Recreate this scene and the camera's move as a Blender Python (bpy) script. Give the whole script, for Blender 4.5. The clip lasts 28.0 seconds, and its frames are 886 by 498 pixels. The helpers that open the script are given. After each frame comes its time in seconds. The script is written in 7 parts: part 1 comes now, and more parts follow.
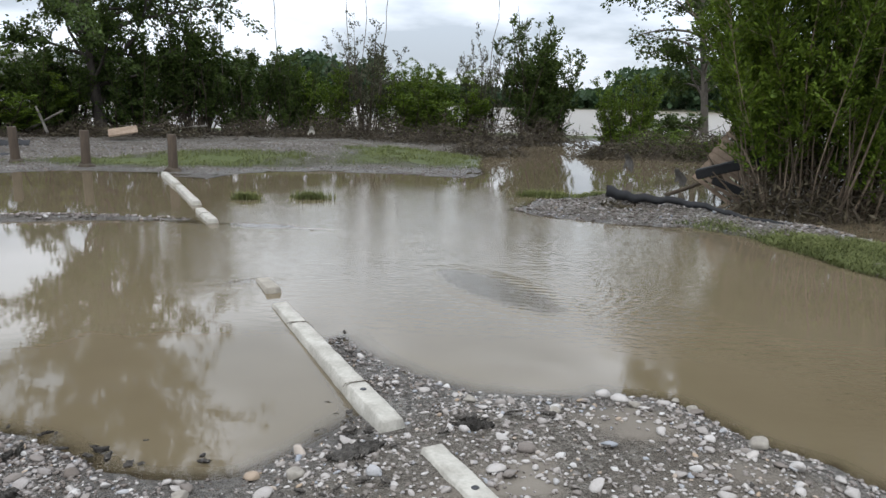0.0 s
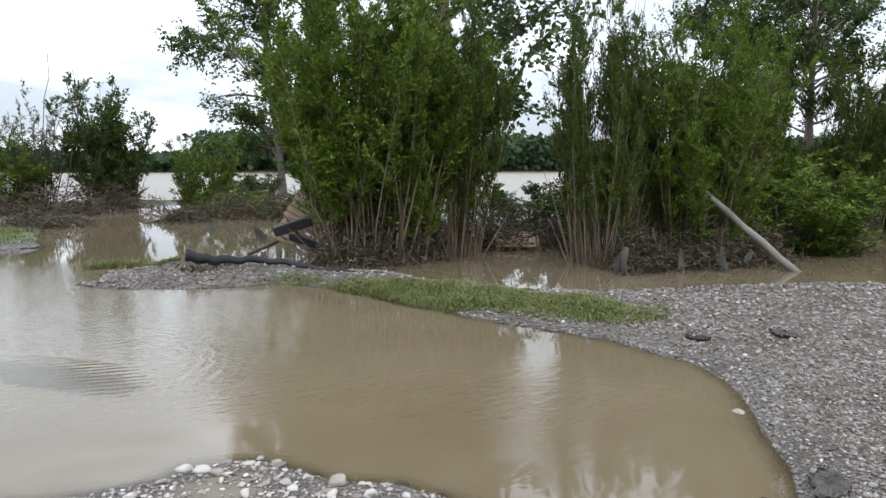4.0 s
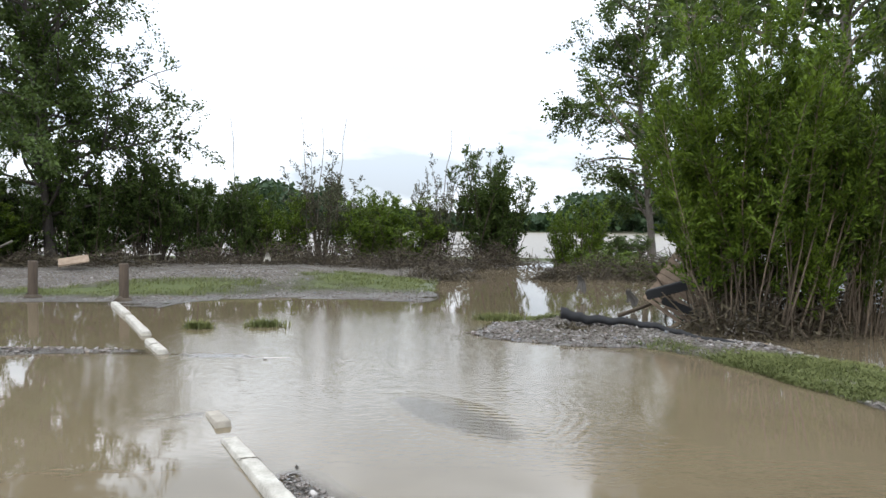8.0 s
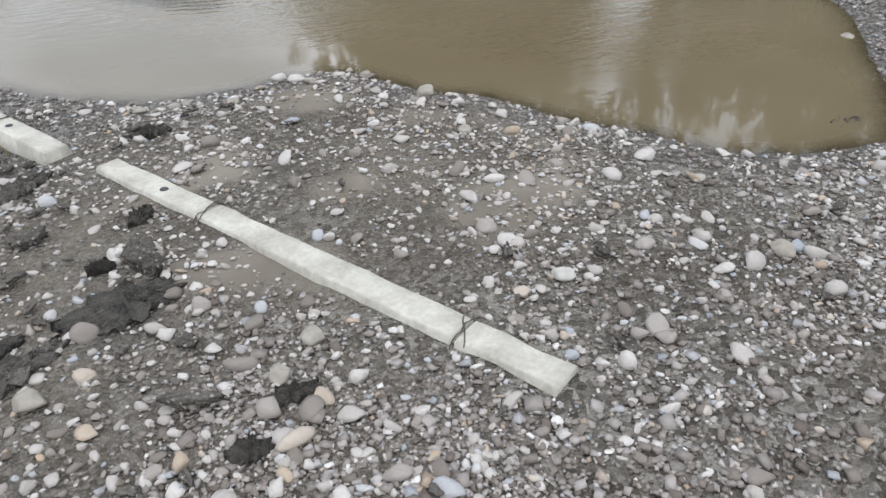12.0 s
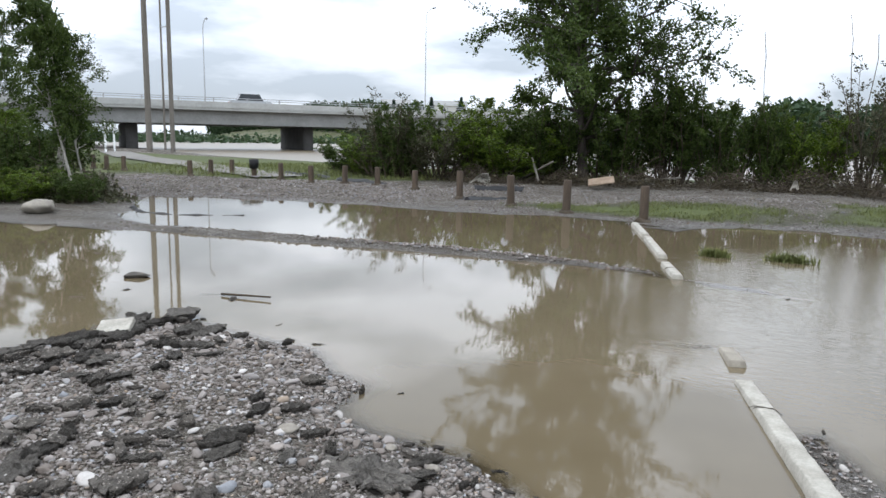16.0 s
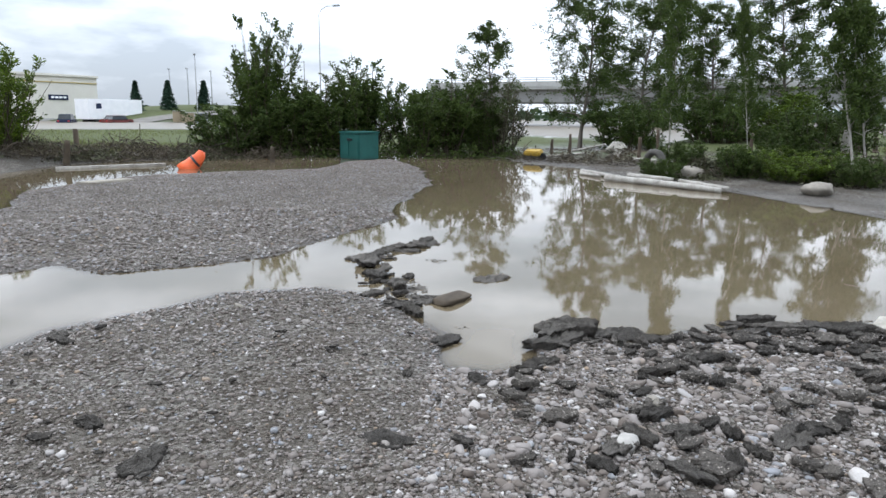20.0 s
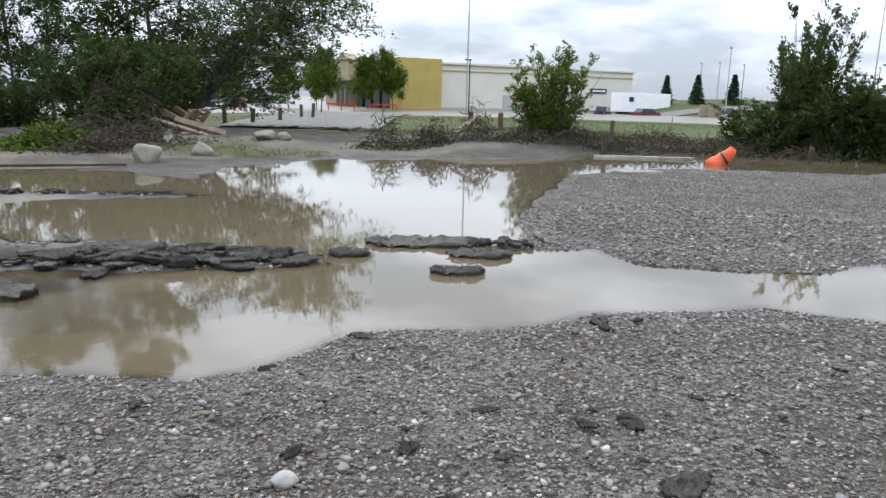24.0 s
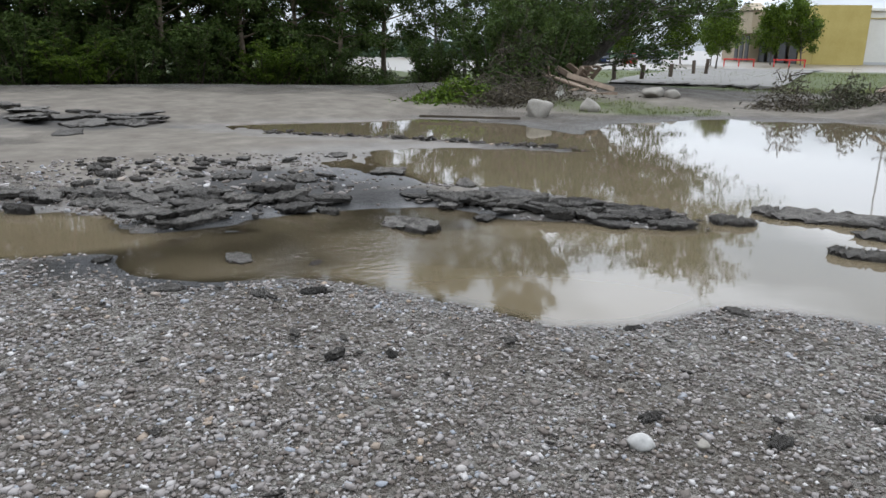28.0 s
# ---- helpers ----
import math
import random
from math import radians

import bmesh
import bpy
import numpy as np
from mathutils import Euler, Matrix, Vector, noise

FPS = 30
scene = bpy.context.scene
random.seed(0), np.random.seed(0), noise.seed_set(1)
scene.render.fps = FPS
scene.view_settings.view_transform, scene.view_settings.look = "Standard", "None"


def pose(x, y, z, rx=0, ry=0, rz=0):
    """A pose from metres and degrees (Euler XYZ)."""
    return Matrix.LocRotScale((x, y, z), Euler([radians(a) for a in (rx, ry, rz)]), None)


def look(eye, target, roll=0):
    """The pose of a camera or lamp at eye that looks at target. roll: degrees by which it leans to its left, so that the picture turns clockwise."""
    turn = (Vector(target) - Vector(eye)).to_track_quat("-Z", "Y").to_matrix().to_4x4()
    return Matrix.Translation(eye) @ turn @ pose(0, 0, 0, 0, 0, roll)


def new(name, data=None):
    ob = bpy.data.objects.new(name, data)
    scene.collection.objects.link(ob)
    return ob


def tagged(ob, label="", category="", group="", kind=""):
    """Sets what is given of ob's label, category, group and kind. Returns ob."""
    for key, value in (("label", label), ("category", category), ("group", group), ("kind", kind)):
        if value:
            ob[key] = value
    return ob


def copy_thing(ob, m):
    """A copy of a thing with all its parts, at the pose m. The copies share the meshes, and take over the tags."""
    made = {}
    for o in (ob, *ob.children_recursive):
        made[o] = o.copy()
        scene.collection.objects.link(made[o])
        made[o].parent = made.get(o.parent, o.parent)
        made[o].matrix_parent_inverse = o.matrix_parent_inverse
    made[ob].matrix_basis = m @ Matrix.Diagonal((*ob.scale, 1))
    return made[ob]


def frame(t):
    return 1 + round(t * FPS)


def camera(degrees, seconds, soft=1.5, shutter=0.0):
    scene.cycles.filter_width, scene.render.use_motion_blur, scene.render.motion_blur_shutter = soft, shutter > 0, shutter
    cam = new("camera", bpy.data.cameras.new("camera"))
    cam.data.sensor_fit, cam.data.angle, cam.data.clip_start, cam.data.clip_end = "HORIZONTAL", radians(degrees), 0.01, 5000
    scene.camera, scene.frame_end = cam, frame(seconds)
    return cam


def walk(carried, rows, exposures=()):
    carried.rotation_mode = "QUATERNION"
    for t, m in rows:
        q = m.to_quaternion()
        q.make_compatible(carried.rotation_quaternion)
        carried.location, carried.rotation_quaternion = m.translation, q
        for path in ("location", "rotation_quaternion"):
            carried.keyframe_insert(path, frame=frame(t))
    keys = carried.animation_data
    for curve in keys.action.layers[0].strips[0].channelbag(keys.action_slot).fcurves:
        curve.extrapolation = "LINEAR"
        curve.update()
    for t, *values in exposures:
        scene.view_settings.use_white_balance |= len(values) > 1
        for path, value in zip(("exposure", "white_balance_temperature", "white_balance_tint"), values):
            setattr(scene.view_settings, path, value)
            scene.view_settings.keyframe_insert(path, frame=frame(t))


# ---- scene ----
cam = camera(63.63, 28.0)
ROWS = [  # seconds, x, y, z, yaw, pitch, roll
    (0.0, 0.068, 0.054, 1.491, 0.49, -11.93, -1.20),
    (0.5, 0.078, 0.052, 1.490, -2.71, -11.70, -0.79),
    (1.0, 0.089, 0.059, 1.496, -6.67, -11.16, -0.05),
    (1.5, 0.110, 0.044, 1.505, -11.36, -9.04, -0.13),
    (2.0, 0.131, 0.033, 1.500, -17.15, -7.35, -0.07),
    (2.5, 0.147, 0.014, 1.511, -22.08, -7.22, -0.25),
    (3.0, 0.163, 0.007, 1.507, -26.33, -7.12, -0.38),
    (3.5, 0.182, 0.003, 1.503, -30.41, -7.13, -0.25),
    (5.5, 0.257, 0.031, 1.476, -32.70, -5.56, 0.16),
    (6.0, 0.252, 0.042, 1.488, -29.42, -4.72, 0.39),
    (6.5, 0.262, 0.059, 1.487, -26.38, -3.07, -0.27),
    (7.0, 0.254, 0.061, 1.500, -22.95, -1.75, -0.37),
    (7.5, 0.159, 0.006, 1.518, -11.54, -1.70, -0.21),
    (8.0, 0.086, 0.029, 1.520, -3.02, -2.04, -0.55),
    (8.5, 0.049, 0.039, 1.512, 2.59, -3.50, -0.71),
    (9.0, 0.010, 0.083, 1.491, 3.22, -8.33, -1.24),
    (9.5, 0.003, 0.125, 1.450, 0.63, -14.69, -0.76),
    (10.0, -0.012, 0.130, 1.417, -7.47, -20.16, -0.66),
    (10.5, 0.026, 0.075, 1.400, -13.42, -25.23, 1.32),
    (11.0, 0.100, 0.004, 1.380, -20.88, -30.86, 1.11),
    (11.5, 0.137, -0.010, 1.359, -26.45, -34.43, 0.42),
    (12.0, 0.146, -0.011, 1.354, -25.75, -34.60, 0.89),
    (12.5, 0.110, 0.017, 1.368, -15.60, -34.00, 3.15),
    (13.0, 0.043, 0.092, 1.407, -4.89, -28.68, 1.86),
    (13.5, -0.039, 0.138, 1.451, 3.59, -20.89, 1.22),
    (15.5, -0.032, 0.294, 1.505, 25.38, -8.02, -0.88),
    (16.0, -0.046, 0.309, 1.505, 36.83, -8.60, -0.95),
    (16.5, -0.060, 0.292, 1.510, 45.75, -8.91, -0.73),
    (17.0, -0.080, 0.255, 1.517, 52.38, -9.19, -0.87),
    (17.5, -0.097, 0.230, 1.521, 59.78, -9.33, -1.05),
    (18.0, -0.104, 0.217, 1.521, 66.39, -9.59, -1.72),
    (18.5, -0.097, 0.194, 1.526, 75.11, -10.04, -0.89),
    (19.0, -0.081, 0.171, 1.529, 82.22, -10.43, -0.37),
    (19.5, -0.082, 0.139, 1.536, 87.94, -10.57, -0.30),
    (20.0, -0.095, 0.116, 1.536, 93.37, -10.77, -0.43),
    (20.5, -0.102, 0.086, 1.535, 96.90, -11.12, -0.77),
    (22.5, -0.232, -0.272, 1.515, 115.32, -11.87, -1.07),
    (23.0, -0.204, -0.299, 1.545, 120.10, -11.87, -0.65),
    (23.5, -0.227, -0.313, 1.532, 124.91, -11.80, -0.94),
    (24.0, -0.284, -0.294, 1.533, 133.03, -11.87, -1.45),
    (24.5, -0.317, -0.272, 1.538, 138.21, -11.62, -0.72),
    (25.0, -0.322, -0.268, 1.534, 143.29, -11.29, 0.09),
    (25.5, -0.309, -0.263, 1.539, 147.76, -11.25, 0.26),
    (26.0, -0.298, -0.258, 1.537, 152.15, -11.54, 0.52),
    (26.5, -0.281, -0.265, 1.536, 156.65, -12.78, 0.38),
    (27.0, -0.269, -0.275, 1.537, 159.09, -13.46, 0.48),
    (27.5, -0.271, -0.288, 1.530, 158.53, -14.46, -0.18),
    (28.0, -0.263, -0.325, 1.534, 162.80, -15.75, -0.62),
]
EXPOSURES = [  # seconds, stops, kelvin, tint
    (0.0, -0.12, 6450, 10), (1.5, -0.05, 6450, 10), (3.0, 0.1, 6450, 10), (6.0, 0.38, 6450, 10), (8.0, 0.26, 6480, 10), (10.0, 0.1, 6480, 10), (12.0, 0.0, 6480, 10), (16.0, -0.04, 6400, 10), (20.0, 0.03, 6290, 10), (24.0, -0.03, 6290, 10), (28.0, -0.03, 6290, 10)]
walk(cam, [(t, pose(x, y, z, 90 + pitch, roll, yaw)) for t, x, y, z, yaw, pitch, roll in ROWS], EXPOSURES)

# ---- world and light: bright broken overcast ----
world = bpy.data.worlds.new("overcast_sky")
scene.world = world
world.use_nodes = True
wn, wl = world.node_tree.nodes, world.node_tree.links
wn.clear()
w_out = wn.new("ShaderNodeOutputWorld")
w_bg = wn.new("ShaderNodeBackground")
w_sky = wn.new("ShaderNodeTexSky")
w_sky.sky_type = "NISHITA"
w_sky.sun_disc = False
w_sky.sun_elevation, w_sky.sun_rotation = radians(52), radians(200)
w_co = wn.new("ShaderNodeTexCoord")
w_map = wn.new("ShaderNodeMapping")
w_map.inputs["Scale"].default_value = (1.6, 1.6, 5.5)
w_noise = wn.new("ShaderNodeTexNoise")
w_noise.inputs["Scale"].default_value = 1.7
w_noise.inputs["Detail"].default_value = 6.0
w_noise.inputs["Roughness"].default_value = 0.52
w_ramp = wn.new("ShaderNodeValToRGB")
w_ramp.color_ramp.elements[0].position, w_ramp.color_ramp.elements[0].color = 0.41, (0.51, 0.57, 0.65, 1)
w_ramp.color_ramp.elements[1].position, w_ramp.color_ramp.elements[1].color = 0.58, (1.03, 1.09, 1.19, 1)
w_scale = wn.new("ShaderNodeMix")
w_scale.data_type, w_scale.blend_type = "RGBA", "MULTIPLY"
w_scale.inputs[0].default_value = 1.0
w_scale.inputs[7].default_value = (0.10, 0.10, 0.10, 1)
w_mix = wn.new("ShaderNodeMix")
w_mix.data_type = "RGBA"
w_mix.inputs[0].default_value = 0.9
wl.new(w_co.outputs["Generated"], w_map.inputs["Vector"])
wl.new(w_map.outputs["Vector"], w_noise.inputs["Vector"])
wl.new(w_noise.outputs["Fac"], w_ramp.inputs["Fac"])
wl.new(w_sky.outputs["Color"], w_scale.inputs[6])
wl.new(w_scale.outputs[2], w_mix.inputs[6])
wl.new(w_ramp.outputs["Color"], w_mix.inputs[7])
wl.new(w_mix.outputs[2], w_bg.inputs["Color"])
w_sep = wn.new("ShaderNodeSeparateXYZ")  # an overcast sky grows brighter towards the zenith
w_up = wn.new("ShaderNodeMath")
w_up.operation, w_up.inputs[1].default_value, w_up.inputs[2].default_value = "MULTIPLY_ADD", 3.2, 1.05
w_up.use_clamp = False
wl.new(w_co.outputs["Generated"], w_sep.inputs["Vector"])
wl.new(w_sep.outputs["Z"], w_up.inputs[0])
wl.new(w_up.outputs[0], w_bg.inputs["Strength"])
wl.new(w_bg.outputs["Background"], w_out.inputs["Surface"])

sun = new("sun", bpy.data.lights.new("sun", "SUN"))
sun.data.energy, sun.data.angle, sun.data.color = 0.9, radians(25), (1.0, 0.975, 0.94)
sun.matrix_world = look((-10, -26, 36), (0, 0, 0))


# ---- materials ----
def material(name):
    m = bpy.data.materials.new(name)
    m.use_nodes = True
    n = m.node_tree.nodes
    return m, n, m.node_tree.links, n["Principled BSDF"]


def mixrgb(n, l, a, b, f):
    k = n.new("ShaderNodeMix")
    k.data_type = "RGBA"
    for s, v in ((6, a), (7, b), (0, f)):
        if isinstance(v, bpy.types.NodeSocket):
            l.new(v, k.inputs[s])
        else:
            k.inputs[s].default_value = v if s == 0 else (*v, 1)
    return k.outputs[2]


def fnode(n, l, op, a, b=0.0, c=None):
    k = n.new("ShaderNodeMath")
    k.operation = op
    for s, v in ((0, a), (1, b), (2, c)):
        if v is None:
            continue
        if isinstance(v, bpy.types.NodeSocket):
            l.new(v, k.inputs[s])
        else:
            k.inputs[s].default_value = v
    return k.outputs[0]


def noise_tex(n, l, scale, detail=4.0, rough=0.55, vec=None, kind="Object", stretch=None):
    k = n.new("ShaderNodeTexNoise")
    k.inputs["Scale"].default_value, k.inputs["Detail"].default_value, k.inputs["Roughness"].default_value = scale, detail, rough
    if vec is None:
        vec = n.new("ShaderNodeTexCoord").outputs[kind]
    if stretch:
        mp = n.new("ShaderNodeMapping")
        mp.inputs["Scale"].default_value = stretch
        l.new(vec, mp.inputs["Vector"])
        vec = mp.outputs["Vector"]
    l.new(vec, k.inputs["Vector"])
    return k.outputs["Fac"]


def ramp(n, l, fac, stops):
    k = n.new("ShaderNodeValToRGB")
    e = k.color_ramp.elements
    while len(e) < len(stops):
        e.new(0.5)
    for i, (p, c) in enumerate(stops):
        e[i].position, e[i].color = p, (*c, 1) if len(c) == 3 else c
    l.new(fac, k.inputs["Fac"])
    return k.outputs["Color"]


def bump(n, l, b, height, strength=0.5, dist=0.02):
    k = n.new("ShaderNodeBump")
    k.inputs["Strength"].default_value, k.inputs["Distance"].default_value = strength, dist
    l.new(height, k.inputs["Height"])
    l.new(k.outputs["Normal"], b.inputs["Normal"])
    return k


def simple(name, c1, c2, scale=8.0, rough=0.7, metal=0.0, bump_s=0.3, dist=0.01, stretch=None, island=0.0, fine=None, spec=0.35):
    """Two tones by noise at two scales, with fine relief."""
    m, n, l, b = material(name)
    big = noise_tex(n, l, scale, 5, 0.6, stretch=stretch)
    fin = noise_tex(n, l, fine or scale * 9, 3, 0.6, stretch=stretch)
    f = fnode(n, l, "ADD", fnode(n, l, "MULTIPLY", big, 0.65), fnode(n, l, "MULTIPLY", fin, 0.35))
    col = ramp(n, l, f, [(0.32, c1), (0.66, c2)])
    if island:
        g = n.new("ShaderNodeNewGeometry").outputs["Random Per Island"]
        hsv = n.new("ShaderNodeHueSaturation")
        l.new(col, hsv.inputs["Color"])
        l.new(fnode(n, l, "MULTIPLY_ADD", g, island, 1 - island / 2), hsv.inputs["Value"])
        col = hsv.outputs["Color"]
    l.new(col, b.inputs["Base Color"])
    b.inputs["Roughness"].default_value, b.inputs["Metallic"].default_value = rough, metal
    b.inputs["Specular IOR Level"].default_value = spec
    bump(n, l, b, f, bump_s, dist)
    return m


def leaf_material(name, dark, light, trans=0.25):
    m, n, l, b = material(name)
    g = n.new("ShaderNodeNewGeometry").outputs["Random Per Island"]
    patch = noise_tex(n, l, 1.3, 3)
    f = fnode(n, l, "ADD", fnode(n, l, "MULTIPLY", g, 0.45), fnode(n, l, "MULTIPLY", patch, 0.6))
    col = ramp(n, l, f, [(0.18, dark), (0.85, light)])
    l.new(col, b.inputs["Base Color"])
    b.inputs["Roughness"].default_value = 0.55
    b.inputs["Specular IOR Level"].default_value = 0.13
    t = n.new("ShaderNodeBsdfTranslucent")
    l.new(col, t.inputs["Color"])
    k = n.new("ShaderNodeMixShader")
    k.inputs[0].default_value = trans
    l.new(b.outputs[0], k.inputs[1])
    l.new(t.outputs[0], k.inputs[2])
    l.new(k.outputs[0], n["Material Output"].inputs["Surface"])
    return m


M_LEAF = leaf_material("poplar_leaf", (0.016, 0.031, 0.008), (0.086, 0.122, 0.028))
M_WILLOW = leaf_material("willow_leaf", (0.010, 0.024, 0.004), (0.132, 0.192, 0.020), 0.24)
# darker copy of the willow leaf, with a thicket's shade in its colour
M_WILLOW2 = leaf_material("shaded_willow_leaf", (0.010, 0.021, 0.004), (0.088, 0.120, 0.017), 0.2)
M_GREY_LEAF = leaf_material("silted_leaf", (0.034, 0.036, 0.020), (0.100, 0.100, 0.056))
M_FAR_LEAF = leaf_material("far_leaf", (0.014, 0.031, 0.014), (0.050, 0.078, 0.034))
M_SPRUCE = leaf_material("spruce_needle", (0.012, 0.030, 0.018), (0.035, 0.065, 0.040), 0.1)
M_GRASS = leaf_material("grass_blade", (0.056, 0.068, 0.021), (0.162, 0.176, 0.063), 0.3)
M_MAT = leaf_material("silted_weed_mat", (0.028, 0.022, 0.014), (0.105, 0.088, 0.054), 0.1)
M_BARK = simple("grey_bark", (0.055, 0.046, 0.038), (0.170, 0.150, 0.125), 5, 0.9, bump_s=0.6, stretch=(1, 1, 0.25))
M_STEM = simple("willow_stem", (0.055, 0.040, 0.027), (0.180, 0.138, 0.095), 3, 0.85, bump_s=0.3, island=0.7)
M_DARKBARK = simple("dark_furrowed_bark", (0.022, 0.018, 0.015), (0.085, 0.072, 0.060), 5, 0.9, bump_s=0.7, stretch=(1, 1, 0.25))
M_TRUNK = simple("pinkish_poplar_bark", (0.085, 0.066, 0.054), (0.21, 0.172, 0.145), 5, 0.9, bump_s=0.6, stretch=(1, 1, 0.25))
M_DEAD = simple("bleached_dead_wood", (0.17, 0.155, 0.13), (0.38, 0.36, 0.325), 4, 0.85, bump_s=0.4, island=0.5, stretch=(1, 1, 0.3))
M_MUDDY = simple("mud_caked_branches", (0.024, 0.018, 0.012), (0.074, 0.057, 0.038), 4, 0.9, bump_s=0.5, island=0.8)
M_POST = simple("brown_treated_post", (0.036, 0.026, 0.018), (0.092, 0.066, 0.044), 4, 0.8, bump_s=0.4, stretch=(1, 1, 0.15))
M_CONC = simple("cast_concrete", (0.19, 0.175, 0.145), (0.37, 0.35, 0.302), 7, 0.85, bump_s=0.35, dist=0.004)
M_CONC_DIRTY = simple("mud_stained_concrete", (0.16, 0.14, 0.11), (0.27, 0.245, 0.20), 6, 0.85, bump_s=0.4, dist=0.005)
M_BRIDGE = simple("bridge_concrete", (0.30, 0.30, 0.28), (0.42, 0.42, 0.40), 0.4, 0.85, bump_s=0.2)
# bridge concrete darkened: the shade under the deck is put into its colour
M_PIER = simple("deck_shaded_pier_concrete", (0.035, 0.034, 0.032), (0.075, 0.073, 0.070), 0.6, 0.9, bump_s=0.2)
M_GIRDER = simple("weathered_girder", (0.17, 0.17, 0.16), (0.26, 0.26, 0.25), 0.5, 0.8, bump_s=0.2)


def asphalt_material(name, dark, light, grit):
    """Crumbling asphalt: bitumen with pale bits of aggregate and a skin of silt in the hollows."""
    m, n, l, b = material(name)
    co = n.new("ShaderNodeTexCoord").outputs["Object"]
    geo = n.new("ShaderNodeObjectInfo").outputs["Random"]
    big, fin = noise_tex(n, l, 11, 4, 0.6), noise_tex(n, l, 120, 3, 0.7)
    f = fnode(n, l, "ADD", fnode(n, l, "MULTIPLY", big, 0.6), fnode(n, l, "MULTIPLY", fin, 0.4))
    col = ramp(n, l, f, [(0.36, dark), (0.64, light)])
    vo = n.new("ShaderNodeTexVoronoi")
    vo.inputs["Scale"].default_value = 70.0
    l.new(co, vo.inputs["Vector"])
    sep = n.new("ShaderNodeSeparateColor")
    l.new(vo.outputs["Color"], sep.inputs[0])
    bit = fnode(n, l, "MULTIPLY", fnode(n, l, "LESS_THAN", vo.outputs["Distance"], 0.34), fnode(n, l, "GREATER_THAN", sep.outputs[0], 1 - grit))
    col = mixrgb(n, l, col, (0.20, 0.18, 0.155), fnode(n, l, "MULTIPLY", bit, 0.8))
    hsv = n.new("ShaderNodeHueSaturation")
    l.new(col, hsv.inputs["Color"])
    l.new(fnode(n, l, "MULTIPLY_ADD", geo, 0.7, 0.65), hsv.inputs["Value"])
    l.new(hsv.outputs["Color"], b.inputs["Base Color"])
    b.inputs["Roughness"].default_value, b.inputs["Specular IOR Level"].default_value = 0.85, 0.15
    bump(n, l, b, fnode(n, l, "ADD", f, fnode(n, l, "MULTIPLY", vo.outputs["Distance"], -0.6)), 1.0, 0.014)
    return m


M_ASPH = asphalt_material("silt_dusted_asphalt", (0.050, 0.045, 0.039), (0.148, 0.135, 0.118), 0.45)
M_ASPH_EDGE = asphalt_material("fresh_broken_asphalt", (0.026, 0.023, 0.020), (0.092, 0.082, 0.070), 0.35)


def stone_material(name, dirty, tones):
    """Mixed river pebbles: each of its own tone, from dark shale to pale limestone, with silt in the grain."""
    m, n, l, b = material(name)
    g = n.new("ShaderNodeNewGeometry").outputs["Random Per Island"]
    tone = ramp(n, l, g, tones)
    f = fnode(n, l, "ADD", fnode(n, l, "MULTIPLY", noise_tex(n, l, 18, 4, 0.6), 0.6), fnode(n, l, "MULTIPLY", noise_tex(n, l, 160, 3, 0.6), 0.4))
    dirt = fnode(n, l, "MULTIPLY", fnode(n, l, "SUBTRACT", f, 0.42), 3.0)
    dirt.node.use_clamp = True
    l.new(mixrgb(n, l, tone, (0.115, 0.095, 0.072), fnode(n, l, "MULTIPLY", dirt, dirty)), b.inputs["Base Color"])
    b.inputs["Roughness"].default_value = 0.8
    b.inputs["Specular IOR Level"].default_value = 0.25
    bump(n, l, b, fnode(n, l, "ADD", f, fnode(n, l, "MULTIPLY", noise_tex(n, l, 70, 2, 0.6), 0.8)), 0.55, 0.006)
    return m


M_STONE = stone_material("river_stone", 0.4, [(0.0, (0.074, 0.058, 0.047)), (0.22, (0.126, 0.106, 0.091)), (0.58, (0.188, 0.167, 0.152)), (0.83, (0.255, 0.231, 0.213)), (0.86, (0.240, 0.178, 0.122)), (0.89, (0.184, 0.194, 0.208)), (0.965, (0.308, 0.287, 0.267)), (1.0, (0.440, 0.414, 0.386))])
M_PALE = stone_material("pale_limestone", 0.3, [(0.0, (0.110, 0.092, 0.078)), (0.2, (0.190, 0.168, 0.148)), (0.5, (0.270, 0.246, 0.222)), (0.8, (0.345, 0.322, 0.296)), (0.87, (0.255, 0.190, 0.128)), (0.9, (0.200, 0.212, 0.228)), (0.97, (0.360, 0.341, 0.315)), (1.0, (0.410, 0.390, 0.362))])
M_BOULDER = simple("pale_boulder", (0.14, 0.123, 0.098), (0.26, 0.236, 0.198), 4, 0.85, bump_s=0.5)
M_PLASTIC = simple("black_plastic_edging", (0.004, 0.004, 0.004), (0.012, 0.012, 0.013), 4, 0.7, bump_s=0.2)
M_STEEL = simple("galvanised_steel", (0.30, 0.31, 0.32), (0.45, 0.46, 0.47), 2, 0.45, 0.6, bump_s=0.05)
M_WOODPOLE = simple("weathered_pole_wood", (0.095, 0.084, 0.070), (0.175, 0.158, 0.135), 3, 0.85, stretch=(1, 1, 0.1))
M_PALLET = simple("pallet_plank", (0.13, 0.092, 0.062), (0.26, 0.195, 0.14), 5, 0.85, bump_s=0.4, island=0.4)
M_RAG = simple("silted_cloth", (0.030, 0.027, 0.023), (0.098, 0.092, 0.082), 6, 0.9, bump_s=0.5)
M_ORANGE = simple("orange_plastic", (0.55, 0.075, 0.02), (0.75, 0.14, 0.04), 3, 0.45, bump_s=0.1)
M_GREENBOX = simple("teal_painted_steel", (0.008, 0.060, 0.052), (0.016, 0.092, 0.078), 2, 0.55, bump_s=0.1)
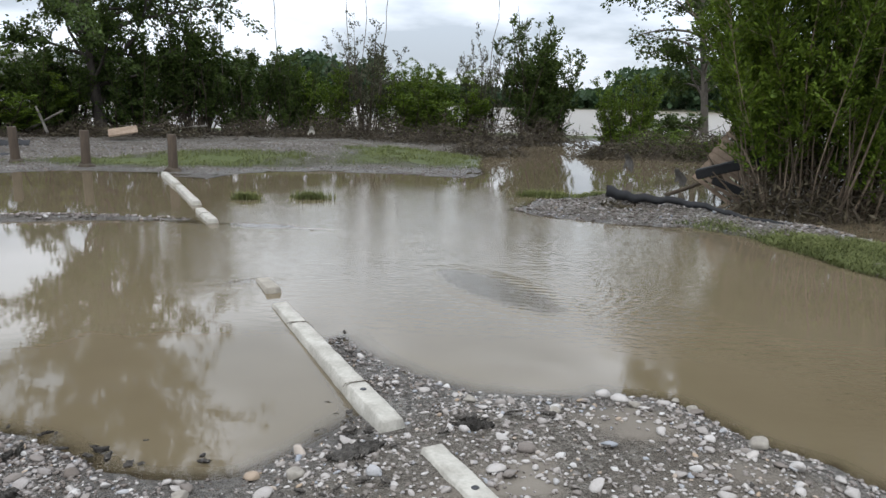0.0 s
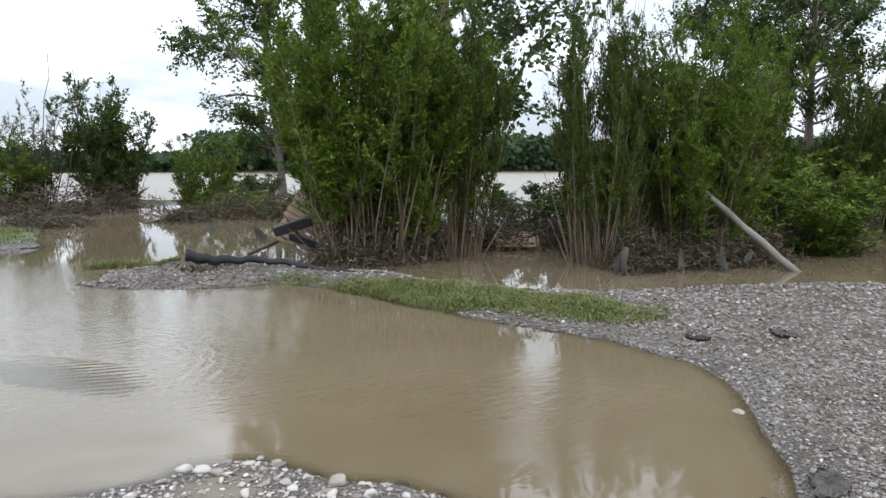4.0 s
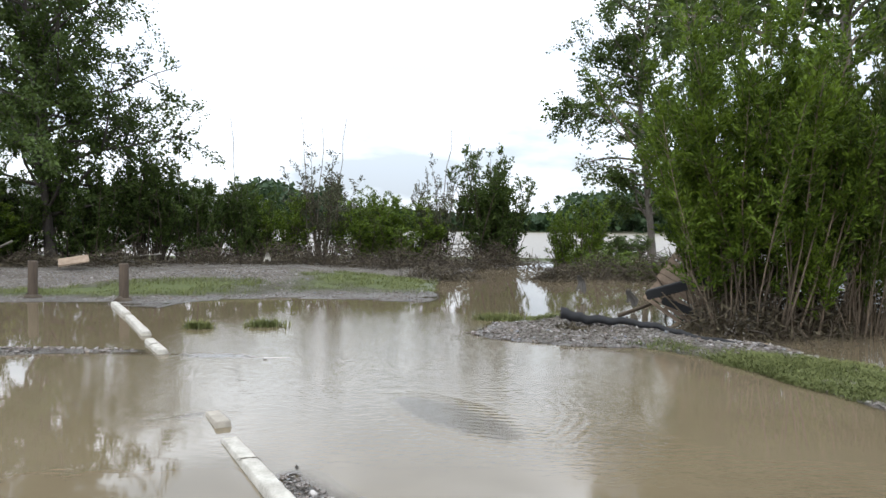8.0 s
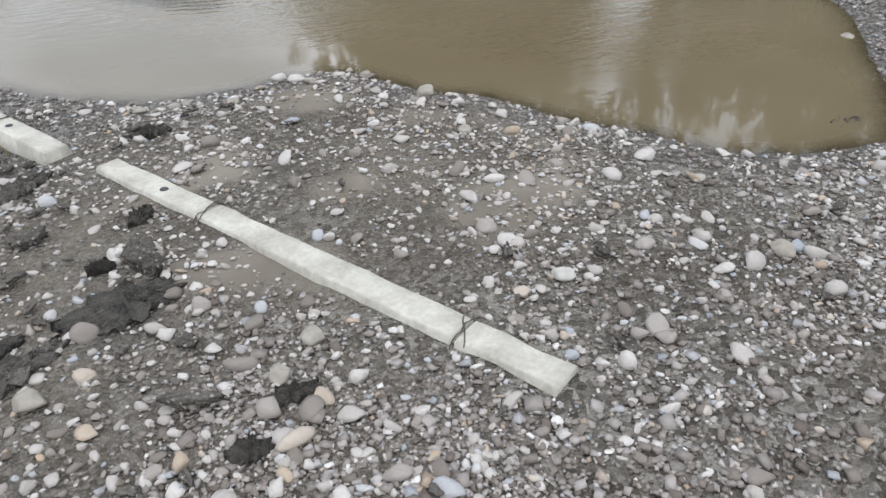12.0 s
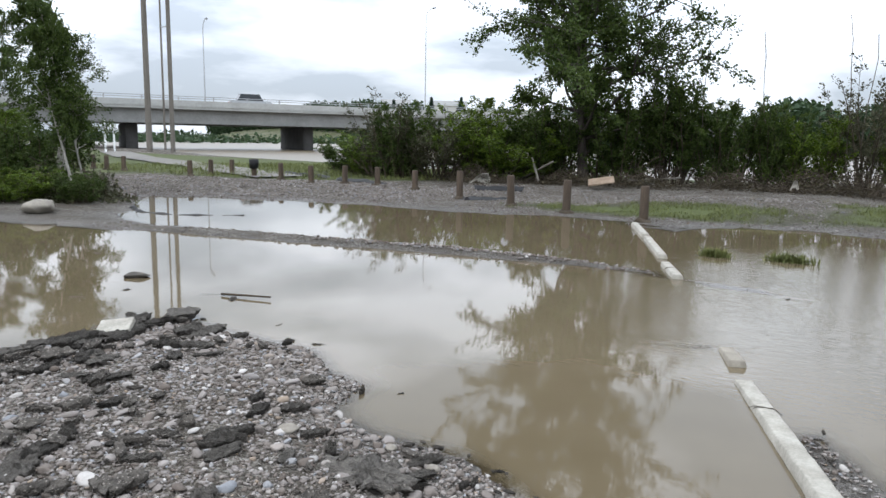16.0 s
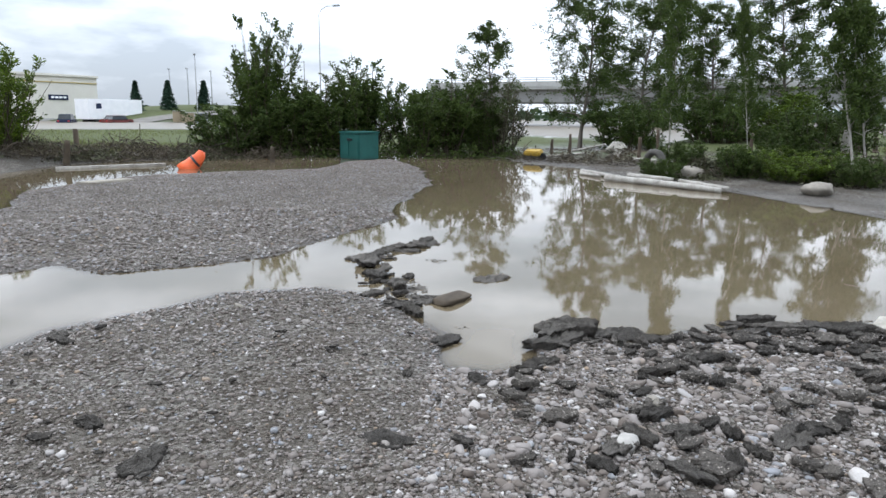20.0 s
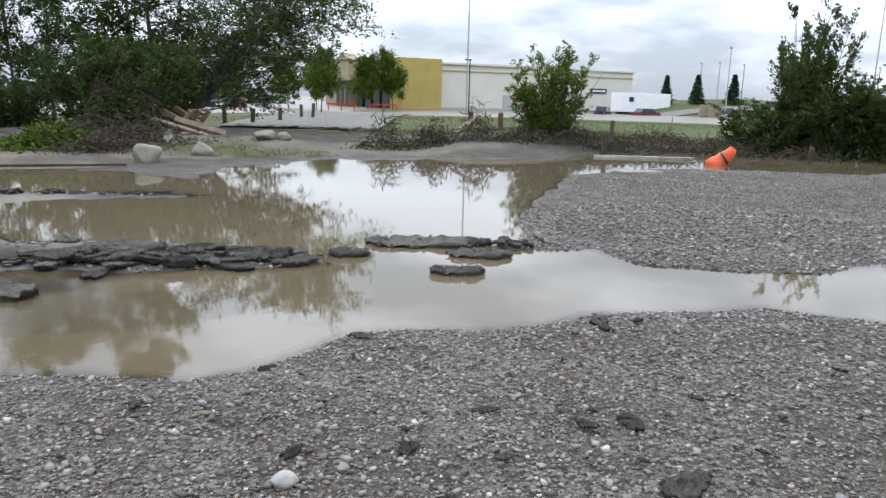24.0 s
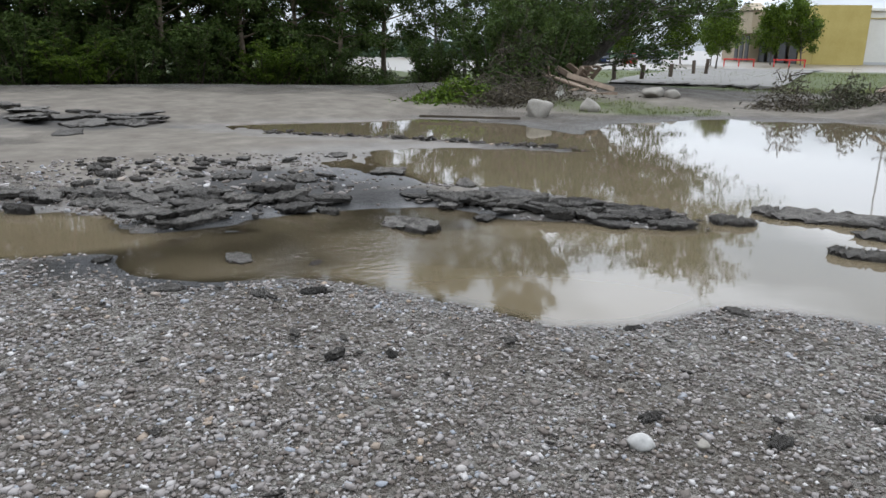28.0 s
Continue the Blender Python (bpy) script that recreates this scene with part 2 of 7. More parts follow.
M_STUCCO = simple("cream_stucco", (0.53, 0.505, 0.44), (0.61, 0.59, 0.52), 0.5, 0.9, bump_s=0.1)
M_OCHRE = simple("ochre_stucco", (0.33, 0.255, 0.075), (0.41, 0.325, 0.11), 0.5, 0.9, bump_s=0.1)
M_TAN = simple("tan_stucco", (0.24, 0.195, 0.13), (0.32, 0.265, 0.18), 0.5, 0.9, bump_s=0.1)
M_DARK = simple("dark_opening", (0.012, 0.012, 0.013), (0.03, 0.03, 0.032), 1, 0.5)
M_WHITE = simple("white_painted_metal", (0.70, 0.71, 0.72), (0.82, 0.82, 0.82), 1, 0.4, bump_s=0.05)
M_RED = simple("red_paint", (0.42, 0.03, 0.025), (0.55, 0.05, 0.04), 2, 0.4, bump_s=0.05)
M_MAROON = simple("dusty_maroon_paint", (0.10, 0.025, 0.022), (0.17, 0.05, 0.045), 3, 0.4, bump_s=0.05)
M_BLUE = simple("dark_blue_paint", (0.012, 0.018, 0.045), (0.02, 0.028, 0.065), 2, 0.25, bump_s=0.02)
M_SILVER = simple("silver_paint", (0.35, 0.36, 0.37), (0.46, 0.47, 0.48), 2, 0.3, 0.4, bump_s=0.02)
M_TYRE = simple("tyre_rubber", (0.012, 0.012, 0.012), (0.03, 0.03, 0.03), 5, 0.8)
M_GLASS = simple("dark_window_glass", (0.015, 0.018, 0.02), (0.03, 0.034, 0.038), 1, 0.08, bump_s=0.0)


# ---- mesh helpers ----
def part(name, me, mat, parent=None, label=""):
    """Links a bmesh or a mesh as one object, under a thing if one is given."""
    if isinstance(me, bmesh.types.BMesh):
        bm, me = me, bpy.data.meshes.new(name)
        bm.to_mesh(me)
        bm.free()
    ob = new(name, me)
    if mat and not me.materials:
        me.materials.append(mat)
    if parent:
        ob.parent = parent
    if label:
        ob["label"] = label
    return ob


def thing(name, label, category, m=None, group="", kind=""):
    ob = new(name)
    ob.empty_display_size = 0.1
    if m is not None:
        ob.matrix_world = m
    return tagged(ob, label, category, group, kind)


def np_mesh(name, v, f, smooth=False):
    """A mesh from arrays of corners and of faces with one number of corners each."""
    v, f = np.asarray(v, np.float32), np.asarray(f, np.int32)
    me = bpy.data.meshes.new(name)
    if len(f) < 40 and f.shape[1] == 4 and (f[:, 2] == f[:, 3]).any():
        me.from_pydata(v.tolist(), [], [tuple(dict.fromkeys(q)) for q in f.tolist()])
        return me
    me.vertices.add(len(v))
    me.vertices.foreach_set("co", v.ravel())
    me.loops.add(f.size)
    me.loops.foreach_set("vertex_index", f.ravel())
    me.polygons.add(len(f))
    me.polygons.foreach_set("loop_start", np.arange(0, f.size, f.shape[1], dtype=np.int32))
    me.update(calc_edges=True)
    me.validate()
    if smooth:
        me.polygons.foreach_set("use_smooth", np.ones(len(f), bool))
    return me


def box_bm(sx, sy, sz, at=(0, 0, 0), bevel=0.0, bm=None, turn=None):
    """A box with its base centre at a place, with bevelled edges."""
    b = bmesh.new()
    bmesh.ops.create_cube(b, size=1)
    bmesh.ops.scale(b, vec=(sx, sy, sz), verts=b.verts)
    bmesh.ops.translate(b, vec=(0, 0, sz / 2), verts=b.verts)
    if bevel:
        bmesh.ops.bevel(b, geom=b.edges[:], offset=bevel, segments=2, affect="EDGES")
    m = Matrix.Translation(at) @ (turn or Matrix())
    bmesh.ops.transform(b, matrix=m, verts=b.verts)
    if bm is None:
        return b
    tmp = bpy.data.meshes.new("tmp")
    b.to_mesh(tmp)
    b.free()
    bm.from_mesh(tmp)
    bpy.data.meshes.remove(tmp)
    return bm


def tube_np(path, radii, sides=6):
    """Corners and quads of a tapered tube along a path."""
    path = np.asarray(path, float)
    k = len(path)
    tan = np.gradient(path, axis=0)
    tan /= np.linalg.norm(tan, axis=1)[:, None] + 1e-9
    ref = np.where(np.abs(tan[:, 2:3]) > 0.9, np.array([[1.0, 0, 0]]), np.array([[0, 0, 1.0]]))
    a = np.cross(tan, ref)
    a /= np.linalg.norm(a, axis=1)[:, None] + 1e-9
    b = np.cross(tan, a)
    ang = np.linspace(0, 2 * np.pi, sides, endpoint=False)
    ring = a[:, None] * np.cos(ang)[None, :, None] + b[:, None] * np.sin(ang)[None, :, None]
    v = (path[:, None] + ring * np.asarray(radii, float)[:, None, None]).reshape(-1, 3)
    i, j = np.meshgrid(np.arange(k - 1), np.arange(sides), indexing="ij")
    q = np.stack([i * sides + j, i * sides + (j + 1) % sides, (i + 1) * sides + (j + 1) % sides, (i + 1) * sides + j], -1).reshape(-1, 4)
    return v, q


def join_np(bits):
    vs, fs, o = [], [], 0
    for v, f in bits:
        vs.append(v)
        fs.append(f + o)
        o += len(v)
    return np.concatenate(vs), np.concatenate(fs)


def leaf_np(rng, centres, size, flat=0.3, ratio=1.9, ways=None):
    """One pointed leaf (a folded diamond) at each centre, along its twig where one is given."""
    n = len(centres)
    d = rng.normal(size=(n, 3))
    d[:, 2] = d[:, 2] * 0.7 - flat
    if ways is not None:
        d = np.asarray(ways) + d * 0.55
    d /= np.linalg.norm(d, axis=1)[:, None]
    s = np.cross(d, rng.normal(size=(n, 3)))
    s /= np.linalg.norm(s, axis=1)[:, None] + 1e-9
    up = np.cross(s, d)
    ln = (size * rng.uniform(0.6, 1.35, n))[:, None]
    w = ln / ratio / 2
    mid = centres + d * ln * 0.45
    v = np.stack([centres, mid + s * w + up * w * 0.35, centres + d * ln, mid - s * w + up * w * 0.35], 1).reshape(-1, 3)
    return v, np.arange(4 * n).reshape(-1, 4)


def branch_path(rng, start, way, length, steps=5, bend=0.2, lift=0.0):
    p, d = [np.array(start, float)], np.array(way, float)
    d /= np.linalg.norm(d)
    for _ in range(steps):
        d = d + rng.normal(size=3) * bend / 2 + np.array([0, 0, lift])
        d /= np.linalg.norm(d)
        p.append(p[-1] + d * length / steps)
    return np.array(p)


# ---- the lie of the land: gravel bars, ponds, river ----
BANK = [(1500, 14), (60, 3), (20, 1.0), (13, 3.2), (9.3, 5.0), (7.6, 5.8), (6.24, 6.16), (5.5, 6.9), (4.9, 7.9), (4.75, 8.9), (3.9, 9.6), (3.2, 11.0),
        (2.4, 11.5), (1.5, 10.9), (1.0, 9.9), (1.27, 9.3), (2.2, 8.8), (3.05, 8.75), (3.52, 8.07), (3.8, 7.1), (4.0, 6.1), (4.2, 5.3), (4.55, 4.3),
        (4.57, 3.45), (4.35, 2.95), (3.86, 2.44), (3.5, 2.0), (3.0, 1.65)]
NEAR_SHORE = [(2.59, 1.70), (2.3, 1.9), (2.2, 2.11), (1.92, 2.45), (1.75, 2.83), (1.45, 3.09), (1.28, 3.45), (0.92, 3.58), (0.78, 3.48), (0.5, 3.5),
              (0.2, 3.55), (-0.05, 3.75), (-0.25, 3.95), (-0.58, 4.35), (-0.66, 4.3), (-0.33, 3.3), (-0.48, 2.96), (-0.63, 2.79), (-0.74, 2.65),
              (-1.08, 2.62), (-1.24, 2.65), (-1.6, 2.9), (-1.87, 3.0), (-2.16, 2.95), (-2.45, 2.92), (-2.8, 3.04), (-2.95, 3.45), (-3.3, 3.5),
              (-3.75, 3.72), (-4.8, 3.7), (-5.3, 3.65), (-5.22, 2.9), (-5.25, 2.5), (-5.2, 1.9), (-4.98, 1.3), (-4.8, 1.15), (-5.15, 0.6)]
CHANNEL_SHORE = [(-4.76, 0.47), (-4.4, 0.47), (-4.22, 0.25), (-4.25, -0.08), (-4.45, -0.16), (-4.85, -0.1), (-5.6, -0.58), (-6.0, -0.93), (-6.2, -1.4),
                 (-5.93, -2.1), (-5.3, -2.5), (-4.8, -2.92), (-4.3, -3.0), (-3.8, -3.28), (-3.5, -3.63), (-3.1, -3.76), (-2.45, -3.68), (-2.0, -3.78),
                 (-1.7, -4.15), (-1.25, -4.65), (-0.8, -5.08), (-0.43, -5.31), (0.05, -6.1), (0.75, -6.08), (1.34, -6.08), (2.2, -6.5), (4, -9), (60, -20), (1500, -20)]
SOUTH_FLAT = [(60, -13), (5, -7.6), (3, -7.9), (1.77, -7.84), (0.83, -7.35), (0.5, -6.6), (0.1, -6.55), (-0.3, -6.5), (-1.0, -6.3), (-1.4, -5.95), (-2.2, -6.1), (-2.4, -6.4),
              (-3.2, -6.1), (-3.75, -5.7), (-4.2, -5.5), (-4.45, -5.75), (-3.5, -7.5), (-2.55, -8.3), (-2.2, -9.8), (-2.5, -11.1), (-3.9, -11.1), (-5.4, -10.3), (-5.9, -10.25),
              (-5.4, -10.8), (-4.3, -11.7), (-2.9, -12.8), (-1.2, -13.9), (-0.2, -15.5), (-1.6, -15.8), (-3.5, -15.5), (-4.6, -16), (-6.2, -14.1), (-6.55, -12.3)]
WEST_SHORE = [(-8.4, -13.9), (-10.2, -14.2), (-11.4, -14.3), (-12.9, -13.1), (-16.7, -13.2), (-18.3, -12.6), (-20.4, -11.9), (-23.2, -8.4), (-25, -5), (-25.1, -1),
              (-23.9, 0.4), (-20.6, 2.9), (-18.8, 3.3), (-15.5, 5.0), (-14.5, 5.1), (-13.3, 5.6), (-12, 6.0), (-11.1, 6.25), (-10.6, 6.6), (-8.1, 7.4), (-6.2, 7.95),
              (-4.7, 8.25), (-3, 8.4), (-3, 8.6), (-4.8, 8.58), (-6.4, 8.36), (-8.5, 7.95), (-11.1, 7.2), (-12.4, 7.2), (-13.4, 7.8), (-15.4, 8.9), (-16.7, 10.3)]
NORTH_SHORE = [(-15.8, 11.2), (-13.5, 11.8), (-11.4, 12.5), (-9, 12.6), (-8, 12.9), (-7, 13.6), (-5.8, 13.4), (-5.06, 13.0), (-4.3, 12.6), (-3.9, 13.6), (-2.6, 14.4),
               (-1, 14.2), (0.47, 13.6), (0.84, 14.4), (0.83, 16.9), (1.1, 19.5), (2.5, 24), (6, 28), (10, 30), (4, 33), (-8, 32), (-24, 31.5), (-50, 36.5), (-90, 53), (-400, 150), (-1500, 300),
               (-1500, -1500), (1500, -1500), (1500, -13)]
BAR = [(-10.5, -7.3), (-13.2, -8.7), (-14.2, -8.7), (-16.8, -8.1), (-18.0, -6.5), (-19.1, -4.5), (-22.6, -4.2), (-24, -3.0), (-19.9, -1.6), (-15.3, -1.0), (-11.9, -1.4), (-10.3, -1.2),
       (-9.0, -1.7), (-7.5, -2.15), (-6.9, -2.9), (-6.55, -3.5), (-6.9, -4.2), (-6.3, -4.5), (-6.2, -4.95), (-6.85, -5.1), (-8.0, -6.0), (-9.6, -6.9)]
FAR_BANK = [(-1500, 420), (-400, 250), (-100, 165), (0, 135), (200, 110), (1500, 80), (1500, 1500), (-1500, 1500)]
LANDS = [  # outline, height that it reaches, and over what distance
    (BANK + NEAR_SHORE + CHANNEL_SHORE, 0.075, 0.55), (SOUTH_FLAT + WEST_SHORE + NORTH_SHORE, 0.10, 2.2), (BAR, 0.13, 0.9), (FAR_BANK, 2.5, 30.0)]


AWASH = [  # plates, silt tongues and gravel that lie just under the water: x, y, reach, reach, turn, height
    (0.47, 5.62, 1.15, 0.42, -57.6, -0.013), (-2.1, 8.2, 1.3, 0.22, -8, -0.003), (-1.7, 5.62, 0.4, 0.15, 20, -0.014), (-5.75, 4.45, 0.4, 0.12, 20, -0.006), (-2.3, -5.3, 1.6, 0.75, -28, -0.02)]


def signed(px, py, poly):
    """Distance to an outline, positive inside."""
    best, inside = np.full(px.shape, 1e18), np.zeros(px.shape, bool)
    for (ax, ay), (bx, by) in zip(poly, poly[1:] + poly[:1]):
        ex, ey = bx - ax, by - ay
        t = np.clip(((px - ax) * ex + (py - ay) * ey) / (ex * ex + ey * ey + 1e-12), 0, 1)
        best = np.minimum(best, (px - ax - t * ex) ** 2 + (py - ay - t * ey) ** 2)
        if ay != by:
            inside ^= ((ay > py) != (by > py)) & (px < (py - ay) / (by - ay) * ex + ax)
    return np.where(inside, 1, -1) * np.sqrt(best)


_lat = np.random.RandomState(7).rand(512, 512)


def vnoise(x, y, scale):
    """Smooth value noise, 0 to 1."""
    x, y = np.asarray(x, float) / scale + 1000.37, np.asarray(y, float) / scale + 1000.61
    i, j = np.floor(x).astype(int), np.floor(y).astype(int)
    u, v = x - i, y - j
    u, v = u * u * (3 - 2 * u), v * v * (3 - 2 * v)
    a, b, c, d = _lat[i % 512, j % 512], _lat[(i + 1) % 512, j % 512], _lat[i % 512, (j + 1) % 512], _lat[(i + 1) % 512, (j + 1) % 512]
    return a * (1 - u) * (1 - v) + b * u * (1 - v) + c * (1 - u) * v + d * u * v


def spot(x, y, cx, cy, rx, ry, turn=0.0):
    """A soft oval, 1 in its middle and 0 past its rim."""
    c, s = math.cos(radians(turn)), math.sin(radians(turn))
    dx, dy = x - cx, y - cy
    q = ((dx * c + dy * s) / rx) ** 2 + ((dy * c - dx * s) / ry) ** 2
    return np.clip(1 - q, 0, 1)


def land(x, y):
    """Height of the ground, and the distance to the shore, positive on land."""
    x, y = np.asarray(x, float), np.asarray(y, float)
    r = np.hypot(x, y)
    wob = np.clip(r / 12, 0.25, 2.0)
    wx = x + ((vnoise(x, y, 0.5) - 0.5) * 0.16 + (vnoise(x + 9, y, 0.17) - 0.5) * 0.07) * wob
    wy = y + ((vnoise(x, y + 31, 0.5) - 0.5) * 0.16 + (vnoise(x, y + 77, 0.17) - 0.5) * 0.07) * wob
    h, near = np.full(x.shape, -1e9), np.full(x.shape, -1e9)
    for k, (poly, top, reach) in enumerate(LANDS):
        d = signed(wx, wy, poly)
        up = np.where(d > 0, top * (1 - np.exp(-d / reach)), -0.30 * (1 - np.exp(d / 0.9)))
        if k == 1:
            up = np.where(d > 0, up + np.clip(d - 3, 0, 14) * 0.012, up)
        h, near = np.maximum(h, up), np.maximum(near, d)
    on = np.clip(near / 0.3, 0, 1)
    h = h + on * ((vnoise(x, y, 1.3) - 0.5) * 0.035 + (vnoise(x, y, 0.33) - 0.5) * 0.022 + (vnoise(x, y, 0.09) - 0.5) * 0.010)
    h = h + 0.02 * spot(x, y, -1.3, -7.6, 2.2, 1.0, 20) * on - 0.03 * spot(x, y, -0.2, -10.5, 3.0, 2.0, 0) * on
    film = np.clip(2.0 * spot(x, y, -1.0, -6.15, 2.1, 1.15, 20), 0, 1)
    h = h * (1 - film) + film * (0.016 * (vnoise(x, y, 0.7) - 0.98) + 0.006 * (vnoise(x, y, 0.2) - 0.5))
    for cx, cy, rx, ry, turn, deep in AWASH:
        film = np.clip(1.8 * spot(x, y, cx, cy, rx, ry, turn), 0, 1)
        h = np.where(h < 0, h * (1 - film) + film * (deep + 0.005 * (vnoise(x, y, 0.25) - 0.5)), h)
    h = h + 0.05 * np.clip(1.5 * spot(x, y, -7.6, 7.6, 4.6, 0.34, 13.4), 0, 1)
    h = h + 0.22 * spot(x, y, -3.5, 17.5, 4.5, 2.6, 10) + 0.25 * spot(x, y, 1, -21, 13, 6, 0) + 0.10 * spot(x, y, 3.0, 10.3, 1.6, 0.6, -50)
    h = h + 0.10 * spot(x, y, -19, 6.5, 6, 3, 25) + 0.30 * spot(x, y, -11, -22, 6, 6, 0) + 0.35 * spot(x, y, -19, -15, 7, 3, 40) + 0.2 * spot(x, y, -20.4, -13.6, 7.5, 1.5, -33)
    h = h - np.clip((np.hypot(x + 30, y + 20) - 10) / 60, 0, 1) * 0.75 * (y < -0.4 * x - 5) * (x < -10) * np.clip((r - 23) / 9, 0, 1)
    h = h + 13 * spot(x, y, -185, 270, 170, 90, 0) + 3.2 * spot(x, y, -128, -50, 34, 26, 0)
    return h, near


def ground_at(x, y):
    return float(land(np.array([x]), np.array([y]))[0][0])


N_SIDE, SPREAD, REACH = 560, 3.4, 1500.0
axis = SPREAD * np.sinh(np.linspace(-1, 1, N_SIDE) * math.asinh(REACH / SPREAD))
GX, GY = np.meshgrid(axis - 0.8, axis + 0.3, indexing="ij")
GZ, GD = land(GX, GY)
gi, gj = np.meshgrid(np.arange(N_SIDE - 1), np.arange(N_SIDE - 1), indexing="ij")
GQ = np.stack([gi * N_SIDE + gj, (gi + 1) * N_SIDE + gj, (gi + 1) * N_SIDE + gj + 1, gi * N_SIDE + gj + 1], -1).reshape(-1, 4)


def attribute(me, name, values):
    me.attributes.new(name, "FLOAT", "POINT").data.foreach_set("value", np.ascontiguousarray(values, np.float32).ravel())


def green_at(x, y):
    """Where grass grows: the far verge, the bank beside the silt fence, the lawns."""
    g = 1.6 * spot(x, y, -5.6, 15.2, 4.2, 1.25, 8) + 1.6 * spot(x, y, -0.6, 17.3, 2.6, 2.6, -50) + 1.15 * spot(x, y, 4.5, 6.6, 3.3, 1.0, -62)
    g = g + 1.3 * spot(x, y, 2.4, 11.0, 1.2, 0.35, -10) + 1.2 * spot(x, y, -10.0, -16.5, 3.5, 1.8, -30) + 1.4 * spot(x, y, -20, 17.3, 7, 1.6, 30)
    g = g + 1.3 * spot(x, y, -20.6, -14.0, 7.5, 1.6, -33) + 1.2 * spot(x, y, -27, 5.5, 8, 4, 30) + 1.5 * spot(x, y, -16, 23, 12, 4, 35) + 1.5 * spot(x, y, -34, 26, 18, 7, 30)
    lawn = 1.7 * np.clip((np.hypot(x, y) - 26) / 5, 0, 1) * (y < 33)
    far = (y > 120) * 1.0
    g = np.maximum(np.maximum(g, lawn), far)
    return np.clip(g * 1.4 - 0.9 * vnoise(x, y, 0.4) - 0.45 * vnoise(x, y, 0.14), 0, 1)


def mud_at(x, y):
    """Where silt and old asphalt lie bare instead of loose gravel."""
    m = 1.5 * spot(x, y, -1.5, -9.5, 6, 4.6, 0) + 1.5 * spot(x, y, 2, -17, 14, 7, 0) + 0.9 * spot(x, y, -6.9, -4.3, 1.2, 0.6, 25) + 1.0 * spot(x, y, 0.95, 3.15, 0.35, 0.28, 0)
    m = m + 1.3 * spot(x, y, -13, -16, 8, 3.5, -30) + spot(x, y, -12.6, 6.2, 3.4, 0.8, 20)
    m = m + 0.85 * spot(x, y, 0.3, 2.0, 2.8, 1.7, 0) + 0.9 * spot(x, y, 0.9, 2.2, 1.1, 0.8, 0) * (vnoise(x, y, 0.5) > 0.45) + 0.8 * spot(x, y, -2.3, 2.5, 0.6, 0.35, 0)
    return np.clip(m * 1.3 - 0.7 * vnoise(x, y, 0.7), 0, 1)


def tar_at(x, y):
    """Where the old asphalt of the car park still lies bare."""
    t = 1.6 * spot(x, y, -1.1, -8.3, 2.2, 1.9, 20) + 2.0 * spot(x, y, -1.0, -6.2, 2.6, 1.4, 20) + 1.3 * spot(x, y, -2.05, 2.5, 0.36, 0.2, 10) + 1.2 * spot(x, y, 0.02, 1.8, 0.24, 0.15, 20) + 1.2 * spot(x, y, -5.7, -5.2, 1.0, 0.6, 25)
    t = t + 1.6 * spot(x, y, -2.4, -5.3, 1.9, 0.95, -28) + 1.6 * spot(x, y, 0.47, 5.62, 1.2, 0.42, -57.6) + 1.2 * spot(x, y, 2.4, -15.4, 3.0, 1.4, -15)
    return np.clip(t * 1.4 - 0.8 * vnoise(x, y, 0.35) - 0.3 * vnoise(x, y, 0.1), 0, 1)


ground_mesh = np_mesh("ground", np.stack([GX, GY, GZ], -1).reshape(-1, 3), GQ, True)
attribute(ground_mesh, "green", green_at(GX, GY))
attribute(ground_mesh, "mud", mud_at(GX, GY))
attribute(ground_mesh, "tar", tar_at(GX, GY))
attribute(ground_mesh, "wet", np.clip(1 - (GZ - 0.0) / 0.045, 0, 1))


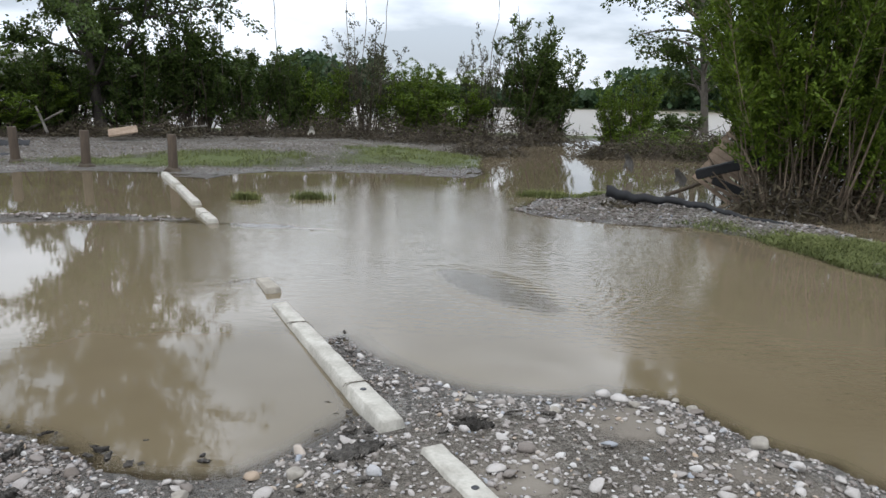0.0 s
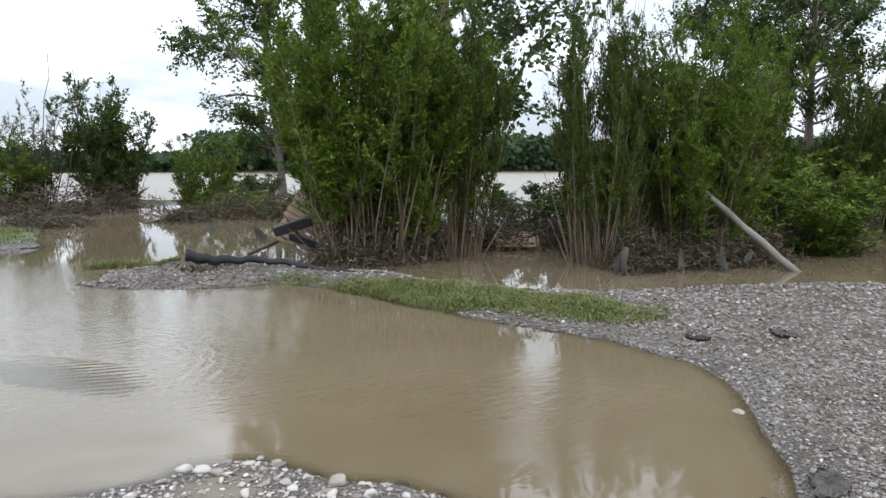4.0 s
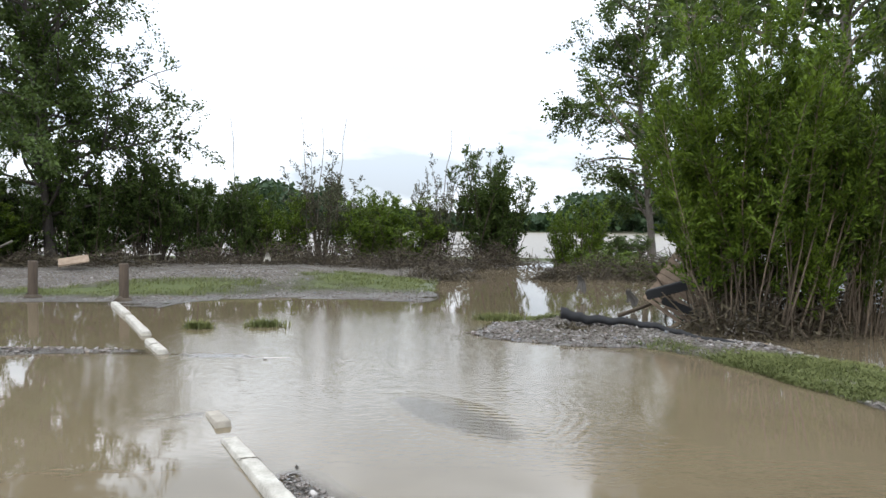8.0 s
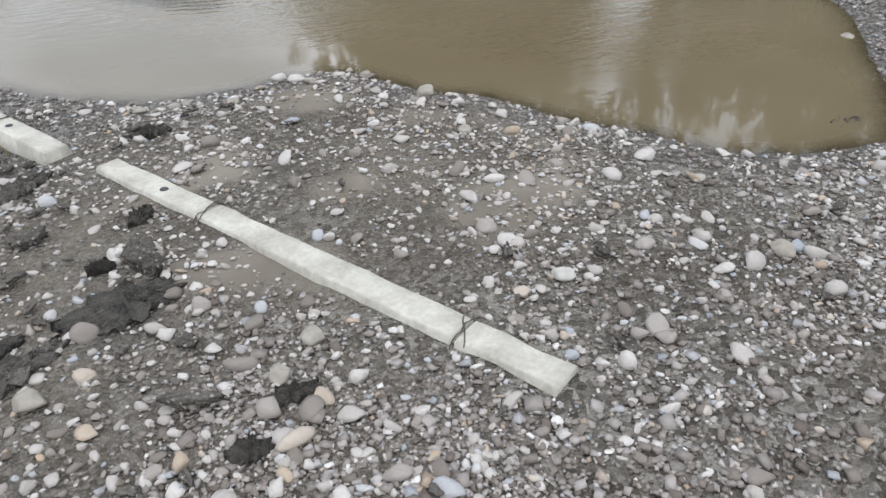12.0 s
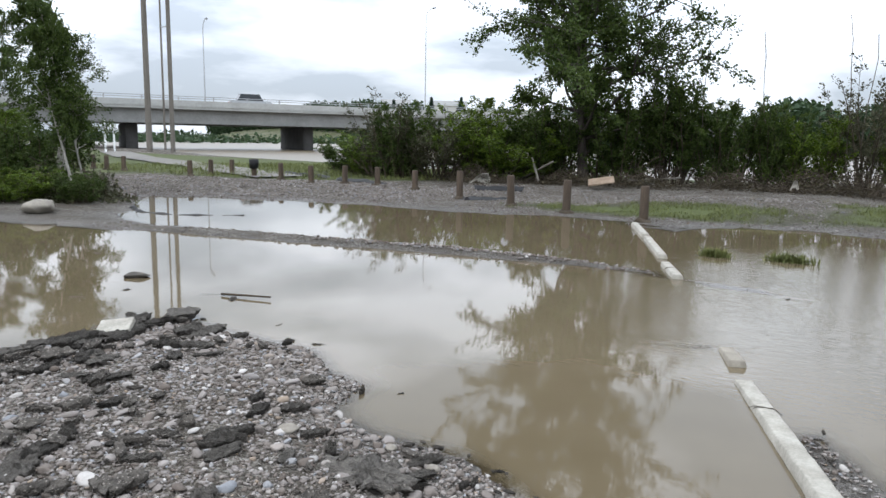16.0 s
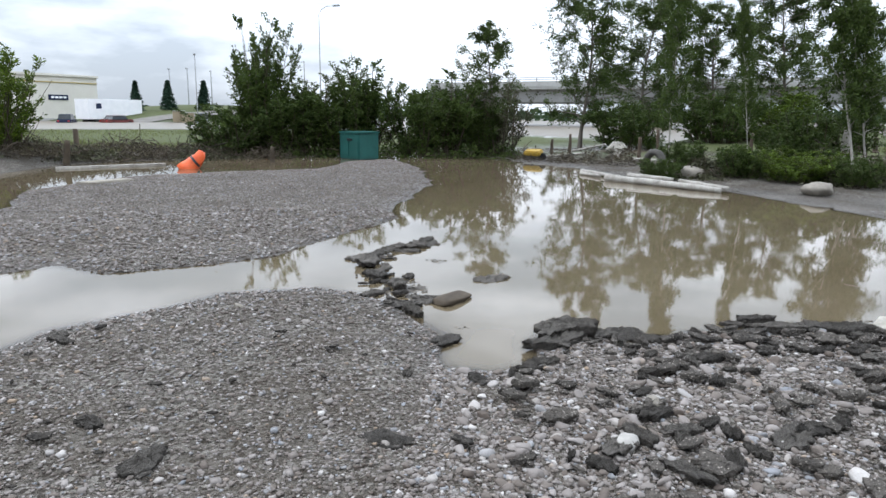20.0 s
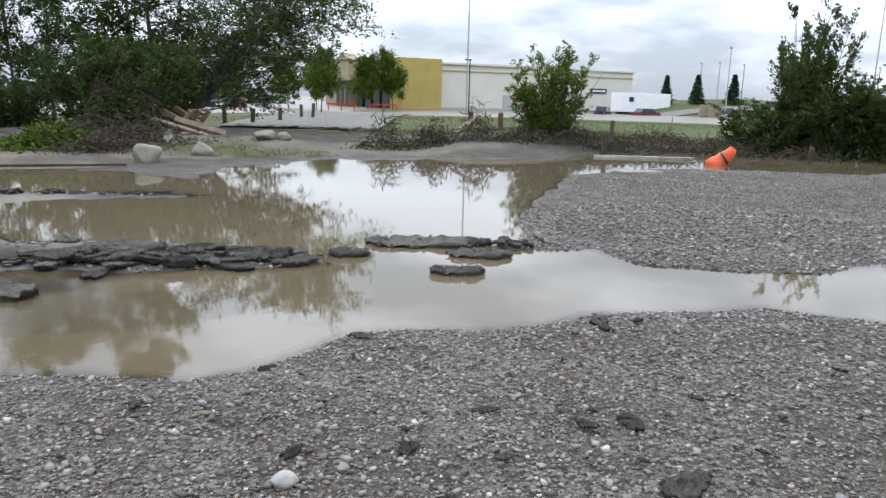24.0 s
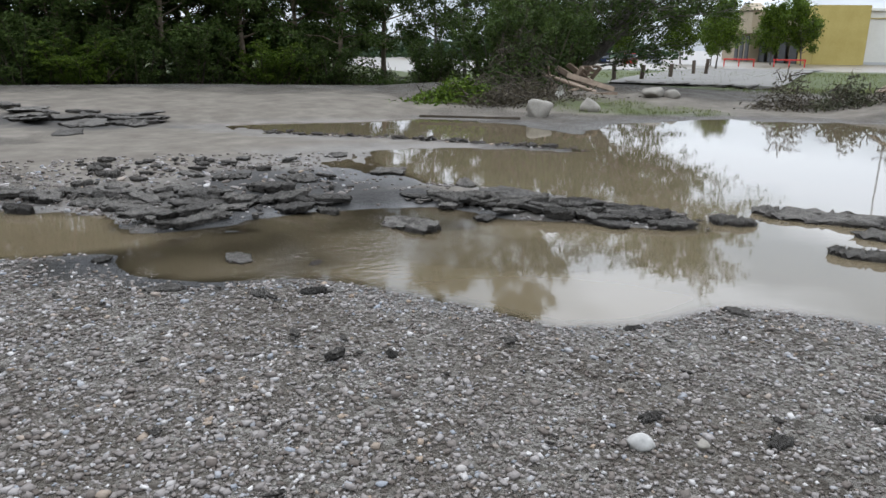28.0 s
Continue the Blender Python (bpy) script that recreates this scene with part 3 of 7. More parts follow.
def ground_material():
    m, n, l, b = material("washed_gravel_and_silt")
    co = n.new("ShaderNodeTexCoord").outputs["Object"]

    def attr(name):
        a = n.new("ShaderNodeAttribute")
        a.attribute_name = name
        return a.outputs["Fac"]

    def cells(scale):
        v = n.new("ShaderNodeTexVoronoi")
        v.inputs["Scale"].default_value = scale
        v.inputs["Randomness"].default_value = 1.0
        l.new(co, v.inputs["Vector"])
        return v.outputs["Distance"], v.outputs["Color"]
    d1, c1 = cells(42)
    d2, c2 = cells(85)
    sep1, sep2 = n.new("ShaderNodeSeparateColor"), n.new("ShaderNodeSeparateColor")
    l.new(c1, sep1.inputs[0])
    l.new(c2, sep2.inputs[0])
    tone1 = ramp(n, l, sep1.outputs[0], [(0.0, (0.080, 0.069, 0.056)), (0.35, (0.162, 0.145, 0.122)), (0.7, (0.262, 0.240, 0.206)), (1.0, (0.41, 0.382, 0.335))])
    tone2 = ramp(n, l, sep2.outputs[1], [(0.0, (0.085, 0.073, 0.060)), (0.5, (0.190, 0.170, 0.143)), (1.0, (0.36, 0.332, 0.290))])
    pick = fnode(n, l, "GREATER_THAN", noise_tex(n, l, 3.0, 3, vec=co), 0.52)
    peb = mixrgb(n, l, tone1, tone2, pick)
    gap1 = fnode(n, l, "MULTIPLY", d1, 26.0)
    gap2 = fnode(n, l, "MULTIPLY", d2, 48.0)
    sand = ramp(n, l, noise_tex(n, l, 5.0, 5, vec=co), [(0.3, (0.066, 0.051, 0.037)), (0.7, (0.120, 0.096, 0.071))])
    crowd = noise_tex(n, l, 1.3, 4, vec=co)
    loose = fnode(n, l, "MULTIPLY", fnode(n, l, "SUBTRACT", crowd, 0.40), 5.0)
    loose.node.use_clamp = True
    peb = mixrgb(n, l, peb, sand, fnode(n, l, "MULTIPLY", loose, 0.5))
    silt = ramp(n, l, noise_tex(n, l, 2.2, 6, 0.6, vec=co), [(0.25, (0.078, 0.066, 0.052)), (0.55, (0.125, 0.108, 0.087)), (0.8, (0.175, 0.155, 0.127))])
    mud = attr("mud")
    col = mixrgb(n, l, peb, silt, mud)
    tar = ramp(n, l, noise_tex(n, l, 30.0, 5, 0.7, vec=co), [(0.3, (0.020, 0.0185, 0.017)), (0.6, (0.048, 0.045, 0.041)), (0.75, (0.095, 0.089, 0.080))])
    col = mixrgb(n, l, col, tar, attr("tar"))
    grass = ramp(n, l, noise_tex(n, l, 14.0, 5, 0.7, vec=co), [(0.25, (0.042, 0.044, 0.020)), (0.5, (0.058, 0.070, 0.025)), (0.75, (0.092, 0.098, 0.044))])
    gr = attr("green")
    col = mixrgb(n, l, col, grass, gr)
    wet = attr("wet")
    hsv = n.new("ShaderNodeHueSaturation")
    l.new(col, hsv.inputs["Color"])
    l.new(fnode(n, l, "MULTIPLY_ADD", wet, -0.30, 1.0), hsv.inputs["Value"])
    l.new(hsv.outputs["Color"], b.inputs["Base Color"])
    l.new(fnode(n, l, "MULTIPLY_ADD", wet, -0.40, 0.86), b.inputs["Roughness"])
    l.new(fnode(n, l, "MULTIPLY_ADD", wet, 0.4, 0.12), b.inputs["Specular IOR Level"])
    hgt = fnode(n, l, "ADD", fnode(n, l, "MULTIPLY", gap1, -0.5), fnode(n, l, "MULTIPLY", gap2, -0.3))
    hgt = fnode(n, l, "MULTIPLY", hgt, fnode(n, l, "SUBTRACT", 1.0, fnode(n, l, "MAXIMUM", mud, gr)))
    hgt = fnode(n, l, "ADD", hgt, fnode(n, l, "MULTIPLY", noise_tex(n, l, 40, 5, 0.7, vec=co), 0.5))
    bump(n, l, b, hgt, 0.8, 0.012)
    return m


ground_mesh.materials.append(ground_material())
ground = tagged(new("ground", ground_mesh), "washed-out gravel, silt and patchy grass of a flooded car park", "ground", kind="structure")

# the flood water: one still sheet, wherever the ground lies below it
low = GZ.ravel()[GQ].min(axis=1) < 0.012
used, inv = np.unique(GQ[low], return_inverse=True)
wv = np.stack([GX.ravel()[used], GY.ravel()[used], 0 * used], -1)
water_mesh = np_mesh("water", wv, inv.reshape(-1, 4), True)
attribute(water_mesh, "depth", np.clip(-GZ.ravel()[used], 0, 1))
WX, WY = wv[:, 0], wv[:, 1]
flow = 1.2 * spot(WX, WY, -0.2, 8.5, 3.4, 4.5, 20) + 1.1 * spot(WX, WY, 1.2, 5.2, 1.0, 1.6, 35) + 1.0 * spot(WX, WY, -1.4, -6.0, 2.2, 1.0, 30) + 0.9 * spot(WX, WY, 2.9, 3.6, 1.3, 1.2, 0) + 1.0 * spot(WX, WY, -1.7, 5.6, 0.6, 0.3, 20)
attribute(water_mesh, "flow", np.clip(flow, 0, 1) + 1.2 * (np.hypot(WX, WY) > 30))
attribute(water_mesh, "river", np.clip((np.hypot(WX, WY) - 27) / 5, 0, 1))


def water_material():
    m, n, l, b = material("silty_flood_water")
    co = n.new("ShaderNodeTexCoord").outputs["Object"]

    def attr(name):
        a = n.new("ShaderNodeAttribute")
        a.attribute_name = name
        return a.outputs["Fac"]
    col = ramp(n, l, noise_tex(n, l, 0.5, 4, vec=co), [(0.3, (0.094, 0.073, 0.043)), (0.7, (0.122, 0.097, 0.061))])
    l.new(col, b.inputs["Base Color"])
    b.inputs["Roughness"].default_value = 0.02
    b.inputs["IOR"].default_value = 1.47
    l.new(fnode(n, l, "MULTIPLY_ADD", attr("river"), 0.33, 0.02), b.inputs["Roughness"])
    rip = noise_tex(n, l, 7.0, 3, 0.5, vec=co, stretch=(1.0, 2.2, 1))
    fine = noise_tex(n, l, 26.0, 2, 0.5, vec=co, stretch=(1.0, 1.6, 1))
    slow = noise_tex(n, l, 1.4, 2, 0.5, vec=co)
    act = attr("flow")
    h = fnode(n, l, "MULTIPLY", fnode(n, l, "ADD", rip, fnode(n, l, "MULTIPLY", fine, 0.35)), fnode(n, l, "MULTIPLY_ADD", act, 0.5, 0.022))
    h = fnode(n, l, "ADD", h, fnode(n, l, "MULTIPLY", slow, 0.07))
    off = n.new("ShaderNodeVectorMath")
    off.operation = "DISTANCE"
    off.inputs[1].default_value = (0.2, 5.9, 0)
    l.new(co, off.inputs[0])
    warp = fnode(n, l, "ADD", off.outputs["Value"], fnode(n, l, "MULTIPLY", noise_tex(n, l, 2.5, 2, vec=co), 0.07))
    ring = fnode(n, l, "SINE", fnode(n, l, "MULTIPLY", warp, 62.0))
    fade = fnode(n, l, "MULTIPLY", fnode(n, l, "SUBTRACT", 1.0, fnode(n, l, "MULTIPLY", fnode(n, l, "ABSOLUTE", fnode(n, l, "SUBTRACT", off.outputs["Value"], 1.3)), 1.8)), 0.11)
    fade.node.use_clamp = True
    sx = n.new("ShaderNodeSeparateXYZ")
    l.new(co, sx.inputs[0])
    side = fnode(n, l, "MULTIPLY", fnode(n, l, "SUBTRACT", sx.outputs[0], 0.75), 2.2)
    side.node.use_clamp = True
    fade = fnode(n, l, "MULTIPLY", fade, fnode(n, l, "MULTIPLY", side, noise_tex(n, l, 1.7, 2, vec=co)))
    h = fnode(n, l, "ADD", h, fnode(n, l, "MULTIPLY", ring, fade))
    hump = n.new("ShaderNodeMapping")  # smooth swell where the stream runs over a sunken plate, combed by standing waves
    hump.vector_type = "TEXTURE"
    hump.inputs["Location"].default_value, hump.inputs["Rotation"].default_value, hump.inputs["Scale"].default_value = (0.5, 5.58, 0), (0, 0, radians(-57.6)), (1.0, 0.42, 1)
    l.new(co, hump.inputs["Vector"])
    span = n.new("ShaderNodeVectorMath")
    span.operation = "LENGTH"
    l.new(hump.outputs["Vector"], span.inputs[0])
    swell = fnode(n, l, "SUBTRACT", 1.0, fnode(n, l, "POWER", span.outputs["Value"], 2.0))
    swell.node.use_clamp = True
    h = fnode(n, l, "ADD", h, fnode(n, l, "MULTIPLY", swell, 1.5))
    comb = fnode(n, l, "SINE", fnode(n, l, "MULTIPLY_ADD", fnode(n, l, "MULTIPLY_ADD", sx.outputs[0], 0.25, sx.outputs[1]), 70.0, fnode(n, l, "MULTIPLY", noise_tex(n, l, 3.0, 2, vec=co), 5.0)))
    low_end = fnode(n, l, "MULTIPLY", fnode(n, l, "SUBTRACT", sx.outputs[0], 0.35), 3.0)
    low_end.node.use_clamp = True
    h = fnode(n, l, "ADD", h, fnode(n, l, "MULTIPLY", comb, fnode(n, l, "MULTIPLY", fnode(n, l, "MULTIPLY", swell, low_end), 0.35)))
    bump(n, l, b, h, 0.5, 0.02)
    tr = n.new("ShaderNodeBsdfTransparent")
    tr.inputs["Color"].default_value = (0.80, 0.72, 0.58, 1)
    gl = n.new("ShaderNodeMixShader")
    fac = fnode(n, l, "SUBTRACT", 1.0, fnode(n, l, "POWER", 2.718, fnode(n, l, "MULTIPLY", attr("depth"), -75.0)))
    thin = n.new("ShaderNodeMixShader")
    gloss = n.new("ShaderNodeBsdfGlossy")
    gloss.inputs["Roughness"].default_value = 0.03
    fr = n.new("ShaderNodeFresnel")
    fr.inputs["IOR"].default_value = 1.33
    l.new(fr.outputs[0], thin.inputs[0])
    l.new(tr.outputs[0], thin.inputs[1])
    l.new(gloss.outputs[0], thin.inputs[2])
    l.new(fac, gl.inputs[0])
    l.new(thin.outputs[0], gl.inputs[1])
    l.new(b.outputs[0], gl.inputs[2])
    l.new(gl.outputs[0], n["Material Output"].inputs["Surface"])
    return m


water_mesh.materials.append(water_material())
water = tagged(new("water", water_mesh), "brown silty flood water standing in ponds and filling the river", "water", kind="structure")


# ---- trees and shrubs ----
def on_path(p, f):
    """Points at shares f of a path, and the way that it runs there."""
    f = np.clip(f, 0, 0.999) * (len(p) - 1)
    i = f.astype(int)
    return p[i] + (p[i + 1] - p[i]) * (f - i)[:, None], (p[i + 1] - p[i]) / (np.linalg.norm(p[i + 1] - p[i], axis=1)[:, None] + 1e-9)


def gap_at(c, size, seed):
    """Uneven thickness of a crown in space, 0 to 1."""
    return 0.5 * vnoise(c[0] + seed * 3.1 + 0.6 * c[1], c[2], size) + 0.5 * vnoise(c[1] + seed * 5.3 - 0.4 * c[0], c[2] + 17, size)


def make_tree(name, label, seed, height, crown_r, crown_from, leaves, leaf, mat, trunk_r=0.12, limbs=34, rise=0.5, bark=None, cat="tree", spread=0.0, stems=1, lean=0.0, gaps=0.4, shape=0.75, bare=0.0):
    """A tree: tapered stems, limbs that shorten upwards and twigs, with leaves in sprays along the twigs and gaps between them."""
    rng = np.random.RandomState(seed)
    wood, sprays = [], []
    for s in range(stems):
        ang = rng.uniform(0, 2 * np.pi)
        out = spread * rng.uniform(0.3, 1.0) if stems > 1 else 0.03
        hh = height * (rng.uniform(0.7, 1.0) if stems > 1 else 0.97)
        p = branch_path(rng, (0.12 * math.cos(ang) * (stems > 1), 0.12 * math.sin(ang) * (stems > 1), -0.15), (math.cos(ang) * out + lean, math.sin(ang) * out, 1), hh, 9, 0.11)
        r0 = trunk_r * (rng.uniform(0.6, 1) if stems > 1 else 1)
        rad = r0 * (1 - np.linspace(0, 1, 10) ** 0.8 * 0.9)
        rad[0] *= 1.35
        wood.append(tube_np(p, rad, 8 if r0 > 0.05 else 5))
        for k in range(limbs):
            f = crown_from + (0.98 - crown_from) * (k + rng.rand()) / limbs
            base = on_path(p, np.array([f]))[0][0]
            g = (f - crown_from) / (1 - crown_from)
            reach = crown_r * (0.30 + 0.85 * math.sin(math.pi * min(1, 0.25 + shape * g))) * rng.uniform(0.5, 1.15)
            az = k * 2.4 + rng.uniform(-0.6, 0.6)
            q = branch_path(rng, base, (math.cos(az), math.sin(az), rise * rng.uniform(0.3, 1.6)), reach, 5, 0.35, 0.03)
            r1 = max(0.006, r0 * 0.42 * (1 - f * 0.7))
            wood.append(tube_np(q, r1 * np.linspace(1, 0.2, 6), 4))
            if rng.rand() < bare:
                continue
            for j in range(9):
                c, way = on_path(q, np.array([rng.uniform(0.3, 1.0)]))
                if gap_at(c[0], crown_r * 0.33, seed) < gaps:
                    continue
                w = branch_path(rng, c[0], way[0] + rng.normal(size=3) * 0.75 + np.array([0, 0, 0.25]), reach * rng.uniform(0.22, 0.50), 3, 0.4, -0.05)
                wood.append(tube_np(w[::3], r1 * np.array([0.35, 0.1]), 3))
                sprays.append(w)
    top = thing(name, label, cat)
    v, f = join_np(wood)
    tagged(part("trunk", np_mesh("wood", v, f, True), bark or M_BARK, top), kind="stuff" if stems > 1 else "")
    per = max(3, leaves // len(sprays))
    cs, ws = [], []
    for w in sprays:
        n = int(per * rng.uniform(0.5, 1.5))
        c, way = on_path(w, rng.uniform(0.1, 1.0, n))
        cs.append(c + rng.normal(size=(n, 3)) * leaf * 0.85)
        ws.append(way)
    part("crown", np_mesh("crown", *leaf_np(rng, np.concatenate(cs), leaf, 0.35, 1.6, np.concatenate(ws) * 0.5)), mat, top)
    return top


def make_willow(name, label, seed, height, spread, foot, stems, shoots, per, leaf, mat, bark, stem_r=0.016, low=0.3, dead=0.2, gaps=0.34, ratio=3.4, shoot=0.55):
    """A many-stemmed shrub: a sheaf of straight thin stems from one stool, bare and dead ones among them, and upright leafy shoots."""
    rng = np.random.RandomState(seed)
    wood, cs, ws = [], [], []
    for s in range(stems):
        az, far = rng.uniform(0, 2 * np.pi), math.sqrt(rng.rand())
        a2 = az + rng.normal() * 0.5
        tilt = spread * far / height * 1.1 + rng.normal() * 0.05
        ln = height * rng.uniform(0.6, 1.0) * (1 - 0.22 * far * far)
        is_dead = s < dead * stems
        if is_dead:
            ln, tilt = ln * rng.uniform(0.35, 0.6), tilt * rng.uniform(1.2, 2.6)
        p = branch_path(rng, (math.cos(az) * far * foot, math.sin(az) * far * foot, -0.2), (math.cos(a2) * tilt, math.sin(a2) * tilt, 1), ln, 8, 0.10, 0.01)
        wood.append(tube_np(p, stem_r * rng.uniform(0.5, 1.5) * np.linspace(1, 0.25, 9), 4))
        if is_dead:
            continue
        start = low * rng.uniform(0.5, 1.35)
        for k in range(shoots):
            f = start + (1 - start) * (k + rng.rand()) / shoots
            base, way = on_path(p, np.array([f]))
            if gap_at(base[0], spread * 0.3, seed) < gaps:
                continue
            a = rng.uniform(0, 2 * np.pi)
            q = branch_path(rng, base[0], (math.cos(a), math.sin(a), rng.uniform(0.4, 1.7)), shoot * rng.uniform(0.45, 1.15) * (1.15 - 0.45 * f), 3, 0.25, 0.02)
            wood.append(tube_np(q[::3], [stem_r * 0.3, stem_r * 0.08], 3))
            n = int(per * rng.uniform(0.6, 1.4))
            c, way = on_path(q, rng.uniform(0.12, 1.0, n))
            cs.append(c + rng.normal(size=(n, 3)) * leaf * 0.42)
            ws.append(way)
    top = thing(name, label, "shrub")
    tagged(part("trunk", np_mesh("wood", *join_np(wood), True), bark, top), kind="stuff")
    c = np.concatenate(cs)
    c[:, 2] = np.maximum(c[:, 2], 0.05)
    part("crown", np_mesh("crown", *leaf_np(rng, c, leaf, 0.1, ratio, np.concatenate(ws))), mat, top)
    return top


kinds = {}


def plant(kind, x, y, turn, scale=1.0, wide=None, z=None, label="", group=""):
    """Sets a tree of a kind on the ground: the first time itself, afterwards a copy."""
    m = Matrix.Translation((x, y, (ground_at(x, y) if z is None else z))) @ Matrix.Rotation(radians(turn), 4, "Z") @ Matrix.Diagonal((wide or scale, wide or scale, scale, 1))
    proto, used_once = kinds[kind]
    if used_once:
        ob = copy_thing(proto, m)
    else:
        ob = proto
        ob.matrix_basis = m
        kinds[kind][1] = True
    return tagged(ob, label, group=group)


def make_spruce():
    """A small spruce: straight trunk and drooping whorls of needled boughs that shorten upwards."""
    rng = np.random.RandomState(31)
    top = thing("spruce_tree", "small dark blue-green spruce on a lawn", "tree")
    part("trunk", np_mesh("trunk", *tube_np([(0, 0, -0.1), (0, 0, 2.5), (0, 0, 4.9)], [0.1, 0.06, 0.01], 7), True), M_BARK, top)
    c = []
    for k in range(17):
        z = 0.25 + 4.5 * k / 17
        r = 1.25 * (1 - k / 17.2)
        for a in rng.uniform(0, 6.28, 11):
            for u in np.linspace(0.15, 1, 9):
                c.append((math.cos(a) * r * u, math.sin(a) * r * u, z - 0.28 * r * u + rng.normal() * 0.04))
    c = np.repeat(np.array(c), 3, axis=0) + rng.normal(size=(len(c) * 3, 3)) * 0.05
    part("crown", np_mesh("crown", *leaf_np(rng, c, 0.26, 0.3, 1.8)), M_SPRUCE, top)
    return top


kinds["poplar"] = [make_tree("poplar_tree", "tall green balsam poplar with a grey trunk", 3, 10, 3.8, 0.15, 92000, 0.10, M_LEAF, 0.16, 92, 0.7, M_DARKBARK, gaps=0.30, shape=0.55), False]
kinds["leaning"] = [make_tree("poplar_tree", "spreading poplar with pale limbs, leaning over flood wreckage", 4, 9, 3.9, 0.14, 56000, 0.105, M_LEAF, 0.17, 26, 0.4, M_BARK, spread=0.6, stems=5, lean=0.22, gaps=0.31), False]
kinds["poplar2"] = [make_tree("poplar_tree", "tall leafy poplar with gaps in its crown", 5, 10, 2.6, 0.12, 36000, 0.105, M_LEAF, 0.13, 62, 0.6, gaps=0.33, shape=0.65), False]
kinds["tall"] = [make_tree("poplar_tree", "tall poplar with a bare pinkish lower trunk", 6, 11, 2.5, 0.28, 24000, 0.10, M_LEAF, 0.14, 48, 0.65, M_TRUNK, gaps=0.40, shape=0.6), False]
kinds["slim"] = [make_tree("aspen_tree", "slim young aspen with a pale trunk", 8, 7, 1.45, 0.12, 16000, 0.085, M_LEAF, 0.07, 46, 0.8, gaps=0.31), False]
kinds["willow"] = [make_willow("willow_clump", "bright green sandbar willow clump on many bare stems", 11, 5.5, 1.5, 0.85, 130, 28, 64, 0.078, M_WILLOW, M_STEM, 0.019, 0.34, 0.36, 0.38, 3.0), False]
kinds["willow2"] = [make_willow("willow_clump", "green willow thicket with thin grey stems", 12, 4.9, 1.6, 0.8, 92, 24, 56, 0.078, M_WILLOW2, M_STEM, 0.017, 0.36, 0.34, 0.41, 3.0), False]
kinds["bush"] = [make_willow("riverside_shrub", "dense green riverside shrub with muddy lower stems", 21, 3.8, 1.3, 0.75, 54, 18, 34, 0.105, M_WILLOW, M_MUDDY, 0.022, 0.13, 0.3, 0.37, 2.4), False]
kinds["bush2"] = [make_willow("riverside_shrub", "dark green riverside shrub, uneven in outline", 22, 3.8, 1.3, 0.75, 52, 18, 32, 0.105, M_LEAF, M_MUDDY, 0.022, 0.10, 0.3, 0.37, 1.9), False]
kinds["thin"] = [make_willow("half_dead_shrub", "half-dead grey shrub with bare twigs at the top", 23, 4.6, 1.2, 0.5, 44, 20, 15, 0.10, M_GREY_LEAF, M_MUDDY, 0.026, 0.2, 0.45, 0.38, 2.0), False]
kinds["island"] = [make_tree("aspen_tree", "slim planted aspen with a pale trunk on the island", 9, 6.3, 1.0, 0.24, 15000, 0.085, M_LEAF, 0.055, 46, 0.9, M_DEAD, gaps=0.34), False]
kinds["alder"] = [make_willow("riverside_shrub", "tall dark shrub with open crown and muddy stems", 24, 4.9, 1.15, 0.45, 38, 24, 30, 0.105, M_LEAF, M_MUDDY, 0.028, 0.24, 0.25, 0.39, 1.9, 0.6), False]
kinds["wood"] = [make_tree("poplar_tree", "tall riverside poplar with a dark straight trunk", 14, 10, 1.9, 0.16, 24000, 0.115, M_LEAF, 0.12, 54, 0.5, M_STEM, gaps=0.33, shape=0.6), False]
kinds["spruce"] = [make_spruce(), False]
kinds["round"] = [make_tree("street_tree", "rounded green street tree on a lawn", 33, 6, 2.1, 0.25, 13000, 0.19, M_WILLOW, 0.1, 44, 0.6, gaps=0.2), False]

# behind the posts and along the river
for kind, x, y, turn, s, w in (
        ("poplar", -11.1, 23.3, 20, 1.15, 1.05), ("thin", -17.3, 20.0, 40, 0.72, 1.0), ("bush2", -16.9, 20.4, 0, 0.85, 0.8), ("thin", -15.3, 20.6, 200, 0.72, 0.9), ("bush", -14.6, 21.6, 70, 0.80, 1.1), ("bush", -13.6, 22.2, 140, 0.80, 1.2),
        ("bush2", -12.4, 23.0, 200, 1.02, 1.19), ("bush2", -10.4, 24.2, 20, 1.21, 1.19), ("alder", -8.65, 25.1, 120, 0.98, 1.05), ("bush2", -7.1, 25.7, 260, 1.12, 1.03), ("bush2", -5.6, 26.1, 40, 1.05, 1.0),
        ("bush", -4.5, 26.5, 310, 0.88, 0.86), ("thin", -3.0, 26.4, 0, 1.33, 1.08), ("bush", -1.35, 26.6, 30, 0.95, 0.97), ("bush", 0.1, 26.5, 90, 0.89, 1.08), ("thin", 1.4, 26.6, 90, 1.24, 0.76),
        ("alder", 3.2, 26.4, 200, 1.06, 1.15), ("bush2", 3.7, 26.9, 10, 0.95, 0.86), ("bush", 6.4, 25.7, 250, 1.02, 0.81), ("bush", 6.2, 21.5, 20, 0.4, 0.7), ("bush", 7.4, 19.8, 20, 0.35, 0.7),
        ("poplar2", 12.6, 35.6, 60, 1.7, 1.8), ("bush2", 15.5, 34.5, 100, 0.9, 1.3), ("bush2", 9.8, 31.5, 130, 0.5, 1.3), ("bush2", -20.5, 21.5, 130, 0.5, 1.0), ("bush", -18.6, 20.8, 130, 0.6, 0.9)):
    plant(kind, x, y, turn, s, w * (0.88 if kind != "poplar" and x > -7 else 1.06))
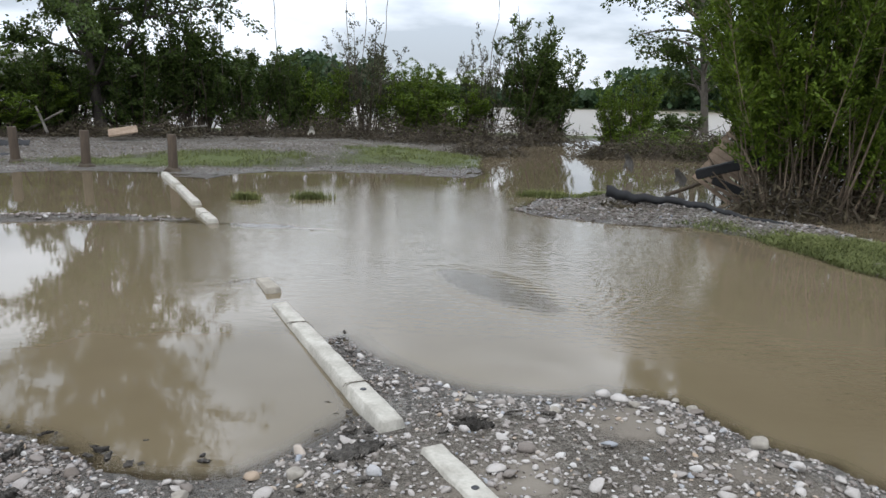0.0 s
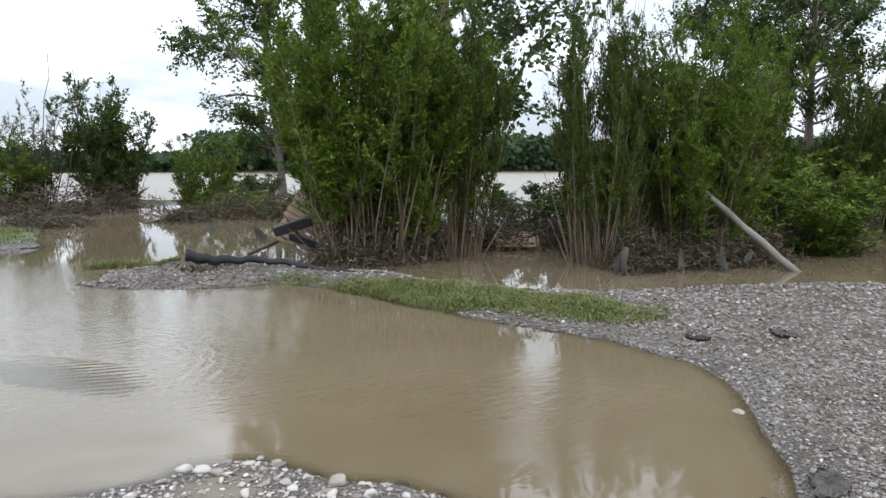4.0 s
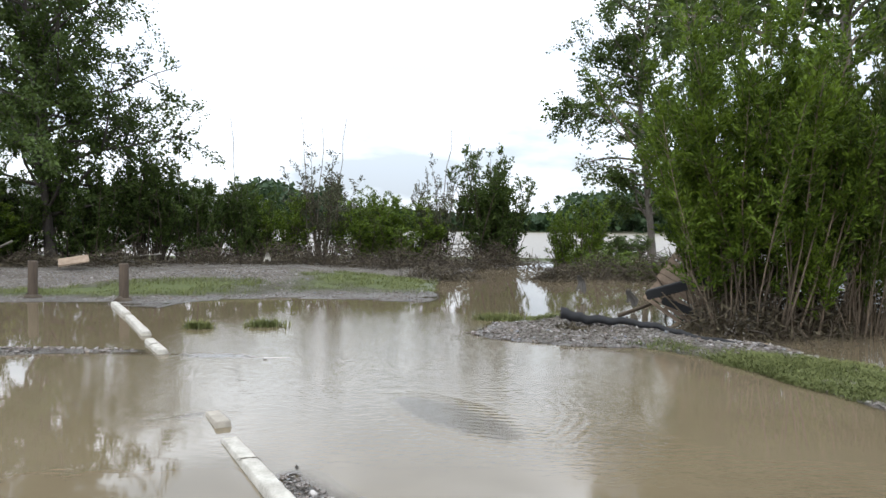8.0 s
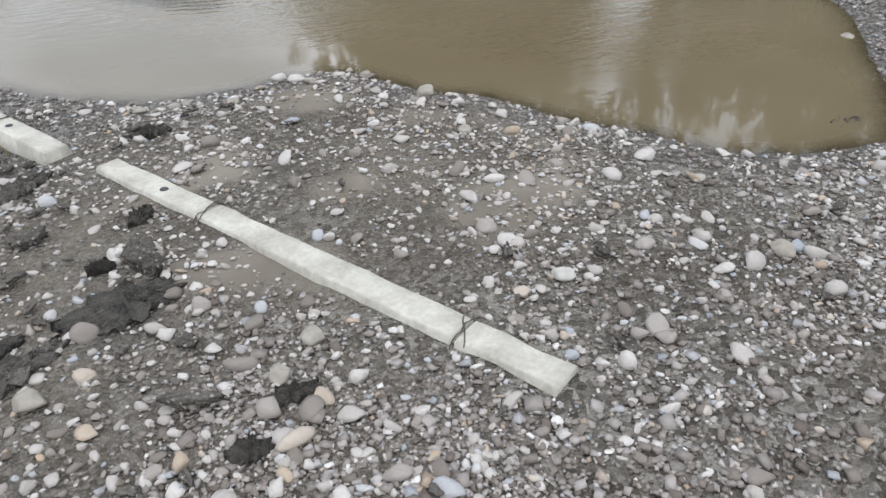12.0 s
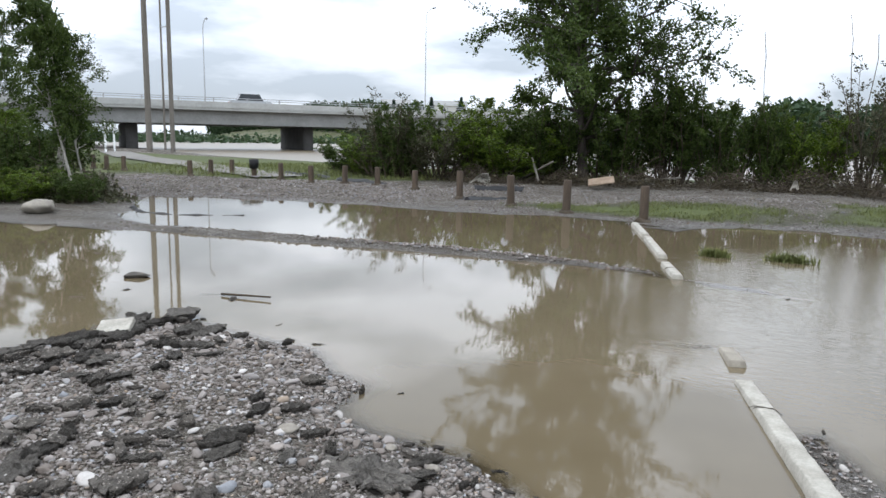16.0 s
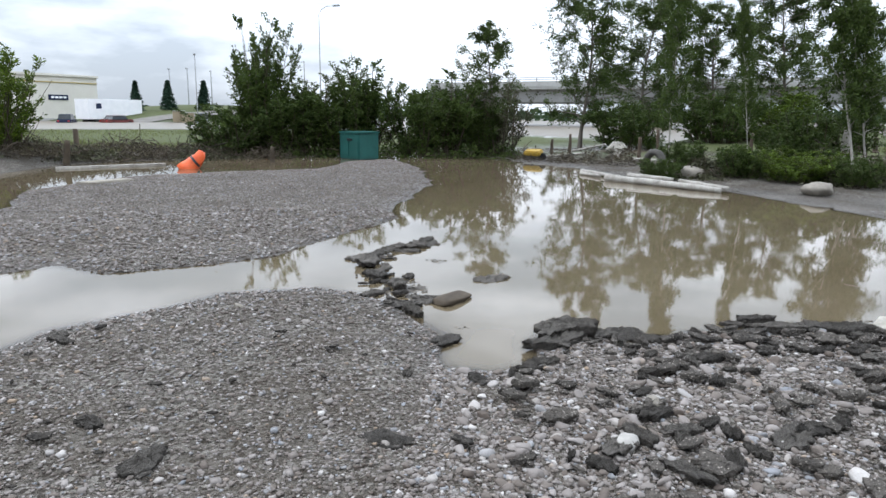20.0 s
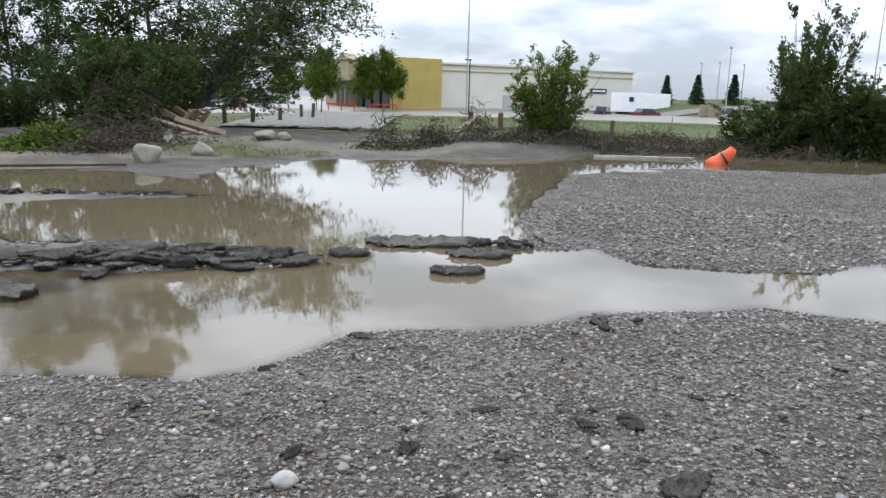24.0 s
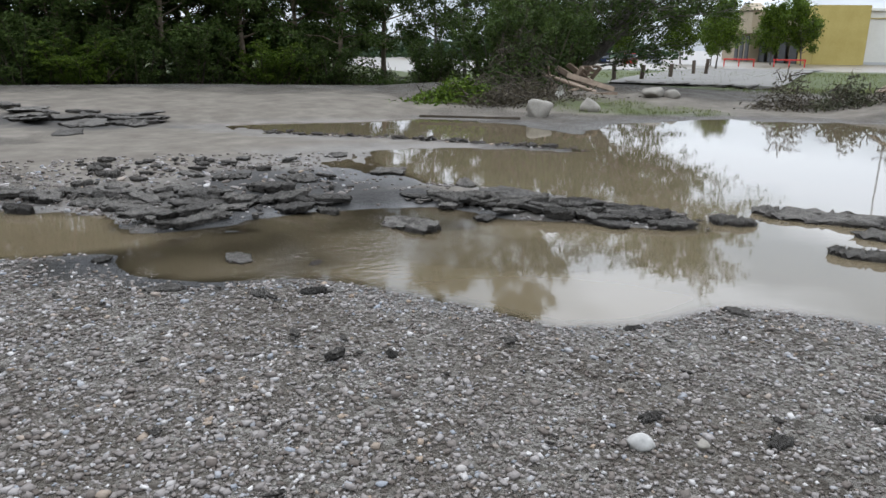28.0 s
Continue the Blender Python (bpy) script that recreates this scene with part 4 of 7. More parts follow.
# standing in the flood on the far side of the bank
for kind, x, y, turn, s, w in (
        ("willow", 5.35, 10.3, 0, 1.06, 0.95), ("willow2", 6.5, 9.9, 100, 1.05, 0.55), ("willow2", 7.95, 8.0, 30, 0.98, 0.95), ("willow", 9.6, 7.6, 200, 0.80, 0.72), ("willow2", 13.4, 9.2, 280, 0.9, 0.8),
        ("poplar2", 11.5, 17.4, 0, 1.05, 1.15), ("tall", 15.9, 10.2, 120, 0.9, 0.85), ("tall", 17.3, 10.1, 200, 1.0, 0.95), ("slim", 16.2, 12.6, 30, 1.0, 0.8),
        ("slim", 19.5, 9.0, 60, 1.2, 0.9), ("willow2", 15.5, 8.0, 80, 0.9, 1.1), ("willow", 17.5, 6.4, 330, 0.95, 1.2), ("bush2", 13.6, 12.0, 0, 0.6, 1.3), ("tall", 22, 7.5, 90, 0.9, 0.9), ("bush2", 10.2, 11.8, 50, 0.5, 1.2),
        ("bush", 12.2, 7.6, 10, 0.7, 0.9), ("bush2", 15.0, 11.4, 70, 0.8, 1.1), ("bush", 16.6, 8.6, 140, 0.6, 0.9), ("bush2", 18.4, 10.8, 200, 0.9, 1.1), ("tall", 20.6, 12.8, 20, 1.0, 0.8), ("bush2", 21.0, 10.0, 20, 1.0, 1.3), ("bush2", 22.5, 14.5, 60, 1.0, 1.5)):
    plant(kind, x, y, turn, s, w, -0.15)
# the planted island and the woods behind it
for kind, x, y, turn, s, w in (
        ("island", -18.1, 4.6, 0, 0.82, 0.50), ("island", -17.6, 6.4, 100, 0.88, 0.52), ("island", -16.7, 8.4, 40, 1.08, 1.4), ("island", -17.1, 8.9, 130, 0.88, 1.15), ("slim", -19.0, 9.6, 50, 0.62, 0.8), ("bush2", -18.5, 7.6, 20, 0.42, 0.7), 
        ("bush2", -17.0, 6.0, 90, 0.28, 0.5), ("bush", -16.2, 6.9, 150, 0.26, 0.5), ("bush2", -18.3, 5.0, 210, 0.3, 0.5), ("bush2", -15.3, 7.8, 30, 0.24, 0.42), ("bush2", -17.2, 4.2, 30, 0.2, 0.42), ("bush2", -19, 8.5, 60, 0.6, 0.9),
        ("poplar2", -34, 4.5, 0, 0.47, 0.5), ("poplar2", -37, 8.0, 90, 0.45, 0.6), ("poplar2", -38, 12, 180, 0.40, 0.6), ("poplar2", -41, 16.5, 220, 0.5, 0.7), ("bush2", -35, 11, 0, 0.9, 1.6), ("bush2", -33, 6.5, 50, 0.8, 1.5), ("bush", -37, 14, 0, 0.9, 1.5),
        ("alder", -25.4, -7.9, 60, 1.14, 0.66), ("bush2", -24.9, -8.7, 10, 0.66, 0.95), ("bush2", -25.6, -7.2, 70, 0.92, 0.85), ("alder", -25.9, -6.1, 130, 0.68, 0.9), ("bush2", -25.7, -5.0, 200, 0.98, 0.75), ("alder", -26.3, -4.1, 260, 0.84, 0.7),
        ("bush2", -26.0, -2.2, 300, 0.90, 0.8), ("alder", -26.3, -1.2, 90, 0.74, 0.75), ("bush2", -26.6, -0.1, 150, 0.66, 0.7), ("alder", -26.7, 0.0, 140, 0.62, 0.6), ("slim", -26.8, 0.3, 40, 0.70, 1.05), ("thin", -26.4, 0.6, 80, 0.98, 0.85), ("bush", -19.8, -13.8, 120, 1.0, 0.78)):
    plant(kind, x, y, turn, s, w * (1.3 if x < -24 and y < -1 else 1.0))
# the belt of trees to the south
for kind, x, y, turn, s, w in (
        ("leaning", -13.0, -25.5, 150, 0.88, 1.1), ("slim", -11.0, -24.5, 20, 1.3, 1.8), ("bush2", -9.8, -21.2, 80, 0.95, 1.2), ("bush2", -8.9, -21.8, 10, 0.9, 1.2), ("bush2", -11.2, -22.8, 180, 0.8, 1.0),
        ("wood", -3.2, -28.5, 40, 0.95, 1.0), ("wood", -4.7, -27.6, 120, 0.85, 0.9), ("wood", -6.6, -28.6, 200, 0.8, 1.0), ("slim", -8.0, -26.6, 10, 1.2, 1.3), ("wood", -1.3, -28, 270, 0.95, 1.1), ("wood", 0.5, -29.5, 0, 1.0, 1.1), ("wood", 1.5, -27.9, 110, 0.9, 1.0),
        ("wood", 3.1, -28.6, 30, 0.95, 1.1), ("wood", 4.6, -28, 300, 0.9, 1.0), ("wood", 6.0, -29.3, 80, 1.0, 1.1), ("wood", 7.5, -28.4, 260, 0.9, 1.0), ("wood", 9.3, -29, 10, 1.0, 1.2), ("wood", -2.2, -31.5, 150, 1.0, 1.2), ("wood", 1.0, -33, 10, 1.0, 1.3), ("wood", 4.2, -32, 60, 1.0, 1.3), ("wood", 7.6, -32.5, 130, 1.0, 1.3), ("wood", -5.4, -33, 210, 0.9, 1.2),
        ("slim", -9.6, -27.5, 200, 1.2, 1.4), ("bush2", -7.8, -25.6, 140, 0.55, 0.9), ("bush2", -4.0, -27.0, 70, 0.6, 1.0), ("bush", -2.3, -27.0, 0, 0.55, 0.9), ("bush2", 0.3, -27.4, 20, 0.75, 1.2), ("bush2", 2.4, -27.2, 130, 0.7, 1.1), ("bush", 3.9, -27.0, 200, 0.6, 1.0), ("bush2", 5.4, -27.4, 200, 0.8, 1.2), ("bush2", 8.4, -27.6, 260, 0.8, 1.3),
        ("bush2", -0.6, -29.6, 20, 1.1, 1.5), ("bush2", 3.4, -30.4, 20, 1.2, 1.7), ("bush2", 6.8, -30.6, 250, 1.2, 1.8), ("bush2", 10, -29.8, 30, 1.2, 1.8), ("bush2", -12.6, -26.5, 300, 0.9, 1.3), ("bush2", -3.6, -31, 100, 0.9, 1.4)):
    plant(kind, x, y, turn, s, w)
for kind, x, y, turn, s, w in (("round", -43, -56, 0, 1.0, 0.85), ("round", -65, -69.5, 90, 1.3, 1.25), ("round", -62.0, -71, 200, 1.15, 1.2), ("round", -50, -66, 30, 0.9, 1.0), ("round", -52, -74, 150, 1.0, 1.2), ("round", -44, -84, 150, 1.3, 1.4), ("round", -38, -90, 50, 1.3, 1.5), ("round", -56, -95, 20, 1.2, 1.3),
                               ("spruce", -107.6, -52.8, 0, 0.95, 1.05), ("spruce", -109.4, -48.6, 60, 0.98, 1.05), ("spruce", -111.7, -43.9, 120, 1.0, 1.1),
                               ("spruce", -160, 225, 0, 1.5, 1.5), ("spruce", -172, 222, 70, 1.6, 1.7), ("spruce", -185, 215, 70, 1.7, 1.6), ("round", -178, 222, 0, 1.0, 1.4), ("round", -195, 212, 90, 1.0, 1.6), ("round", -212, 205, 40, 1.0, 1.8), ("round", -150, 228, 140, 1.0, 1.6)):
    plant(kind, x, y, turn, s, w)

# far woods along the other bank of the river
rng = np.random.RandomState(40)
fx = rng.uniform(-330, 420, 105000)
fy = np.interp(fx, [-400, -100, 0, 200, 430], [252, 167, 137, 112, 106]) + rng.uniform(0, 1, 105000) ** 1.5 * 22
top = 3.0 + 5.5 * vnoise(fx, fy * 0, 9) + 2.0 * vnoise(fx, fy * 0, 2.5)
top = top * np.where((fx > -14) & (fx < 34), 0.35, 1.0)
fz = land(fx, fy)[0] + top * rng.uniform(0, 1, 105000) ** 0.8
tagged(part("far_woods", np_mesh("far_woods", *leaf_np(rng, np.stack([fx, fy, fz], -1), 1.35, 0.1, 1.2)), M_FAR_LEAF), "dark green riverside woods on the far bank", "woods", kind="stuff")
fx, fy = rng.uniform(-330, -150, 20000), rng.uniform(-160, 190, 20000)
fz = land(fx, fy)[0] + 4.0 * vnoise(fx, fy, 14) * rng.rand(20000)
tagged(part("far_woods", np_mesh("far_woods", *leaf_np(rng, np.stack([fx, fy, fz], -1), 1.2, 0.1, 1.4)), M_FAR_LEAF), "distant dark trees beyond the bridge and the store", "woods", kind="stuff")
fx, fy = rng.uniform(-75, 120, 16000), rng.uniform(-150, -105, 16000)
fz = land(fx, fy)[0] + 7.0 * vnoise(fx, fy, 10) * rng.rand(16000)
tagged(part("far_woods", np_mesh("far_woods", *leaf_np(rng, np.stack([fx, fy, fz], -1), 1.2, 0.1, 1.4)), M_FAR_LEAF), "distant trees behind the store's car park", "woods", kind="stuff")


# ---- road bridge over the river ----
BRIDGE = Matrix.Translation((-79.8, 37.2, 0)) @ Matrix.Rotation(radians(65), 4, "Z")
bridge = thing("road_bridge", "long grey concrete road bridge with steel railing over the swollen river", "bridge", BRIDGE)
part("deck", box_bm(245, 14, 0.55, (72.5, 7, 4.6), 0.05), M_BRIDGE, bridge)
for k in range(4):
    part("girder", box_bm(245, 0.5, 1.6, (72.5, 0.9 + 4 * k, 2.98), 0.03), M_GIRDER, bridge)
part("parapet", box_bm(245, 0.35, 0.72, (72.5, 0.1, 4.9), 0.03), M_BRIDGE, bridge)
part("parapet", box_bm(245, 0.35, 0.72, (72.5, 13.9, 4.9), 0.03), M_BRIDGE, bridge)
for z in (5.82, 6.05):
    part("rail", box_bm(245, 0.09, 0.08, (72.5, 0.1, z)), M_STEEL, bridge)


def repeat(name, build, mat, parent, places):
    """Alike parts that share one mesh."""
    first = None
    for p in places:
        ob = part(name, first or build(), mat, parent)
        first = ob.data
        ob.location = p
    return first


repeat("rail_post", lambda: box_bm(0.12, 0.12, 0.52), M_STEEL, bridge, [(-49.5 + 3.9 * k, 0.1, 5.58) for k in range(62)])
# piers and abutment carry the deck's shade in their base colour
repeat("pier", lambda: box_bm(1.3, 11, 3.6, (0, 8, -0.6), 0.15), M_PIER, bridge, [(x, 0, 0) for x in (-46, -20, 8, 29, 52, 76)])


def lamp_post(x, y, z, h, arm, turn, label, r=0.09):
    """A street lamp: tapered mast, curved arm and head."""
    top = thing("street_lamp", label, "street lamp", Matrix.Translation((x, y, z)) @ Matrix.Rotation(radians(turn), 4, "Z"))
    part("mast", np_mesh("mast", *tube_np([(0, 0, -0.1), (0, 0, h * 0.5), (0, 0, h)], [r, r * 0.75, r * 0.5], 8), True), M_STEEL, top)
    part("arm", np_mesh("arm", *tube_np([(0, 0, h), (arm * 0.15, 0, h + 0.5), (arm * 0.5, 0, h + 0.8), (arm, 0, h + 0.85)], [r * 0.5] * 4, 6), True), M_STEEL, top)
    part("lamp_head", box_bm(0.8, 0.3, 0.16, (arm + 0.3, 0, h + 0.76), 0.05), M_STEEL, top)
    return top


part("abutment", box_bm(3.0, 15, 5.2, (-50.5, 7, -1.0), 0.2), M_PIER, bridge, "concrete abutment in the embankment, darkened in colour for the deck's shade")
ux, uy = math.cos(radians(65)), math.sin(radians(65))
for k, h in ((16, 9.0), (45, 13.0), (66, 11.0)):
    lamp_post(-79.8 + ux * k - uy * 1.0, 37.2 + uy * k + ux * 1.0, 4.9, h, 2.0, -25, "tall grey street lamp on the bridge")
lamp_post(-73.2, -16.6, 1.0, 10.0, 1.6, 75, "grey street lamp beside the approach road", 0.075)
lamp_post(-82, -33, 0.0, 7.0, 0.3, 20, "short car park lamp with a square head", 0.09)


def pole(x, y, h, r, label):
    top = thing("utility_pole", label, "utility pole", Matrix.Translation((x, y, ground_at(x, y))))
    part("shaft", np_mesh("shaft", *tube_np([(0, 0, -0.2), (0, 0, h * 0.5), (0, 0, h)], [r, r * 0.85, r * 0.7], 10), True), M_WOODPOLE, top)
    part("bracket", box_bm(1.4, 0.1, 0.1, (0.5, 0, h * 0.62)), M_STEEL, top)
    return top


pole(-60.0, 36.4, 24, 0.27, "tall weathered power pole beside the bridge")
pole(-59.0, 38.1, 22, 0.21, "tall slim power pole beside the bridge")
pole(-72.0, 45.5, 21, 0.12, "thin grey mast beyond the power poles")
car_park_lamp = thing("light_mast", "tall thin grey light mast by the car park", "light mast", Matrix.Translation((-63.5, -55.6, -0.6)))
part("shaft", np_mesh("shaft", *tube_np([(0, 0, 0), (0, 0, 9), (0, 0, 19)], [0.11, 0.09, 0.06], 8), True), M_STEEL, car_park_lamp)
part("base", box_bm(0.5, 0.5, 0.6, (0, 0, -0.1), 0.05), M_BRIDGE, car_park_lamp)
short_lamp = thing("car_park_lamp", "slim dark car park lamp before the store wall", "lamp", Matrix.Translation((-64.6, -56.2, -0.6)))
part("shaft", np_mesh("shaft", *tube_np([(0, 0, 0), (0, 0, 6.6)], [0.09, 0.07], 6), True), M_DARK, short_lamp)
part("head", box_bm(0.8, 0.35, 0.15, (0.3, 0, 6.55), 0.03), M_DARK, short_lamp)

# ---- the store across the lawn ----
STORE = Matrix(((-0.927, -0.375, 0, -71.4), (0.375, -0.927, 0, -74.4), (0, 0, 1, -0.55), (0, 0, 0, 1)))
store = thing("big_box_store", "cream stucco box store with an ochre entrance corner", "building", STORE)
part("wall", box_bm(36, 38, 7.35, (5.9 + 18, 21, 0), 0.05), M_STUCCO, store)
part("annex", box_bm(5, 30, 6.4, (44.4, 24, 0), 0.05), M_STUCCO, store)
part("front_wall", box_bm(5.8, 34, 7.2, (3.1, 23, 0), 0.05), M_TAN, store, "tan stucco front")
part("corner_block", box_bm(6.2, 6, 7.6, (2.9, 3, 0), 0.05), M_OCHRE, store, "ochre stucco corner")
part("cornice", box_bm(36.3, 0.3, 0.35, (5.9 + 18, 1.85, 7.0), 0.05), M_STUCCO, store)
part("band", box_bm(35.9, 0.12, 0.12, (5.9 + 18, 1.93, 6.1)), M_OCHRE, store)
part("plinth", box_bm(36.2, 0.25, 0.9, (5.9 + 18, 1.9, 0), 0.03), M_BRIDGE, store, "grey concrete plinth")
part("sign_panel", box_bm(3.2, 0.12, 0.75, (35, 1.9, 3.6), 0.02), M_BLUE, store, "small dark sign panel")
for k in range(4):
    part("letter_bar", box_bm(0.5, 0.05, 0.3, (34 + 0.66 * k, 1.82, 3.82)), M_WHITE, store)
part("steel_door", box_bm(1.6, 0.1, 2.4, (18, 1.93, 0.5), 0.02), M_BRIDGE, store)
part("entrance_tower", box_bm(2.0, 7.0, 8.0, (-0.4, 24, 0), 0.05), M_TAN, store, "tan entrance tower")
part("gable", np_mesh("gable", [(-1.6, 20, 8.0), (-1.6, 28, 8.0), (-1.6, 24, 9.2), (0.6, 20, 8.0), (0.6, 28, 8.0), (0.6, 24, 9.2)], [(0, 1, 2, 2), (3, 5, 4, 4), (0, 2, 5, 3), (1, 4, 5, 2)]), M_TAN, store)
# solid near-black panels: the shade in bays and doorways is given as colour
for y in (6, 10, 14, 18):
    part("window_bay", box_bm(0.2, 2.6, 3.2, (-0.25, y, 0.4), 0.03), M_DARK, store, "window bay panel, near-black for the shade under the front")
for y in (21.5, 24, 26.5):
    part("entrance_opening", box_bm(0.2, 1.6, 4.2, (-1.42, y, 0.2), 0.03), M_DARK, store, "near-black panel for the shade in an entrance opening")
part("canopy", box_bm(2.4, 30, 0.5, (-1.3, 14, 4.6), 0.05), M_TAN, store)


def bollard_rail(x, y, turn):
    top = thing("steel_barrier", "low red steel barrier before the store entrance", "barrier", Matrix.Translation((x, y, ground_at(x, y))) @ Matrix.Rotation(radians(turn), 4, "Z"))
    part("rail", box_bm(3.0, 0.12, 0.14, (0, 0, 0.85), 0.02), M_RED, top)
    repeat("leg", lambda: box_bm(0.12, 0.12, 1.0), M_RED, top, [(-1.4, 0, -0.1), (0, 0, -0.1), (1.4, 0, -0.1)])


bollard_rail(-51.2, -63.1, -39)
bollard_rail(-55.4, -60.8, -39)


# ---- vehicles ----
def car(x, y, turn, paint, label, tall=1.45, long=4.5, cat="car"):
    z = ground_at(x, y)
    top = thing("parked_car", label, cat, Matrix.Translation((x, y, z)) @ Matrix.Rotation(radians(turn), 4, "Z"))
    part("body", box_bm(long, 1.75, 0.62, (0, 0, 0.28), 0.16), paint, top)
    b = box_bm(long * 0.62, 1.6, tall - 0.85, (-0.15, 0, 0.85), 0.02)
    for v in b.verts:
        if v.co.z > 1.0:
            v.co.x = -0.15 + (v.co.x + 0.15) * 0.72
            v.co.y *= 0.84
    part("window_band", b, M_GLASS, top, "dark glass")
    part("roof", box_bm(long * 0.46, 1.32, 0.08, (-0.15, 0, tall - 0.04), 0.03), paint, top)

    def wheel():
        w = bmesh.new()
        bmesh.ops.create_cone(w, cap_ends=True, segments=16, radius1=0.32, radius2=0.32, depth=0.2, matrix=Matrix.Rotation(radians(90), 4, "X"))
        return w
    repeat("wheel", wheel, M_TYRE, top, [(sx * long * 0.31, sy * 0.8, 0.32) for sx in (-1, 1) for sy in (-1, 1)])
    for w in [c for c in top.children if c.name.startswith("wheel")]:
        rim = bmesh.new()
        bmesh.ops.create_cone(rim, cap_ends=True, segments=12, radius1=0.19, radius2=0.19, depth=0.215, matrix=Matrix.Rotation(radians(90), 4, "X"))
        part("rim", rim, M_STEEL, w, "grey metal rim")
    for sy in (-0.6, 0.6):
        part("headlight", box_bm(0.06, 0.3, 0.14, (long / 2 - 0.02, sy, 0.58), 0.02), M_WHITE, top)
        part("tail_light", box_bm(0.06, 0.25, 0.14, (-long / 2 + 0.02, sy, 0.62), 0.02), M_RED, top)
    return top


car(-90.3, -53.6, 200, M_BLUE, "dark blue hatchback parked by the store wall", 1.5, 4.2)
car(-93.2, -48.5, 160, M_MAROON, "dusty maroon car parked beside the trailer", 1.35, 4.3)
car(-97.6, -38.8, 25, M_SILVER, "silver minivan parked on the drive", 1.7, 4.8, "minivan")
van = car(-79.8 + ux * 22 - uy * 4, 37.2 + uy * 22 + ux * 4, 65, M_SILVER, "grey-blue pickup crossing on the bridge", 1.7, 5.2, "pickup")
van.location.z = 5.15
for k, (x, y) in enumerate(((-38, -80), (-41, -79), (-44, -78), (-47, -77), (-50, -76.5), (-41.5, -88), (-46, -86), (-33, -83), (-55, -84), (-36, -92))):
    car(x, y, 60 + 180 * (k % 2), (M_SILVER, M_WHITE, M_BLUE, M_RED, M_SILVER)[k % 5], ("silver", "white", "dark blue", "red", "silver")[k % 5] + " car parked in rows before the store")
trailer = thing("truck_trailer", "long white box trailer parked at the loading side", "trailer", Matrix.Translation((-100.5, -53.2, -0.5)) @ Matrix.Rotation(radians(163), 4, "Z"))
part("box", box_bm(9.8, 2.5, 2.75, (0, 0, 0.85), 0.05), M_WHITE, trailer)
part("chassis", box_bm(9, 0.9, 0.3, (0, 0, 0.6), 0.02), M_DARK, trailer)
part("emblem", box_bm(0.9, 0.04, 0.7, (-3.2, -1.27, 2.3)), M_BLUE, trailer)
part("emblem", box_bm(0.9, 0.04, 0.7, (-3.2, 1.27, 2.3)), M_BLUE, trailer)
repeat("wheel", lambda: (lambda w: (bmesh.ops.create_cone(w, cap_ends=True, segments=16, radius1=0.48, radius2=0.48, depth=0.3, matrix=Matrix.Rotation(radians(90), 4, "X")), w)[1])(bmesh.new()), M_TYRE, trailer,
       [(sx, sy, 0.48) for sx in (2.6, 3.8, -3.4) for sy in (-1.05, 1.05)])
for x, y, w in ((-98.8, -42.5, 2.6), (-98.0, -40.9, 2.2)):
    bin_ = thing("refuse_bin", "beige steel refuse enclosure by the drive", "enclosure", Matrix.Translation((x, y, ground_at(x, y))) @ Matrix.Rotation(radians(25), 4, "Z"))
    part("body", box_bm(w, 1.6, 1.5, (0, 0, -0.05), 0.04), M_TAN, bin_)
    part("lid", box_bm(w + 0.1, 1.7, 0.1, (0, 0, 1.45), 0.03), M_BRIDGE, bin_)

for x, y, h in ((-137.5, -60.6, 7.5), (-138.8, -57.6, 7.5), (-142.6, -47.5, 12), (-143.4, -45.6, 8), (-146.0, -36.5, 10.5), (-146.9, -32.4, 8.5), (-140.5, -53.6, 7)):
    mast = thing("light_mast", "thin grey mast on the far embankment", "light mast", Matrix.Translation((x, y, ground_at(x, y))), "masts on the embankment")
    part("shaft", np_mesh("shaft", *tube_np([(0, 0, -0.2), (0, 0, h * 0.5), (0, 0, h)], [0.14, 0.12, 0.09], 6)), M_STEEL, mast)
    part("head", box_bm(0.7, 0.25, 0.2, (0.2, 0, h - 0.1), 0.03), M_STEEL, mast)
for x, y, h, w in ((-56.0, 30.2, 2.2, 0.0), (-60.5, 33.4, 1.6, 1.3)):
    marker = thing("path_sign", "small white sign on a post by the river path", "sign", Matrix.Translation((x, y, ground_at(x, y))) @ Matrix.Rotation(radians(-30), 4, "Z"))
    part("post", np_mesh("post", *tube_np([(0, 0, -0.1), (0, 0, h)], [0.08, 0.08], 6)), M_WHITE, marker)
    part("plate", box_bm(0.5 + w, 0.06, 0.5 + w * 0.4, (0, 0, h - 0.1), 0.02), M_WHITE, marker)

# stop sign
sign = thing("stop_sign", "red octagonal stop sign with white lettering on a steel post", "road sign", Matrix.Translation((-47.0, -35.8, -0.35)) @ Matrix.Rotation(radians(-52), 4, "Z"))
part("post", np_mesh("post", *tube_np([(0, 0.03, -0.2), (0, 0.03, 2.4)], [0.04, 0.04], 6)), M_STEEL, sign)
plate = bmesh.new()
bmesh.ops.create_cone(plate, cap_ends=True, segments=8, radius1=0.37, radius2=0.37, depth=0.03, matrix=Matrix.Translation((0, 0, 2.15)) @ Matrix.Rotation(radians(90), 4, "X") @ Matrix.Rotation(radians(22.5), 4, "Z"))
part("plate", plate, M_RED, sign)
txt = bpy.data.curves.new("stop_lettering", "FONT")
txt.body, txt.size, txt.align_x, txt.align_y, txt.extrude = "STOP", 0.26, "CENTER", "CENTER", 0.004
txt.materials.append(M_WHITE)
letters = new("lettering", txt)
letters.parent = sign
